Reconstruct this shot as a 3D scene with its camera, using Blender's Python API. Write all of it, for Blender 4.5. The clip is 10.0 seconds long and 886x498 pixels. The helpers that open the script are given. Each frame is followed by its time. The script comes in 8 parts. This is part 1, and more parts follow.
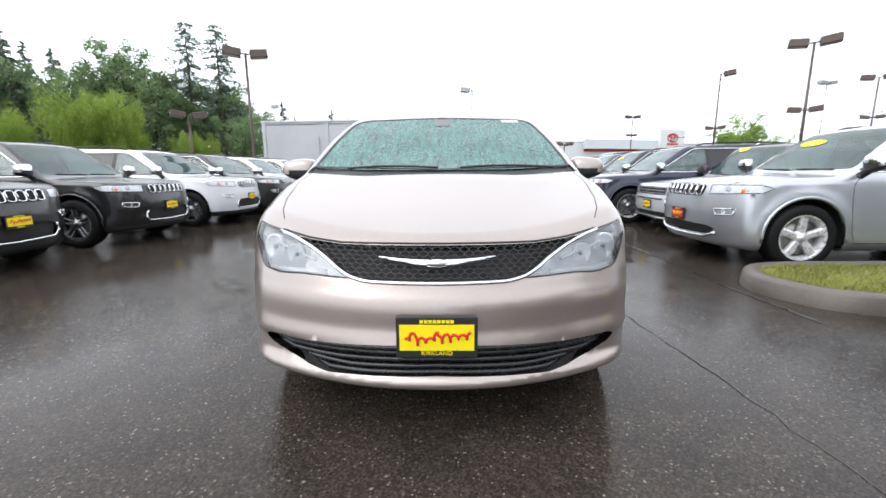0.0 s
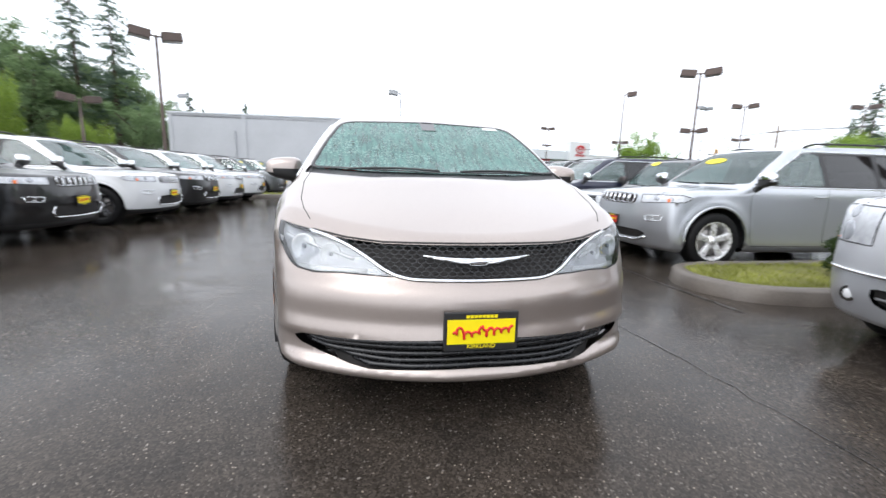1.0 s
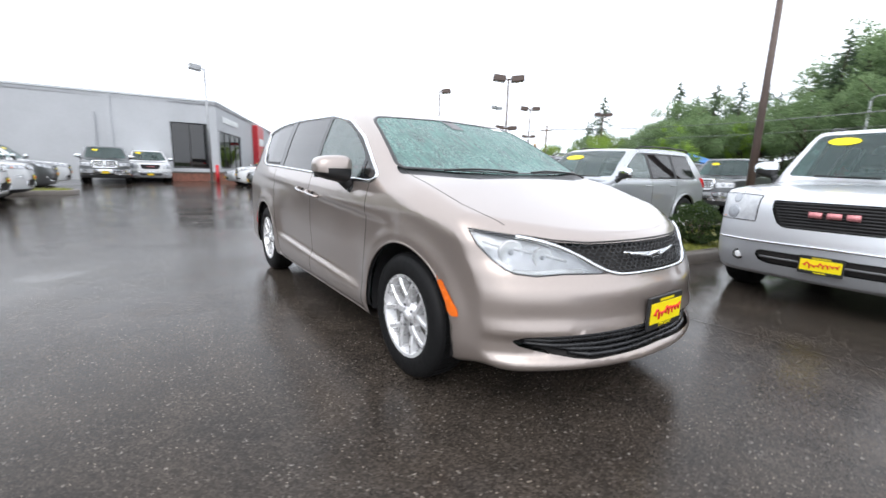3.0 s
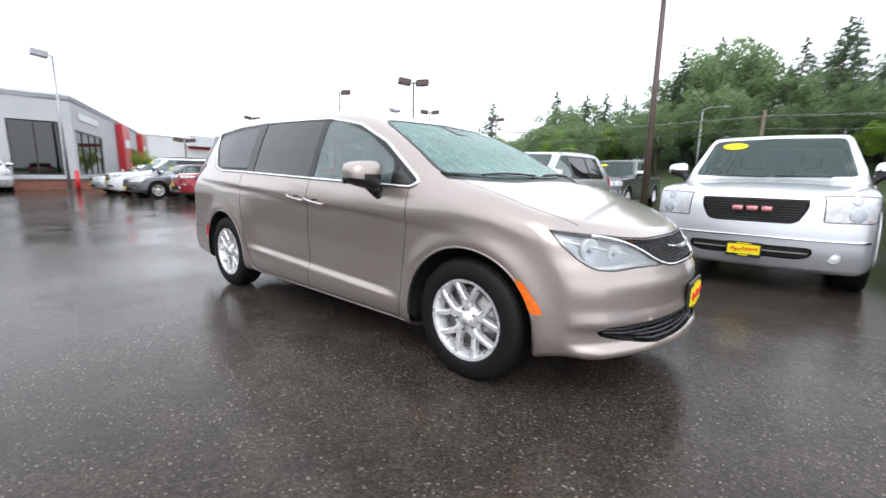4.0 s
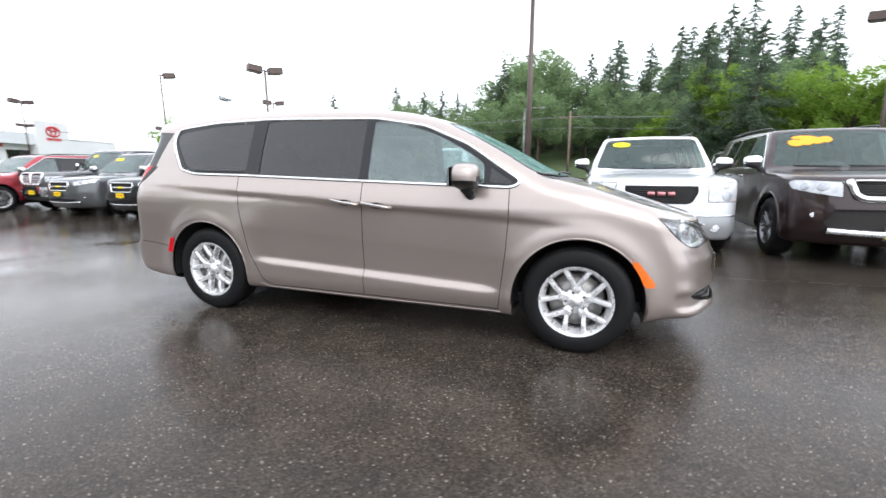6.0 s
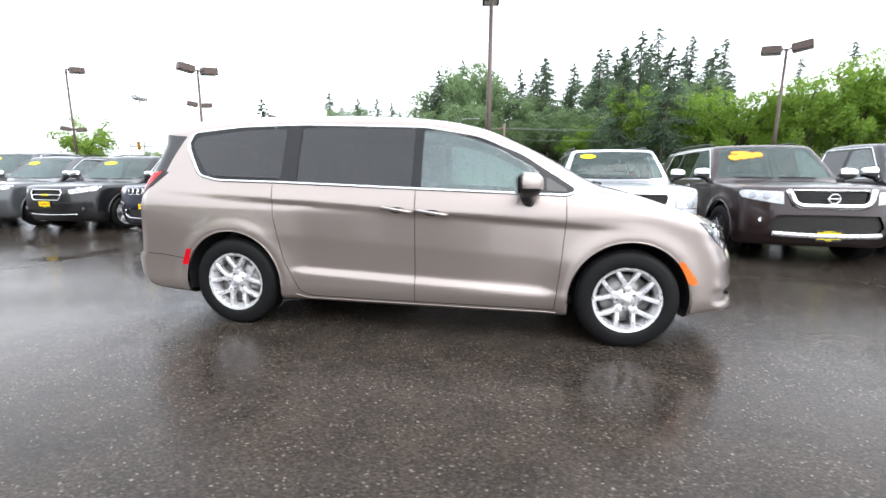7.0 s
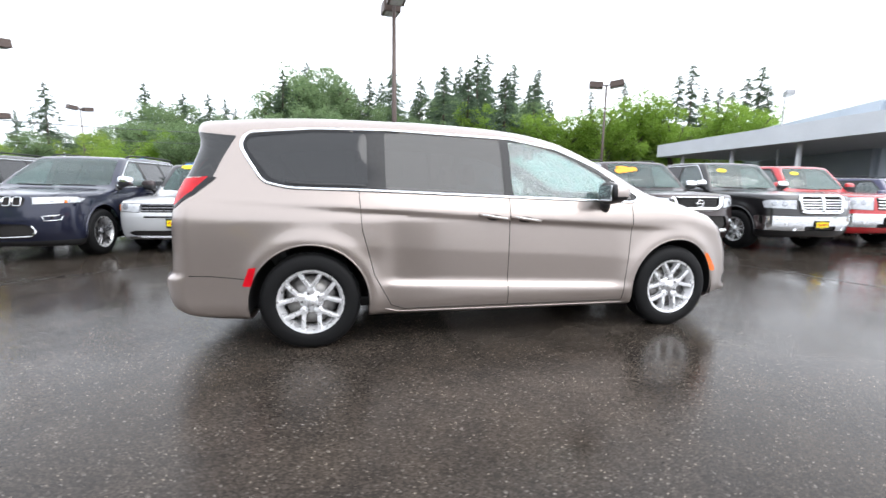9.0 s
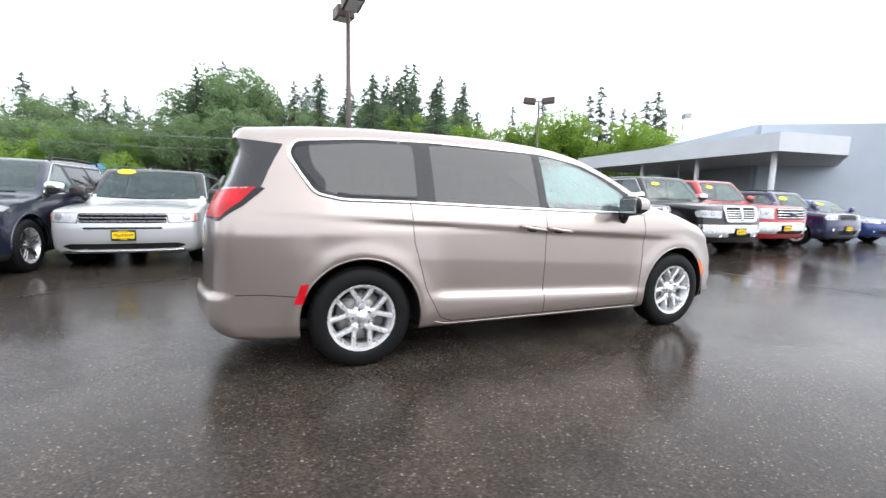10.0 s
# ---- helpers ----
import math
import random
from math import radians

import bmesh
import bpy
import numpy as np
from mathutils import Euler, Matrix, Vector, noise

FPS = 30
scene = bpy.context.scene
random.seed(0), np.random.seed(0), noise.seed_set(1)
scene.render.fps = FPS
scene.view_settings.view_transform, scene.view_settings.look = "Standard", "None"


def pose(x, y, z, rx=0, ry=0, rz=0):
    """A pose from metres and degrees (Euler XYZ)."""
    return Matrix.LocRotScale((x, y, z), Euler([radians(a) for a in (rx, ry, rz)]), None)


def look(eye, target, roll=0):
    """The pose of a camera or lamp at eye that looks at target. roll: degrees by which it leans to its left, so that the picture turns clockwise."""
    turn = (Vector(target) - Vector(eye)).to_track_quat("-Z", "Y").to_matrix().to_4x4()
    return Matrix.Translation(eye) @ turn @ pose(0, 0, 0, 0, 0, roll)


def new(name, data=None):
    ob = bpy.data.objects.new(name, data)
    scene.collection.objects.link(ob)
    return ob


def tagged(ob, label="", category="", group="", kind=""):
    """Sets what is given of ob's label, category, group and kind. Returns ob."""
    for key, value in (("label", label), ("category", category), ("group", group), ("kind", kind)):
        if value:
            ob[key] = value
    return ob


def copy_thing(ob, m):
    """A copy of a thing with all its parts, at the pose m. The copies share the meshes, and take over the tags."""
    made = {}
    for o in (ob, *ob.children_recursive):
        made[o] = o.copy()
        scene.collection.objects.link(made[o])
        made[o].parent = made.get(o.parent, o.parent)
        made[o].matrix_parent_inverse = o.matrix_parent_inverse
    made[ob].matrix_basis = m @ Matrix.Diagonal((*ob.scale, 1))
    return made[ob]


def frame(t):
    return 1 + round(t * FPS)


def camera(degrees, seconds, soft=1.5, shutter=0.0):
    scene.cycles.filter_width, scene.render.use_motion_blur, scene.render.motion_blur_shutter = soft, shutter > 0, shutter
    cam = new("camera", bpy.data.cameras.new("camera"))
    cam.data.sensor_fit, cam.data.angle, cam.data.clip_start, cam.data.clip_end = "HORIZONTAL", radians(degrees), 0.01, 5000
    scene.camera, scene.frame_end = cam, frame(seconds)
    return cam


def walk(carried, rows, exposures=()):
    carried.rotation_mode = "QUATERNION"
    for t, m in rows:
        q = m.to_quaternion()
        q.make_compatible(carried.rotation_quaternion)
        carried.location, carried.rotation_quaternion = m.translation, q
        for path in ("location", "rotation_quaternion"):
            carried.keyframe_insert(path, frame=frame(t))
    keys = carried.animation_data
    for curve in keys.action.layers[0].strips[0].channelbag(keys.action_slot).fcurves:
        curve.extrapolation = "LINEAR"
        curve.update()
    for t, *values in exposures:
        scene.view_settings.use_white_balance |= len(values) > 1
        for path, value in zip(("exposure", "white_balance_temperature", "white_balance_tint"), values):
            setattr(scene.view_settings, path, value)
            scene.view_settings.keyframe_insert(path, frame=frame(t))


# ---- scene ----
cam = camera(93.3, 10.0, shutter=0.5)
PATH = [
    (0, (0.027, 0.269, 1.166), (0.027, 2.236, 0.803), -0.4),
    (0.5, (-0.202, 0.214, 1.174), (-0.049, 2.182, 0.853), 0.7),
    (1, (-0.493, 0.211, 1.166), (-0.118, 2.145, 0.82), 1.6),
    (1.1, (-0.56, 0.231, 1.166), (-0.121, 2.152, 0.824), 1.9),
    (1.5, (-0.849, 0.325, 1.167), (-0.2, 2.173, 0.761), 3.3),
    (2, (-1.302, 0.429, 1.166), (-0.485, 2.214, 0.782), 1.1),
    (2.5, (-1.744, 0.625, 1.173), (-0.719, 2.313, 0.859), 0.1),
    (2.7, (-1.927, 0.723, 1.196), (-0.848, 2.373, 0.86), 1.4),
    (3.8, (-2.699, 1.371, 1.187), (-1.223, 2.666, 0.81), -0.1),
    (4, (-2.838, 1.497, 1.19), (-1.305, 2.733, 0.84), 1.0),
    (4.5, (-3.146, 1.819, 1.205), (-1.494, 2.884, 0.835), -0.1),
    (5, (-3.345, 2.163, 1.214), (-1.609, 3.084, 0.844), -0.4),
    (5.5, (-3.557, 2.499, 1.213), (-1.738, 3.259, 0.875), 0.1),
    (5.7, (-3.639, 2.651, 1.227), (-1.797, 3.343, 0.87), 0.3),
    (6.8, (-3.98, 3.591, 1.227), (-2.036, 3.908, 0.881), -0.6),
    (7, (-4.023, 3.765, 1.224), (-2.07, 4.035, 0.89), 0.4),
    (7.5, (-4.052, 4.23, 1.237), (-2.077, 4.359, 0.948), -0.3),
    (8, (-4.115, 4.713, 1.229), (-2.14, 4.596, 0.933), -0.1),
    (8.5, (-4.078, 5.193, 1.222), (-2.122, 4.88, 0.95), 0.5),
    (9, (-4.041, 5.692, 1.215), (-2.117, 5.231, 0.922), 0.8),
    (9.5, (-3.93, 6.139, 1.222), (-2.055, 5.49, 0.965), 0.1),
    (10, (-3.768, 6.585, 1.231), (-1.952, 5.785, 0.982), 1.3),
]
walk(cam, [(t, look(eye, target, roll)) for t, eye, target, roll in PATH], [(0, 0.0), (2, -0.05), (4.5, 0.0), (5.5, 0.1), (7.5, 0.4), (8.5, 0.3), (10, 0.15)])

# ---- light ----
world = bpy.data.worlds.new("overcast")
scene.world = world
world.use_nodes = True
wn, wl = world.node_tree.nodes, world.node_tree.links
sky = wn.new("ShaderNodeTexSky")
sky.sky_type, sky.sun_disc = "NISHITA", False
sky.sun_elevation, sky.sun_rotation, sky.dust_density, sky.air_density = radians(48), radians(200), 4.0, 1.0
hsv = wn.new("ShaderNodeHueSaturation")
hsv.inputs["Saturation"].default_value, hsv.inputs["Value"].default_value = 0.18, 0.12
wl.new(sky.outputs[0], hsv.inputs["Color"])
co = wn.new("ShaderNodeTexCoord")
cl = wn.new("ShaderNodeTexNoise")
cl.inputs["Scale"].default_value, cl.inputs["Detail"].default_value = 2.2, 5.0
wl.new(co.outputs["Generated"], cl.inputs["Vector"])
cr = wn.new("ShaderNodeValToRGB")
cr.color_ramp.elements[0].position, cr.color_ramp.elements[1].position = 0.3, 0.7
cr.color_ramp.elements[0].color, cr.color_ramp.elements[1].color = (0.84, 0.895, 1.0, 1), (1.02, 1.065, 1.155, 1)
wl.new(cl.outputs["Fac"], cr.inputs["Fac"])
mixw = wn.new("ShaderNodeMix")
mixw.data_type = "RGBA"
mixw.inputs["Factor"].default_value = 0.85
wl.new(hsv.outputs[0], mixw.inputs["A"])
wl.new(cr.outputs[0], mixw.inputs["B"])
bg = wn["Background"]
bg.inputs["Strength"].default_value = 2.0
wl.new(mixw.outputs["Result"], bg.inputs["Color"])

sun = new("sun", bpy.data.lights.new("sun", "SUN"))
sun.data.energy, sun.data.angle, sun.data.color = 1.4, radians(50), (1.0, 0.985, 0.97)
sun.matrix_world = look((-24, -14, 30), (0, 4, 0))


# ---- materials ----
def material(name):
    m = bpy.data.materials.new(name)
    m.use_nodes = True
    nt = m.node_tree
    return m, nt, nt.nodes["Principled BSDF"]


def node(nt, kind, **values):
    n = nt.nodes.new("ShaderNode" + kind)
    for k, v in values.items():
        n.inputs[k.replace("_", " ")].default_value = v
    return n


def ramp(nt, source, stops):
    r = nt.nodes.new("ShaderNodeValToRGB")
    while len(r.color_ramp.elements) < len(stops):
        r.color_ramp.elements.new(0.5)
    for e, (p, c) in zip(r.color_ramp.elements, stops):
        e.position = p
        e.color = (c, c, c, 1) if not isinstance(c, tuple) else (*c, 1)
    nt.links.new(source, r.inputs["Fac"])
    return r.outputs["Color"]


def coords(nt):
    return nt.nodes.new("ShaderNodeTexCoord").outputs["Object"]


def noise_tex(nt, scale, detail=3.0, rough=0.5, vector=None):
    n = node(nt, "TexNoise", Scale=scale, Detail=detail, Roughness=rough)
    nt.links.new(vector or coords(nt), n.inputs["Vector"])
    return n.outputs["Fac"]


def bump(nt, source, strength, distance, after=None):
    b = node(nt, "Bump", Strength=strength, Distance=distance)
    nt.links.new(source, b.inputs["Height"])
    if after:
        nt.links.new(after, b.inputs["Normal"])
    return b.outputs["Normal"]


def worn(name, colour, rough, metal=0.0, scale=6.0, amount=0.2, relief=0.0, coat=0.0, ior=1.5):
    """A surface with broad and fine variation in tone and gloss."""
    m, nt, p = material(name)
    a, b = noise_tex(nt, scale, 4.0), noise_tex(nt, scale * 14, 2.0)
    mx = node(nt, "Math")
    mx.operation = "MULTIPLY_ADD"
    mx.inputs[1].default_value = 0.35
    nt.links.new(b, mx.inputs[0])
    nt.links.new(a, mx.inputs[2])
    lo = tuple(c * (1 - amount) for c in colour)
    hi = tuple(min(1, c * (1 + amount)) for c in colour)
    nt.links.new(ramp(nt, mx.outputs[0], [(0.4, lo), (0.95, hi)]), p.inputs["Base Color"])
    nt.links.new(ramp(nt, a, [(0.3, max(0.02, rough - 0.08)), (0.7, min(1, rough + 0.08))]), p.inputs["Roughness"])
    p.inputs["Metallic"].default_value, p.inputs["Coat Weight"].default_value, p.inputs["IOR"].default_value = metal, coat, ior
    if relief:
        nt.links.new(bump(nt, b, 0.5, relief), p.inputs["Normal"])
    return m


def car_paint(name, colour, metal=0.6, flake=0.12, rough=0.35, drops=0.12, coat=1.0):
    """Lacquered paint wet from rain: flakes under a clear coat, with drops."""
    m, nt, p = material(name)
    c = coords(nt)
    fl = node(nt, "TexVoronoi", Scale=900.0)
    nt.links.new(c, fl.inputs["Vector"])
    lo, hi = tuple(x * (1 - flake) for x in colour), tuple(min(1, x * (1 + flake)) for x in colour)
    nt.links.new(ramp(nt, fl.outputs["Color"], [(0.1, lo), (0.9, hi)]), p.inputs["Base Color"])
    p.inputs["Metallic"].default_value, p.inputs["Roughness"].default_value = metal, rough
    p.inputs["Coat Weight"].default_value, p.inputs["Coat Roughness"].default_value, p.inputs["Coat IOR"].default_value = coat, 0.03, 1.55
    dr = node(nt, "TexVoronoi", Scale=95.0, Randomness=1.0)
    nt.links.new(c, dr.inputs["Vector"])
    size = noise_tex(nt, 60.0, 1.0, vector=c)
    drop = ramp(nt, dr.outputs["Distance"], [(0.12, 1.0), (0.34, 0.0)])
    keep = ramp(nt, size, [(0.5, 0.0), (0.56, 1.0)])
    # drops gather on surfaces that face up
    geo = nt.nodes.new("ShaderNodeNewGeometry")
    sep = nt.nodes.new("ShaderNodeSeparateXYZ")
    nt.links.new(geo.outputs["Normal"], sep.inputs[0])
    up = ramp(nt, sep.outputs["Z"], [(0.15, 0.12), (0.7, 1.0)])
    # a carpet of fine drops dulls the lacquer there
    nt.links.new(ramp(nt, sep.outputs["Z"], [(0.45, 0.03), (0.9, 0.09)]), p.inputs["Coat Roughness"])
    m1, m2 = node(nt, "Math"), node(nt, "Math")
    m1.operation = m2.operation = "MULTIPLY"
    nt.links.new(drop, m1.inputs[0])
    nt.links.new(keep, m1.inputs[1])
    nt.links.new(m1.outputs[0], m2.inputs[0])
    nt.links.new(up, m2.inputs[1])
    n = bump(nt, m2.outputs[0], drops, 0.002)
    nt.links.new(n, p.inputs["Coat Normal"])
    return m


def glass(name, tint, film=(0.0, 0.0), beads=0.0, film_colour=(0.45, 0.73, 0.68), ior=1.75):
    """Thin tinted glass: clear straight through, with a mirror-like skin; film: least and most cover of drizzle and
    painted sky sheen; beads: share of bright drops.
    """
    m, nt, p = material(name)
    nt.nodes.remove(p)
    tr, gl, mx = node(nt, "BsdfTransparent", Color=(*tint, 1)), node(nt, "BsdfGlossy", Roughness=0.015), nt.nodes.new("ShaderNodeMixShader")
    gl.inputs["Color"].default_value = (1, 1, 1, 1)
    fr = node(nt, "Fresnel", IOR=ior)
    nt.links.new(fr.outputs[0], mx.inputs["Fac"])
    nt.links.new(tr.outputs[0], mx.inputs[1])
    nt.links.new(gl.outputs[0], mx.inputs[2])
    last = mx.outputs[0]

    def scatter_mix(colour):
        a, b = node(nt, "BsdfTranslucent", Color=(*(min(1, 1.1 * q) for q in colour), 1)), node(nt, "BsdfDiffuse", Color=(*(0.9 * q for q in colour), 1))
        fm = nt.nodes.new("ShaderNodeMixShader")
        fm.inputs["Fac"].default_value = 0.5
        nt.links.new(a.outputs[0], fm.inputs[1])
        nt.links.new(b.outputs[0], fm.inputs[2])
        return fm.outputs[0]

    def cover(fac, shader, under):
        w = nt.nodes.new("ShaderNodeMixShader")
        nt.links.new(fac, w.inputs["Fac"])
        nt.links.new(under, w.inputs[1])
        nt.links.new(shader, w.inputs[2])
        return w.outputs[0]

    if film[1]:
        c = coords(nt)
        # a film of drizzle that runs down in streaks scatters the sky's light; its colour also paints in sky reflection
        st = nt.nodes.new("ShaderNodeMapping")
        st.inputs["Scale"].default_value = (0.2, 1.0, 0.2)
        nt.links.new(c, st.inputs["Vector"])
        last = cover(ramp(nt, noise_tex(nt, 26.0, 6.0, 0.75, st.outputs["Vector"]), [(0.38, film[0]), (0.62, film[1])]), scatter_mix(film_colour), last)
        if beads:
            patch = noise_tex(nt, 5.0, 3.0, 0.6, c)
            for scale, lo in ((40.0, 0.40), (70.0, 0.44)):
                dr = node(nt, "TexVoronoi", Scale=scale, Randomness=1.0)
                nt.links.new(c, dr.inputs["Vector"])
                mask = ramp(nt, dr.outputs["Distance"], [(0.26, beads), (0.38, 0.0)])
                keep = ramp(nt, patch, [(lo - 0.06, 0.0), (lo + 0.1, 1.0)])
                mul = node(nt, "Math")
                mul.operation = "MULTIPLY"
                nt.links.new(mask, mul.inputs[0])
                nt.links.new(keep, mul.inputs[1])
                last = cover(mul.outputs[0], scatter_mix(tuple(0.25 + 0.75 * q for q in film_colour)), last)
    nt.links.new(last, nt.nodes["Material Output"].inputs["Surface"])
    return m


PEWTER = car_paint("pewter_paint", (0.386, 0.328, 0.297), 0.67, 0.14, 0.28, 0.3)
BLACK_PAINT = car_paint("black_paint", (0.006, 0.006, 0.007), 0.1, 0.2, 0.3, 0.08, 0.75)
WHITE_PAINT = car_paint("white_paint", (0.68, 0.69, 0.70), 0.0, 0.02)
SILVER_PAINT = car_paint("silver_paint", (0.52, 0.54, 0.57), 0.8, 0.12)
NAVY_PAINT = car_paint("navy_paint", (0.010, 0.013, 0.034), 0.4, 0.2, 0.3, 0.08, 0.8)
BROWN_PAINT = car_paint("dark_brown_paint", (0.030, 0.016, 0.016), 0.5, 0.2, 0.3, 0.08, 0.75)
RED_PAINT = car_paint("red_paint", (0.55, 0.02, 0.025), 0.2, 0.08)
MAROON_PAINT = car_paint("cherry_paint", (0.30, 0.012, 0.022), 0.4, 0.1)
BLUE_PAINT = car_paint("blue_paint", (0.02, 0.05, 0.22), 0.5, 0.15)
PURPLE_PAINT = car_paint("violet_blue_paint", (0.020, 0.022, 0.075), 0.5, 0.15)
GREY_PAINT = car_paint("grey_paint", (0.10, 0.105, 0.11), 0.6, 0.15)
CHROME = worn("chrome", (0.78, 0.79, 0.80), 0.1, 1.0, 20, 0.05)
ALLOY = worn("alloy", (0.78, 0.78, 0.79), 0.3, 0.55, 20, 0.06)
DARK_ALLOY = worn("dark_alloy", (0.22, 0.22, 0.23), 0.3, 0.9, 20, 0.1)
RUBBER = worn("tyre_rubber", (0.0075, 0.0075, 0.008), 0.62, 0.0, 30, 0.25, 0.001, 0.0, 1.3)
TRIM = worn("black_plastic", (0.018, 0.018, 0.019), 0.42, 0.0, 30, 0.25, 0.0005)
GLOSS_BLACK = worn("gloss_black_panel", (0.012, 0.0125, 0.014), 0.14, 0.0, 30, 0.2, 0.0, 0.0, 1.4)
GRILLE_GLOSS = worn("grille_black", (0.018, 0.0185, 0.02), 0.24, 0.0, 30, 0.2)
# dimmer than silvering is: the dark reflection is put into the colour
MIRROR = worn("dimmed_mirror_silver", (0.42, 0.43, 0.44), 0.03, 1.0, 20, 0.05)
GREY_TRIM = worn("grey_plastic", (0.16, 0.16, 0.165), 0.5, 0.0, 30, 0.2, 0.0005)
SEAM = worn("seam_shadow", (0.02, 0.018, 0.017), 0.8, 0.0, 30, 0.1)
CLOTH = worn("dark_cabin", (0.035, 0.035, 0.037), 0.8, 0.0, 14, 0.25, 0.001)
SEAT = worn("seat_fabric", (0.11, 0.11, 0.112), 0.85, 0.0, 20, 0.25, 0.002)
WINDSHIELD = glass("wet_windshield", (0.44, 0.66, 0.62), (0.24, 0.74), 0.75, (0.33, 0.62, 0.565))
WINDSHIELD_CLEAR = glass("green_windshield", (0.36, 0.58, 0.54), (0.13, 0.20), 0.06, (0.28, 0.48, 0.45), 1.6)
SIDE_GLASS = glass("side_glass", (0.74, 0.90, 0.88), (0.22, 0.30), 0.12, (0.54, 0.73, 0.71), 1.9)
PRIVACY = glass("privacy_glass", (0.035, 0.037, 0.04), (0.012, 0.03), 0.0, (0.50, 0.53, 0.57), 1.63)
LENS = glass("lamp_lens", (0.93, 0.95, 0.96))
HOUSING = worn("lamp_housing", (0.80, 0.81, 0.82), 0.2, 0.12, 14, 0.2, 0.004)
GLOSS_GREY = worn("round_lamp_glass", (0.42, 0.44, 0.47), 0.08, 0.5, 30, 0.25, 0.002, 1.0)
LAMP_FACE = worn("pale_lamp_face", (0.55, 0.565, 0.59), 0.12, 0.2, 14, 0.28, 0.002, 1.0)
LAMP_PALE = worn("pale_lamp_housing", (0.52, 0.53, 0.56), 0.22, 0.35, 11, 0.6, 0.006)
LAMP_GREY = worn("lamp_grey", (0.30, 0.32, 0.35), 0.3, 0.4, 18, 0.35, 0.003)
AMBER = worn("amber_reflector", (0.85, 0.16, 0.01), 0.22, 0.0, 40, 0.12, 0.0, 0.8)
RED_LENS = worn("red_lens", (0.60, 0.006, 0.016), 0.2, 0.0, 9, 0.35, 0.0, 0.0, 1.4)
YELLOW = worn("yellow_card", (0.86, 0.70, 0.005), 0.45, 0.0, 20, 0.04)
ORANGE = worn("orange_sticker", (0.88, 0.36, 0.01), 0.5, 0.0, 20, 0.04)
RED_INK = worn("red_ink", (0.62, 0.02, 0.015), 0.5, 0.0, 20, 0.05)
WHITE_CARD = worn("white_card", (0.78, 0.80, 0.80), 0.5, 0.0, 20, 0.03)
DISC = worn("brake_disc", (0.30, 0.29, 0.28), 0.4, 0.8, 30, 0.2)


# ---- mesh helpers ----
def put_mesh(name, verts, faces, mat, smooth=True):
    me = bpy.data.meshes.new(name)
    me.from_pydata([tuple(map(float, v)) for v in verts], [], [tuple(map(int, f)) for f in faces])
    if mat:
        me.materials.append(mat)
    me.validate()
    if smooth and len(me.polygons):
        me.polygons.foreach_set("use_smooth", [True] * len(me.polygons))
    me.update()
    return me


def child(name, me, parent, label=""):
    ob = new(name, me)
    ob.parent = parent
    return tagged(ob, label)


def part(name, bm, mat, parent, label="", smooth=False):
    me = bpy.data.meshes.new(name)
    bm.to_mesh(me)
    bm.free()
    me.materials.append(mat)
    if smooth:
        me.polygons.foreach_set("use_smooth", [True] * len(me.polygons))
    return child(name, me, parent, label)


def box(bm, x0, x1, y0, y1, z0, z1, bevel=0.0, m=None):
    mid = Matrix.Translation(((x0 + x1) / 2, (y0 + y1) / 2, (z0 + z1) / 2)) @ Matrix.Diagonal((x1 - x0, y1 - y0, z1 - z0, 1))
    out = bmesh.ops.create_cube(bm, size=1, matrix=(m @ mid) if m else mid)
    if bevel:
        edges = {e for v in out["verts"] for e in v.link_edges}
        bmesh.ops.bevel(bm, geom=list(edges), offset=bevel, segments=2, affect="EDGES", profile=0.5)
    return bm


def rod(bm, a, b, r0, r1=None, sides=10):
    a, b = Vector(a), Vector(b)
    m = Matrix.Translation((a + b) / 2) @ (b - a).to_track_quat("Z", "Y").to_matrix().to_4x4()
    bmesh.ops.create_cone(bm, cap_ends=True, segments=sides, radius1=r0, radius2=r0 if r1 is None else r1, depth=(b - a).length, matrix=m)
    return bm


def tube_arrays(points, radius, sides=6, closed=False):
    """Vertices and faces of a tube along points."""
    pts = np.asarray(points, float)
    n = len(pts)
    tan = (np.roll(pts, -1, 0) - np.roll(pts, 1, 0)) if closed else np.gradient(pts, axis=0)
    tan /= np.linalg.norm(tan, axis=1)[:, None] + 1e-12
    ref = np.where(np.abs(tan[:, 2:3]) > 0.9, [[1.0, 0, 0]], [[0, 0, 1.0]])
    s = np.cross(tan, ref)
    s /= np.linalg.norm(s, axis=1)[:, None] + 1e-12
    u = np.cross(s, tan)
    ang = np.arange(sides) * 2 * math.pi / sides
    v = pts[:, None] + radius * (np.cos(ang)[None, :, None] * s[:, None] + np.sin(ang)[None, :, None] * u[:, None])
    f = []
    for i in range(n if closed else n - 1):
        j = (i + 1) % n
        for k in range(sides):
            l = (k + 1) % sides
            f.append((i * sides + k, j * sides + k, j * sides + l, i * sides + l))
    if not closed:
        f.append(tuple(range(sides)))
        f.append(tuple((n - 1) * sides + k for k in reversed(range(sides))))
    return v.reshape(-1, 3), f


def merge(pieces):
    vs, fs, o = [], [], 0
    for v, f in pieces:
        vs.append(np.asarray(v, float).reshape(-1, 3))
        fs += [tuple(i + o for i in q) for q in f]
        o += len(vs[-1])
    return (np.concatenate(vs) if vs else np.zeros((0, 3))), fs


def islands(faces):
    """Splits faces into groups that share corners."""
    boss = {}

    def top(i):
        while boss.setdefault(i, i) != i:
            i = boss[i]
        return i
    for q in faces:
        for i in q[1:]:
            boss[top(i)] = top(q[0])
    out = {}
    for q in faces:
        out.setdefault(top(q[0]), []).append(q)
    return list(out.values())


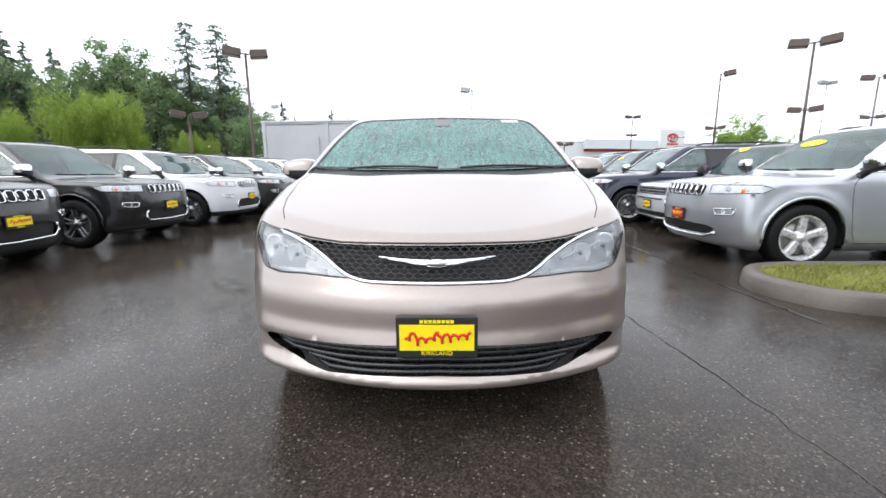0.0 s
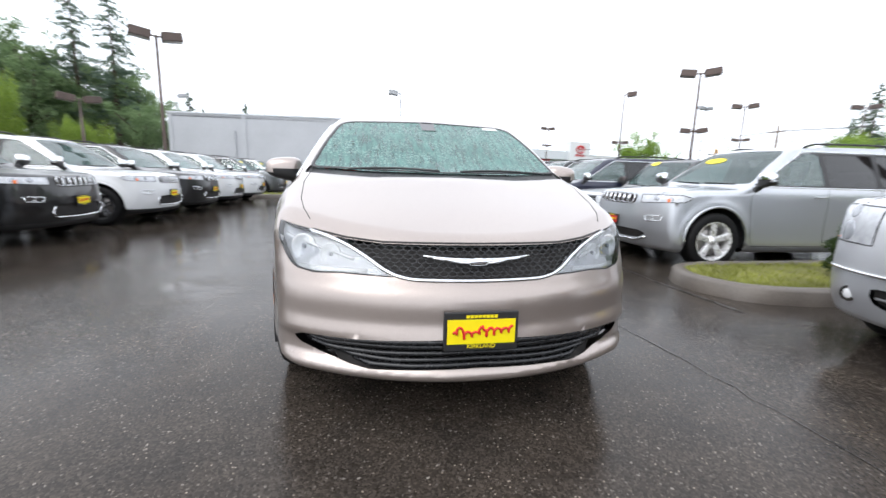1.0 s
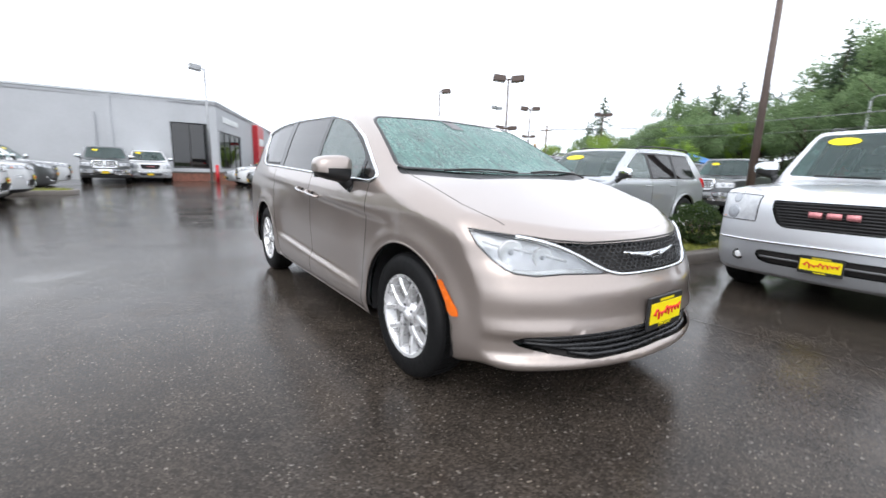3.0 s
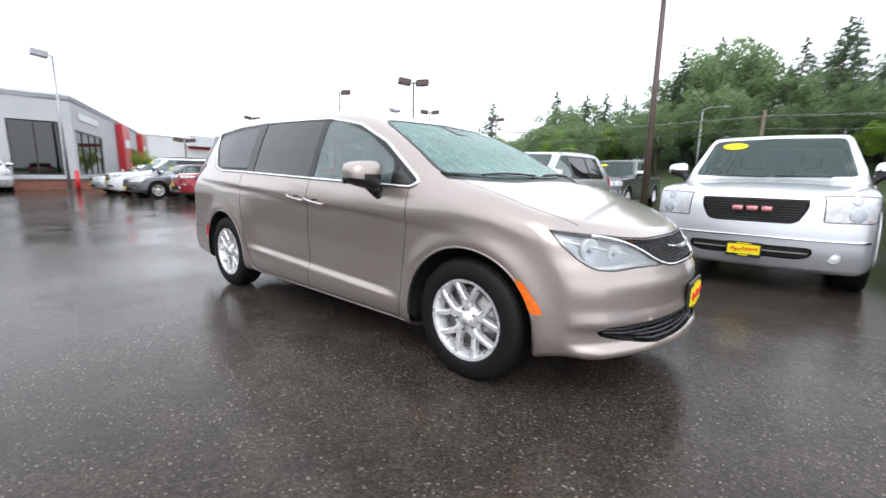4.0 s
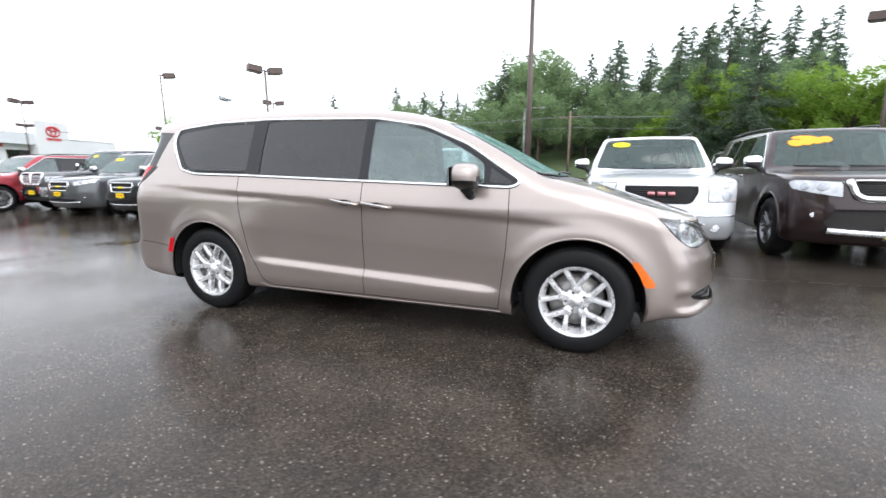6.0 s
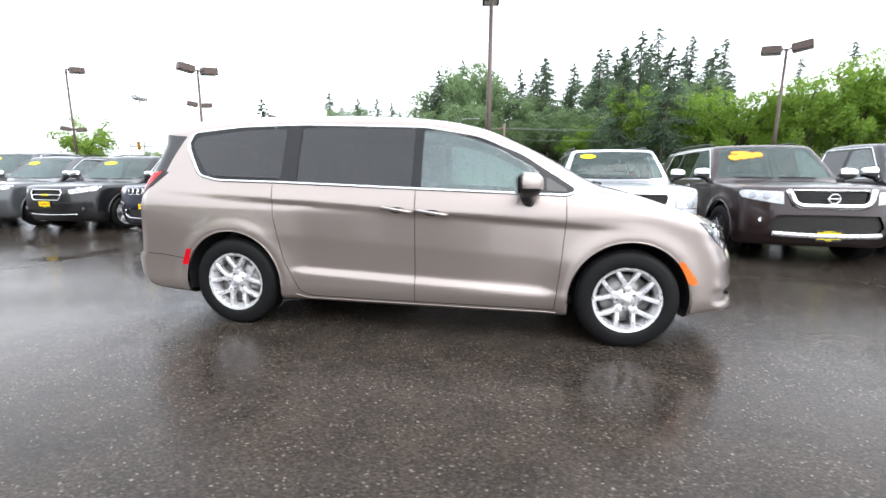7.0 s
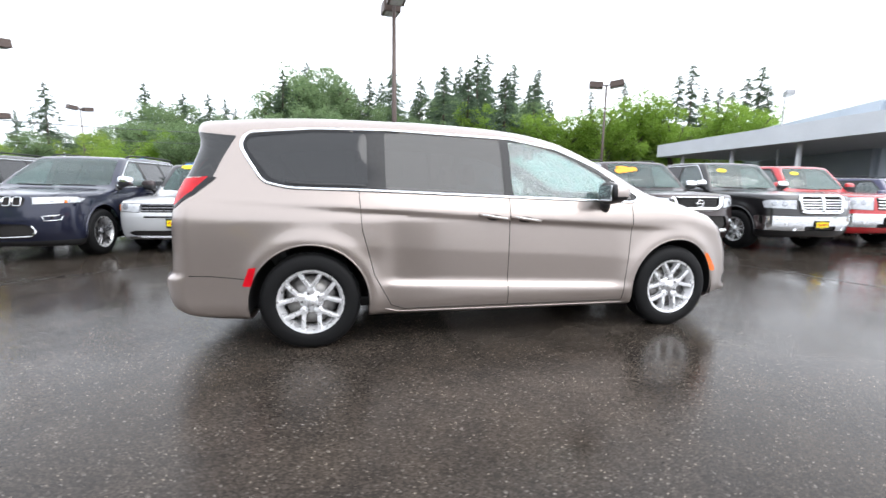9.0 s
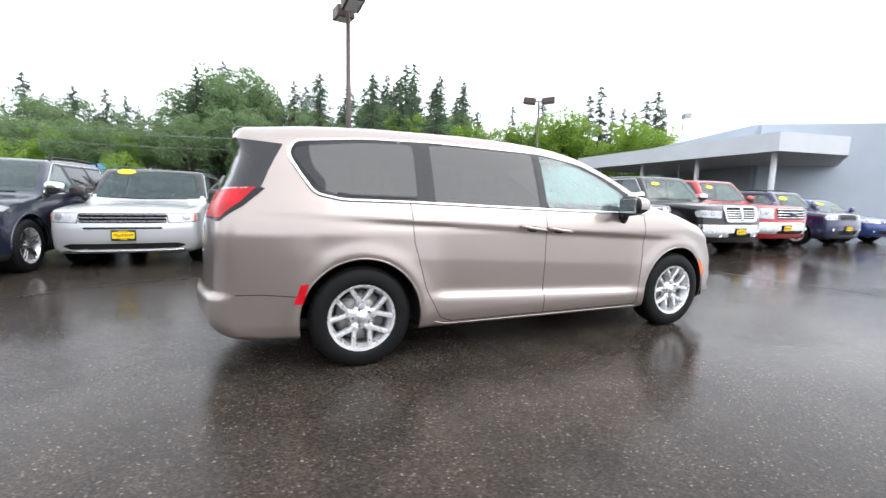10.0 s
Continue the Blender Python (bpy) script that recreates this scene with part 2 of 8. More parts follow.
def smooth_curve(pts):
    """A smooth line through (a, b) pairs: Hermite pieces that don't overshoot."""
    xs, ys = np.array([p[0] for p in pts], float), np.array([p[1] for p in pts], float)
    d = np.diff(ys) / np.diff(xs)
    t = np.zeros(len(xs))
    for i in range(1, len(xs) - 1):
        if d[i - 1] * d[i] > 0:
            t[i] = 2 * d[i - 1] * d[i] / (d[i - 1] + d[i])
    t[0], t[-1] = d[0], d[-1]

    def f(x):
        x = np.clip(x, xs[0], xs[-1])
        i = np.clip(np.searchsorted(xs, x) - 1, 0, len(xs) - 2)
        h = xs[i + 1] - xs[i]
        s = (x - xs[i]) / h
        return ((1 + 2 * s) * (1 - s) ** 2 * ys[i] + s * (1 - s) ** 2 * h * t[i] + s * s * (3 - 2 * s) * ys[i + 1] + s * s * (s - 1) * h * t[i + 1])
    return f


def round_poly(pts, r=0.03, steps=4):
    """A closed outline with its corners rounded."""
    out, n = [], len(pts)
    for i in range(n):
        a, b, c = (np.array(pts[k % n], float) for k in (i - 1, i, i + 1))
        la, lc = np.linalg.norm(a - b), np.linalg.norm(c - b)
        ra, rc = min(r, la * 0.45), min(r, lc * 0.45)
        p, q = b + (a - b) / la * ra, b + (c - b) / lc * rc
        for k in range(steps + 1):
            s = k / steps
            out.append((1 - s) ** 2 * p + 2 * s * (1 - s) * b + s * s * q)
    return np.array(out)


def dense(poly, step=0.01, closed=True):
    out = []
    n = len(poly)
    for i in range(n if closed else n - 1):
        a, b = np.array(poly[i], float), np.array(poly[(i + 1) % n], float)
        k = max(1, int(np.linalg.norm(b - a) / step))
        for j in range(k):
            out.append(a + (b - a) * j / k)
    if not closed:
        out.append(np.array(poly[-1], float))
    return np.array(out)


def in_poly(pts, poly):
    x, y = pts[:, 0], pts[:, 1]
    inside = np.zeros(len(pts), bool)
    j = len(poly) - 1
    for i in range(len(poly)):
        xi, yi, xj, yj = poly[i][0], poly[i][1], poly[j][0], poly[j][1]
        hit = ((yi > y) != (yj > y)) & (x < (xj - xi) * (y - yi) / (yj - yi + 1e-12) + xi)
        inside ^= hit
        j = i
    return inside


# ---- car bodies: one smooth closed shell, cut along outlines into its panels ----
class Shell:
    def __init__(self, spec, h):
        self.s, self.h = spec, h
        self.top, self.bot = smooth_curve(spec["top"]), smooth_curve(spec["bottom"])
        self.plan, self.sec = smooth_curve(spec["plan"]), smooth_curve(spec["section"])
        self.nose, self.tail = smooth_curve(spec["nose"]), smooth_curve(spec["tail"])
        self.build()

    def f(self, p):
        s = self.s
        x, y, z = p[:, 0], np.abs(p[:, 1]), p[:, 2]
        zt = self.top(x)
        slope = (self.top(x + 0.02) - self.top(x - 0.02)) / 0.04
        d_top = (zt - s.get("crown", 0.04) * y ** 2 - z) / np.sqrt(1 + slope ** 2)
        d_bot = z - self.bot(x)
        w = self.plan(x) + self.sec(z)
        for ax in s["axles"]:
            rr = np.hypot(x - ax, z - s["wheel_r"])
            w = w + s.get("flare", 0.02) * np.exp(-((rr - s["arch_r"] - 0.03) / 0.07) ** 2) * (z < s["belt"])
        if "sculpt" in s:
            w = w + s["sculpt"](x, z)
        d_side = w - y
        bf, pf = s["bow"]
        d_nose = (self.nose(z) - bf * y ** pf - x) / np.sqrt(1 + (bf * pf * y ** (pf - 1)) ** 2)
        br, pr = s["bow_rear"]
        d_tail = (x - self.tail(z) - br * y ** pr) / np.sqrt(1 + (br * pr * y ** (pr - 1)) ** 2)
        q = 0
        rt = s["radii"][0](x) if callable(s["radii"][0]) else s["radii"][0]
        for d, r in ((d_top, rt), (d_bot, s["radii"][1]), (d_side, s["radii"][2]), (d_nose, s["radii"][3]), (d_tail, s["radii"][4])):
            q = q + np.maximum(1 - d / r, 0) ** 2
        return 0.08 * (1 - np.sqrt(q))

    def grad(self, p):
        e = 0.002
        g = np.stack([self.f(p + np.array(v) * e) - self.f(p - np.array(v) * e) for v in ((1, 0, 0), (0, 1, 0), (0, 0, 1))], 1) / (2 * e)
        return g

    def normal(self, p):
        g = -self.grad(p)
        return g / (np.linalg.norm(g, axis=1)[:, None] + 1e-9)

    def build(self):
        s, h = self.s, self.h
        x0, x1, w, zt = s["tail_x"] - 0.12, s["nose_x"] + 0.12, s["half"] + 0.12, s["height"] + 0.12
        xs, zs = np.arange(x0, x1, h), np.arange(0.0, zt, h)
        ys = (np.arange(0, 2 * int(w / h) + 2) - int(w / h) - 0.5) * h
        G = np.stack(np.meshgrid(xs, ys, zs, indexing="ij"), -1)
        V = self.f(G.reshape(-1, 3)).reshape(G.shape[:3])
        S = V > 0
        n0, n1, n2 = S.shape
        corner = [S[a:n0 - 1 + a, b:n1 - 1 + b, c:n2 - 1 + c] for a in (0, 1) for b in (0, 1) for c in (0, 1)]
        cnt = sum(c.astype(int) for c in corner)
        act = (cnt > 0) & (cnt < 8)
        idx = -np.ones(act.shape, int)
        idx[act] = np.arange(act.sum())
        cell = np.argwhere(act)
        acc, num = np.zeros((len(cell), 3)), np.zeros(len(cell))
        corners = [(a, b, c) for a in (0, 1) for b in (0, 1) for c in (0, 1)]
        for a in corners:
            for ax in range(3):
                if a[ax]:
                    continue
                b = list(a)
                b[ax] = 1
                ia, ib = cell + a, cell + b
                va, vb = V[tuple(ia.T)], V[tuple(ib.T)]
                m = (va > 0) != (vb > 0)
                t = np.where(m, va / (va - vb + 1e-15), 0)
                pa, pb = G[tuple(ia.T)], G[tuple(ib.T)]
                acc += np.where(m[:, None], pa + (pb - pa) * t[:, None], 0)
                num += m
        P = acc / num[:, None]
        for _ in range(3):
            g = self.grad(P)
            st = self.f(P)[:, None] * g / (np.sum(g * g, 1)[:, None] + 1e-4)
            P = P - np.clip(st, -h * 0.5, h * 0.5)
        quads = []
        for ax in range(3):
            o1, o2 = [(1, 2), (2, 0), (0, 1)][ax]
            sl_a, sl_b = [slice(None)] * 3, [slice(None)] * 3
            sl_a[ax], sl_b[ax] = slice(0, -1), slice(1, None)
            A, B = S[tuple(sl_a)], S[tuple(sl_b)]
            e = np.argwhere(A != B)
            e = e[(e[:, o1] > 0) & (e[:, o2] > 0) & (e[:, o1] < S.shape[o1] - 1) & (e[:, o2] < S.shape[o2] - 1)]
            flip = A[tuple(e.T)]
            q = []
            for d1, d2 in ((-1, -1), (0, -1), (0, 0), (-1, 0)):
                k = e.copy()
                k[:, o1] += d1
                k[:, o2] += d2
                q.append(idx[tuple(k.T)])
            q = np.stack(q, 1)
            q[~flip] = q[~flip][:, ::-1]
            quads.append(q)
        Q = np.concatenate(quads)
        self.P, self.Q = P, Q[(Q >= 0).all(1)]
        self.lab = np.array(["body"] * len(self.Q), dtype=object)
        self.N = self.normal(P)

    def basis(self, view):
        if view == "top":
            return np.array([1.0, 0, 0]), np.array([0, 1.0, 0]), np.array([0, 0, 1.0])
        a = radians(view)
        return np.array([-math.sin(a), math.cos(a), 0]), np.array([0, 0, 1.0]), np.array([math.cos(a), math.sin(a), 0])

    def flat(self, pts3, view):
        e1, e2, _ = self.basis(view)
        p = np.asarray(pts3, float)
        return np.stack([p @ e1, p @ e2], 1)

    def cut(self, name, outline, view, where=None, over=("body",), facing=0.15):
        """Gives the faces within an outline (points in space, seen along view, alike on both sides) a name of their own, and draws their edge clean."""
        e1, e2, a = self.basis(view)
        poly = dense(self.flat(outline, view), self.h * 0.3)
        sg = np.where(self.P[:, 1] < 0, -1.0, 1.0)
        M = self.P.copy()
        M[:, 1] = np.abs(M[:, 1])
        C = M[self.Q].mean(1)
        NN = self.N.copy()
        NN[:, 1] *= sg
        FN = NN[self.Q].mean(1)
        ok = np.isin(self.lab, list(over)) & (FN @ a > facing)
        if where is not None:
            ok &= where(C)
        uv = np.stack([C @ e1, C @ e2], 1)
        inside = np.zeros(len(C), bool)
        inside[ok] = in_poly(uv[ok], poly)
        cnt_in, cnt_out = np.zeros(len(M), int), np.zeros(len(M), int)
        np.add.at(cnt_in, self.Q[inside].ravel(), 1)
        np.add.at(cnt_out, self.Q[ok & ~inside].ravel(), 1)
        edge = np.where((cnt_in > 0) & (cnt_out > 0))[0]
        if len(edge):
            u = np.stack([M[edge] @ e1, M[edge] @ e2], 1)
            best = np.zeros_like(u)
            for k in range(0, len(u), 400):
                d = ((u[k:k + 400, None] - poly[None]) ** 2).sum(2)
                best[k:k + 400] = poly[d.argmin(1)]
            mv = best - u
            far = np.linalg.norm(mv, axis=1) > self.h * 1.6
            mv[far] = 0
            p = M[edge] + mv[:, :1] * e1 + mv[:, 1:] * e2
            for _ in range(4):
                g = self.grad(p)
                ga = g @ a
                ga = np.where(np.abs(ga) < 0.25, np.sign(ga - 1e-9) * 0.25, ga)
                p = p + np.clip(-self.f(p) / ga, -0.02, 0.02)[:, None] * a
            p[:, 1] *= sg[edge]
            self.P[edge] = p
            self.N = self.normal(self.P)
        self.lab[inside] = name

    def on(self, pts, view, side=1):
        """Points on the skin under points in space, seen along view."""
        _, _, a = self.basis(view)
        p = np.asarray(pts, float)
        base = p - (p @ a)[:, None] * a
        s = np.linspace(3.2, -0.8, 90)
        v = self.f((base[:, None] + s[None, :, None] * a).reshape(-1, 3)).reshape(len(p), -1)
        k = np.argmax(v > 0, axis=1)
        miss = v[np.arange(len(p)), k] <= 0
        k = np.maximum(k, 1)
        lo, hi = s[k], s[k - 1]
        for _ in range(14):
            m = (lo + hi) / 2
            inside = self.f(base + m[:, None] * a) > 0
            lo, hi = np.where(inside, m, lo), np.where(inside, hi, m)
        out = base + lo[:, None] * a
        good = np.where(~miss)[0]
        for i in np.where(miss)[0]:
            out[i] = out[good[np.abs(good - i).argmin()]] if len(good) else base[i]
        out[:, 1] *= side
        return out

    def ribbon(self, pts3, width, height, closed=False, sink=0.003):
        """A raised strip that follows the skin along points on it."""
        pts = np.asarray(pts3, float)
        nrm = self.normal(pts)
        tan = (np.roll(pts, -1, 0) - np.roll(pts, 1, 0)) if closed else np.gradient(pts, axis=0)
        side = np.cross(nrm, tan)
        side /= np.linalg.norm(side, axis=1)[:, None] + 1e-9
        w = width / 2
        ring = [pts - side * w - nrm * sink, pts - side * w * 0.8 + nrm * height, pts + side * w * 0.8 + nrm * height, pts + side * w - nrm * sink]
        v = np.stack(ring, 1).reshape(-1, 3)
        n, f = len(pts), []
        for i in range(n if closed else n - 1):
            j = (i + 1) % n
            for k in range(3):
                f.append((i * 4 + k, i * 4 + k + 1, j * 4 + k + 1, j * 4 + k))
        if not closed:
            f += [(3, 2, 1, 0), tuple((n - 1) * 4 + k for k in range(4))]
        return v, f

    def faces(self, name, push=0.0, sidesel=0):
        sel = self.lab == name
        if sidesel:
            cy = self.P[self.Q].mean(1)[:, 1]
            sel &= (cy * sidesel > 0)
        q = self.Q[sel]
        used, inv = np.unique(q, return_inverse=True)
        v = self.P[used] + self.N[used] * push
        return v, inv.reshape(-1, 4)


def wheel_meshes(r, rim_r, width, spokes, twin, rim_mat, thick=0.05, split=True):
    """Tyre and rim about the y axis; the outer face looks to -y."""
    prof = [(rim_r - 0.01, -0.40), (rim_r + 0.012, -0.48), (rim_r + 0.04, -0.50), (r - 0.045, -0.485), (r - 0.015, -0.44), (r - 0.003, -0.36), (r, -0.15), (r, 0.15), (r - 0.003, 0.36), (r - 0.02, 0.45), (rim_r + 0.04, 0.5), (rim_r - 0.01, 0.4)]
    n = 48
    v, f = [], []
    for i in range(n):
        a = 2 * math.pi * i / n
        for pr, py in prof:
            v.append((pr * math.cos(a), py * width, pr * math.sin(a)))
    m = len(prof)
    for i in range(n):
        j = (i + 1) % n
        for k in range(m - 1):
            f.append((i * m + k, i * m + k + 1, j * m + k + 1, j * m + k))
    pieces = [(v, f)]
    # tread blocks
    for i in range(n):
        for row in (-0.24, -0.08, 0.08, 0.24):
            a0, a1 = 2 * math.pi * (i + 0.1 + 0.2 * (row > 0)) / n, 2 * math.pi * (i + 0.8 + 0.2 * (row > 0)) / n
            y0, y1 = (row - 0.075) * width, (row + 0.075) * width
            ro, ri = r + 0.003, r - 0.004
            vv = [(q * math.cos(a), y, q * math.sin(a)) for q in (ri, ro) for a in (a0, a1) for y in (y0, y1)]
            pieces.append((vv, [(4, 5, 7, 6), (0, 4, 6, 2), (1, 3, 7, 5), (0, 1, 5, 4), (2, 6, 7, 3)]))
    tyre = put_mesh("tyre", *pieces[0], RUBBER)
    tread = put_mesh("tread", *merge(pieces[1:]), RUBBER, False)
    # rim: barrel, lip and spokes
    prof = [(rim_r - 0.03, 0.38), (rim_r - 0.035, -0.2), (rim_r - 0.022, -0.36), (rim_r - 0.012, -0.455), (rim_r + 0.004, -0.47), (rim_r + 0.006, -0.44)]
    v, f = [], []
    for i in range(n):
        a = 2 * math.pi * i / n
        for pr, py in prof:
            v.append((pr * math.cos(a), py * width, pr * math.sin(a)))
    m = len(prof)
    for i in range(n):
        j = (i + 1) % n
        for k in range(m - 1):
            f.append((i * m + k, i * m + k + 1, j * m + k + 1, j * m + k))
    pieces = [(v, f)]
    yf = -0.40 * width

    def spoke(a0, a1, r0, r1, w0, w1, y0, y1):
        p0 = np.array([r0 * math.cos(a0), y0, r0 * math.sin(a0)])
        p1 = np.array([r1 * math.cos(a1), y1, r1 * math.sin(a1)])
        d = p1 - p0
        d /= np.linalg.norm(d)
        s = np.cross(d, (0, 1, 0))
        s /= np.linalg.norm(s)
        back = np.array([0, thick, 0])
        vv = []
        for p, w in ((p0, w0), ((p0 + p1) / 2 + np.array([0, -0.006, 0]), (w0 + w1) / 2), (p1, w1)):
            vv += [p - s * w + back, p - s * w + np.array([0, 0.008, 0]), p - s * w * 0.6, p + s * w * 0.6, p + s * w + np.array([0, 0.008, 0]), p + s * w + back]
        ff = [(i * 6 + k, i * 6 + k + 1, i * 6 + k + 7, i * 6 + k + 6) for i in range(2) for k in range(5)]
        return vv, ff

    singles = [("tread", tread)]
    for i in range(spokes):
        a = 2 * math.pi * (i + 0.25) / spokes
        first = len(pieces)
        if twin == "y":
            pieces.append(spoke(a, a, 0.04, rim_r * 0.52, 0.034, 0.029, yf + 0.010, yf + 0.002))
            for sg in (-1, 1):
                pieces.append(spoke(a + sg * 0.085, a + sg * 0.36, rim_r * 0.44, rim_r - 0.006, 0.0155, 0.016, yf + 0.003, yf - 0.008))
        elif twin == "pair":
            for sg in (-1, 1):
                pieces.append(spoke(a + sg * 0.5, a + sg * 0.15, 0.045, rim_r - 0.012, 0.016, 0.014, yf + 0.012, yf - 0.006))
        else:
            pieces.append(spoke(a, a, 0.035, rim_r - 0.012, 0.036, 0.046, yf + 0.010, yf - 0.004))
        if split:
            singles.append(("spoke", put_mesh("spoke", *merge(pieces[first:]), rim_mat, False)))
            del pieces[first:]
    # hub disc and nuts
    ring = 20
    v = [(0, yf - 0.006, 0)] + [(q * math.cos(2 * math.pi * i / ring), y, q * math.sin(2 * math.pi * i / ring)) for q, y in ((0.03, yf - 0.006), (0.034, yf + 0.006), (0.083, yf + 0.009), (0.09, yf + 0.05)) for i in range(ring)]
    f = [(0, 1 + (i + 1) % ring, 1 + i) for i in range(ring)]
    for k in range(3):
        for i in range(ring):
            j = (i + 1) % ring
            f.append((1 + k * ring + i, 1 + k * ring + j, 1 + (k + 1) * ring + j, 1 + (k + 1) * ring + i))
    if split:
        singles.append(("hub_cap", put_mesh("hub_cap", v, f, rim_mat)))
    else:
        pieces.append((v, f))
    for i in range(5):
        a = 2 * math.pi * (i + 0.5) / 5
        c = np.array([0.064 * math.cos(a), yf + 0.012, 0.064 * math.sin(a)])
        vv = [c + (0.009 * math.cos(b), -0.014 * q, 0.009 * math.sin(b)) for q in (0, 1) for b in np.arange(6) * math.pi / 3]
        nut = (vv, [tuple(range(6, 12))[::-1]] + [(k, (k + 1) % 6, 6 + (k + 1) % 6, 6 + k) for k in range(6)])
        if split:
            singles.append(("wheel_nut", put_mesh("wheel_nut", *nut, DARK_ALLOY, False)) if split == "nuts" else None)
        else:
            pieces.append(nut)
    rv, rf = merge(pieces)
    rim = put_mesh("wheel", rv, rf, rim_mat, smooth=False)
    v = [(q * math.cos(2 * math.pi * i / 32), y * width, q * math.sin(2 * math.pi * i / 32)) for q, y in ((0.05, -0.14), (rim_r - 0.06, -0.14), (rim_r - 0.06, -0.05), (rim_r - 0.04, 0.1), (rim_r - 0.04, 0.4)) for i in range(32)]
    f = [(k * 32 + i, k * 32 + (i + 1) % 32, (k + 1) * 32 + (i + 1) % 32, (k + 1) * 32 + i) for k in range(4) for i in range(32)]
    disc = put_mesh("brake_disc", v, f, DISC)
    return tyre, rim, disc, singles


def seat_mesh():
    bm = bmesh.new()
    box(bm, -0.25, 0.27, -0.25, 0.25, 0.0, 0.18, 0.05)
    lean = Matrix.Translation((-0.24, 0, 0.12)) @ Matrix.Rotation(radians(-12), 4, "Y")
    box(bm, -0.07, 0.07, -0.25, 0.25, 0.0, 0.62, 0.05, lean)
    box(bm, -0.05, 0.05, -0.13, 0.13, 0.67, 0.86, 0.045, lean)
    rod(bm, lean @ Vector((0, -0.05, 0.6)), lean @ Vector((0, -0.05, 0.7)), 0.008)
    rod(bm, lean @ Vector((0, 0.05, 0.6)), lean @ Vector((0, 0.05, 0.7)), 0.008)
    me = bpy.data.meshes.new("seat")
    bm.to_mesh(me)
    bm.free()
    me.materials.append(SEAT)
    return me


SEAT_MESH = seat_mesh()


def plate(parent, where, w=0.31, h=0.16, red=False, detail=False):
    """A dealer's card in a dark frame; where: its middle and turn. Drawn in the y-z plane, face to +x."""
    bm = bmesh.new()
    box(bm, -0.012, 0.004, -w / 2 - 0.008, w / 2 + 0.008, -h / 2 - 0.006, h / 2 + 0.006, 0.004)
    fr = part("dealer_card", bm, TRIM, parent)
    fr.matrix_basis = where
    bm = bmesh.new()
    box(bm, 0.002, 0.0075, -w * 0.48, w * 0.48, -h * 0.33, h * 0.34)
    part("card_face", bm, RED_INK if red else YELLOW, fr, "red card" if red else "yellow card")
    pieces = []
    t = np.linspace(0, 1, 150)
    yy = (t - 0.48) * w * 0.84 + 0.0075 * np.sin(t * 2 * math.pi * 8)
    zz = (0.0135 + 0.005 * np.sin(t * 13)) * np.cos(t * 2 * math.pi * 8) + 0.026 * (t - 0.5) - 0.004
    zz = zz + np.where(t < 0.16, 0.026 * np.sin(t / 0.16 * math.pi), 0) + np.where((t > 0.42) & (t < 0.5), 0.016, 0)
    x = np.full_like(t, 0.009)
    pieces.append(tube_arrays(np.stack([x, yy, zz * h / 0.16], 1), 0.0058 * h / 0.16, 5))
    v, f = merge(pieces)
    child("script_line", put_mesh("script_line", v, f, YELLOW if red else RED_INK), fr, "flowing line of writing")
    for z0 in (-h * 0.43, h * 0.42):
        for i in range(3 if z0 < 0 else 8):
            if z0 < 0 and detail:
                continue
            s = w * (0.08 if z0 < 0 else 0.045)
            y0 = (i - (1 if z0 < 0 else 3.5)) * s * 1.25
            bm = bmesh.new()
            box(bm, 0.003, 0.006, y0 - s / 2, y0 + s / 2, z0 - h * 0.04, z0 + h * 0.04)
            part("printed_bar", bm, YELLOW, fr)
    return fr


def letters(text, size, mat, name, parent, m):
    cu = bpy.data.curves.new(name, "FONT")
    cu.body, cu.size, cu.align_x, cu.align_y, cu.extrude = text, size, "CENTER", "CENTER", 0.0008
    tmp = bpy.data.objects.new(name, cu)
    scene.collection.objects.link(tmp)
    me = bpy.data.meshes.new_from_object(tmp.evaluated_get(bpy.context.evaluated_depsgraph_get()))
    bpy.data.objects.remove(tmp)
    me.materials.clear()
    me.materials.append(mat)
    ob = child(name, me, parent)
    ob.matrix_basis = m
    return ob


def dish(c, d, r, deep=1.0):
    """A round reflector bowl open towards d."""
    turn = d.to_track_quat("Z", "Y").to_matrix().to_4x4()
    v = []
    for q, h in ((0.18, 0.0), (0.45, 0.12), (0.75, 0.36), (1.0, 0.72), (1.06, 0.68), (1.06, -0.2)):
        v += [turn @ Vector((q * r * math.cos(a), q * r * math.sin(a), h * r * deep)) + c for a in np.linspace(0, 2 * math.pi, 24, endpoint=False)]
    return v, [(k * 24 + i, k * 24 + (i + 1) % 24, (k + 1) * 24 + (i + 1) % 24, (k + 1) * 24 + i) for k in range(5) for i in range(24)]


def add_wheels(root, spec, meshes, side_y):
    tyre, rim, disc, singles = meshes
    for ax in spec["axles"]:
        for sg in (-1, 1):
            w = child("wheel", rim, root)
            w.matrix_basis = Matrix.Translation((ax, sg * side_y, spec["wheel_r"])) @ (Matrix.Rotation(math.pi, 4, "Z") if sg > 0 else Matrix.Identity(4))
            child("tyre", tyre, w)
            child("brake_disc", disc, w)
            for nm, me in [q for q in singles if q]:
                tagged(child(nm, me, w), kind="stuff" if nm == "tread" else "")


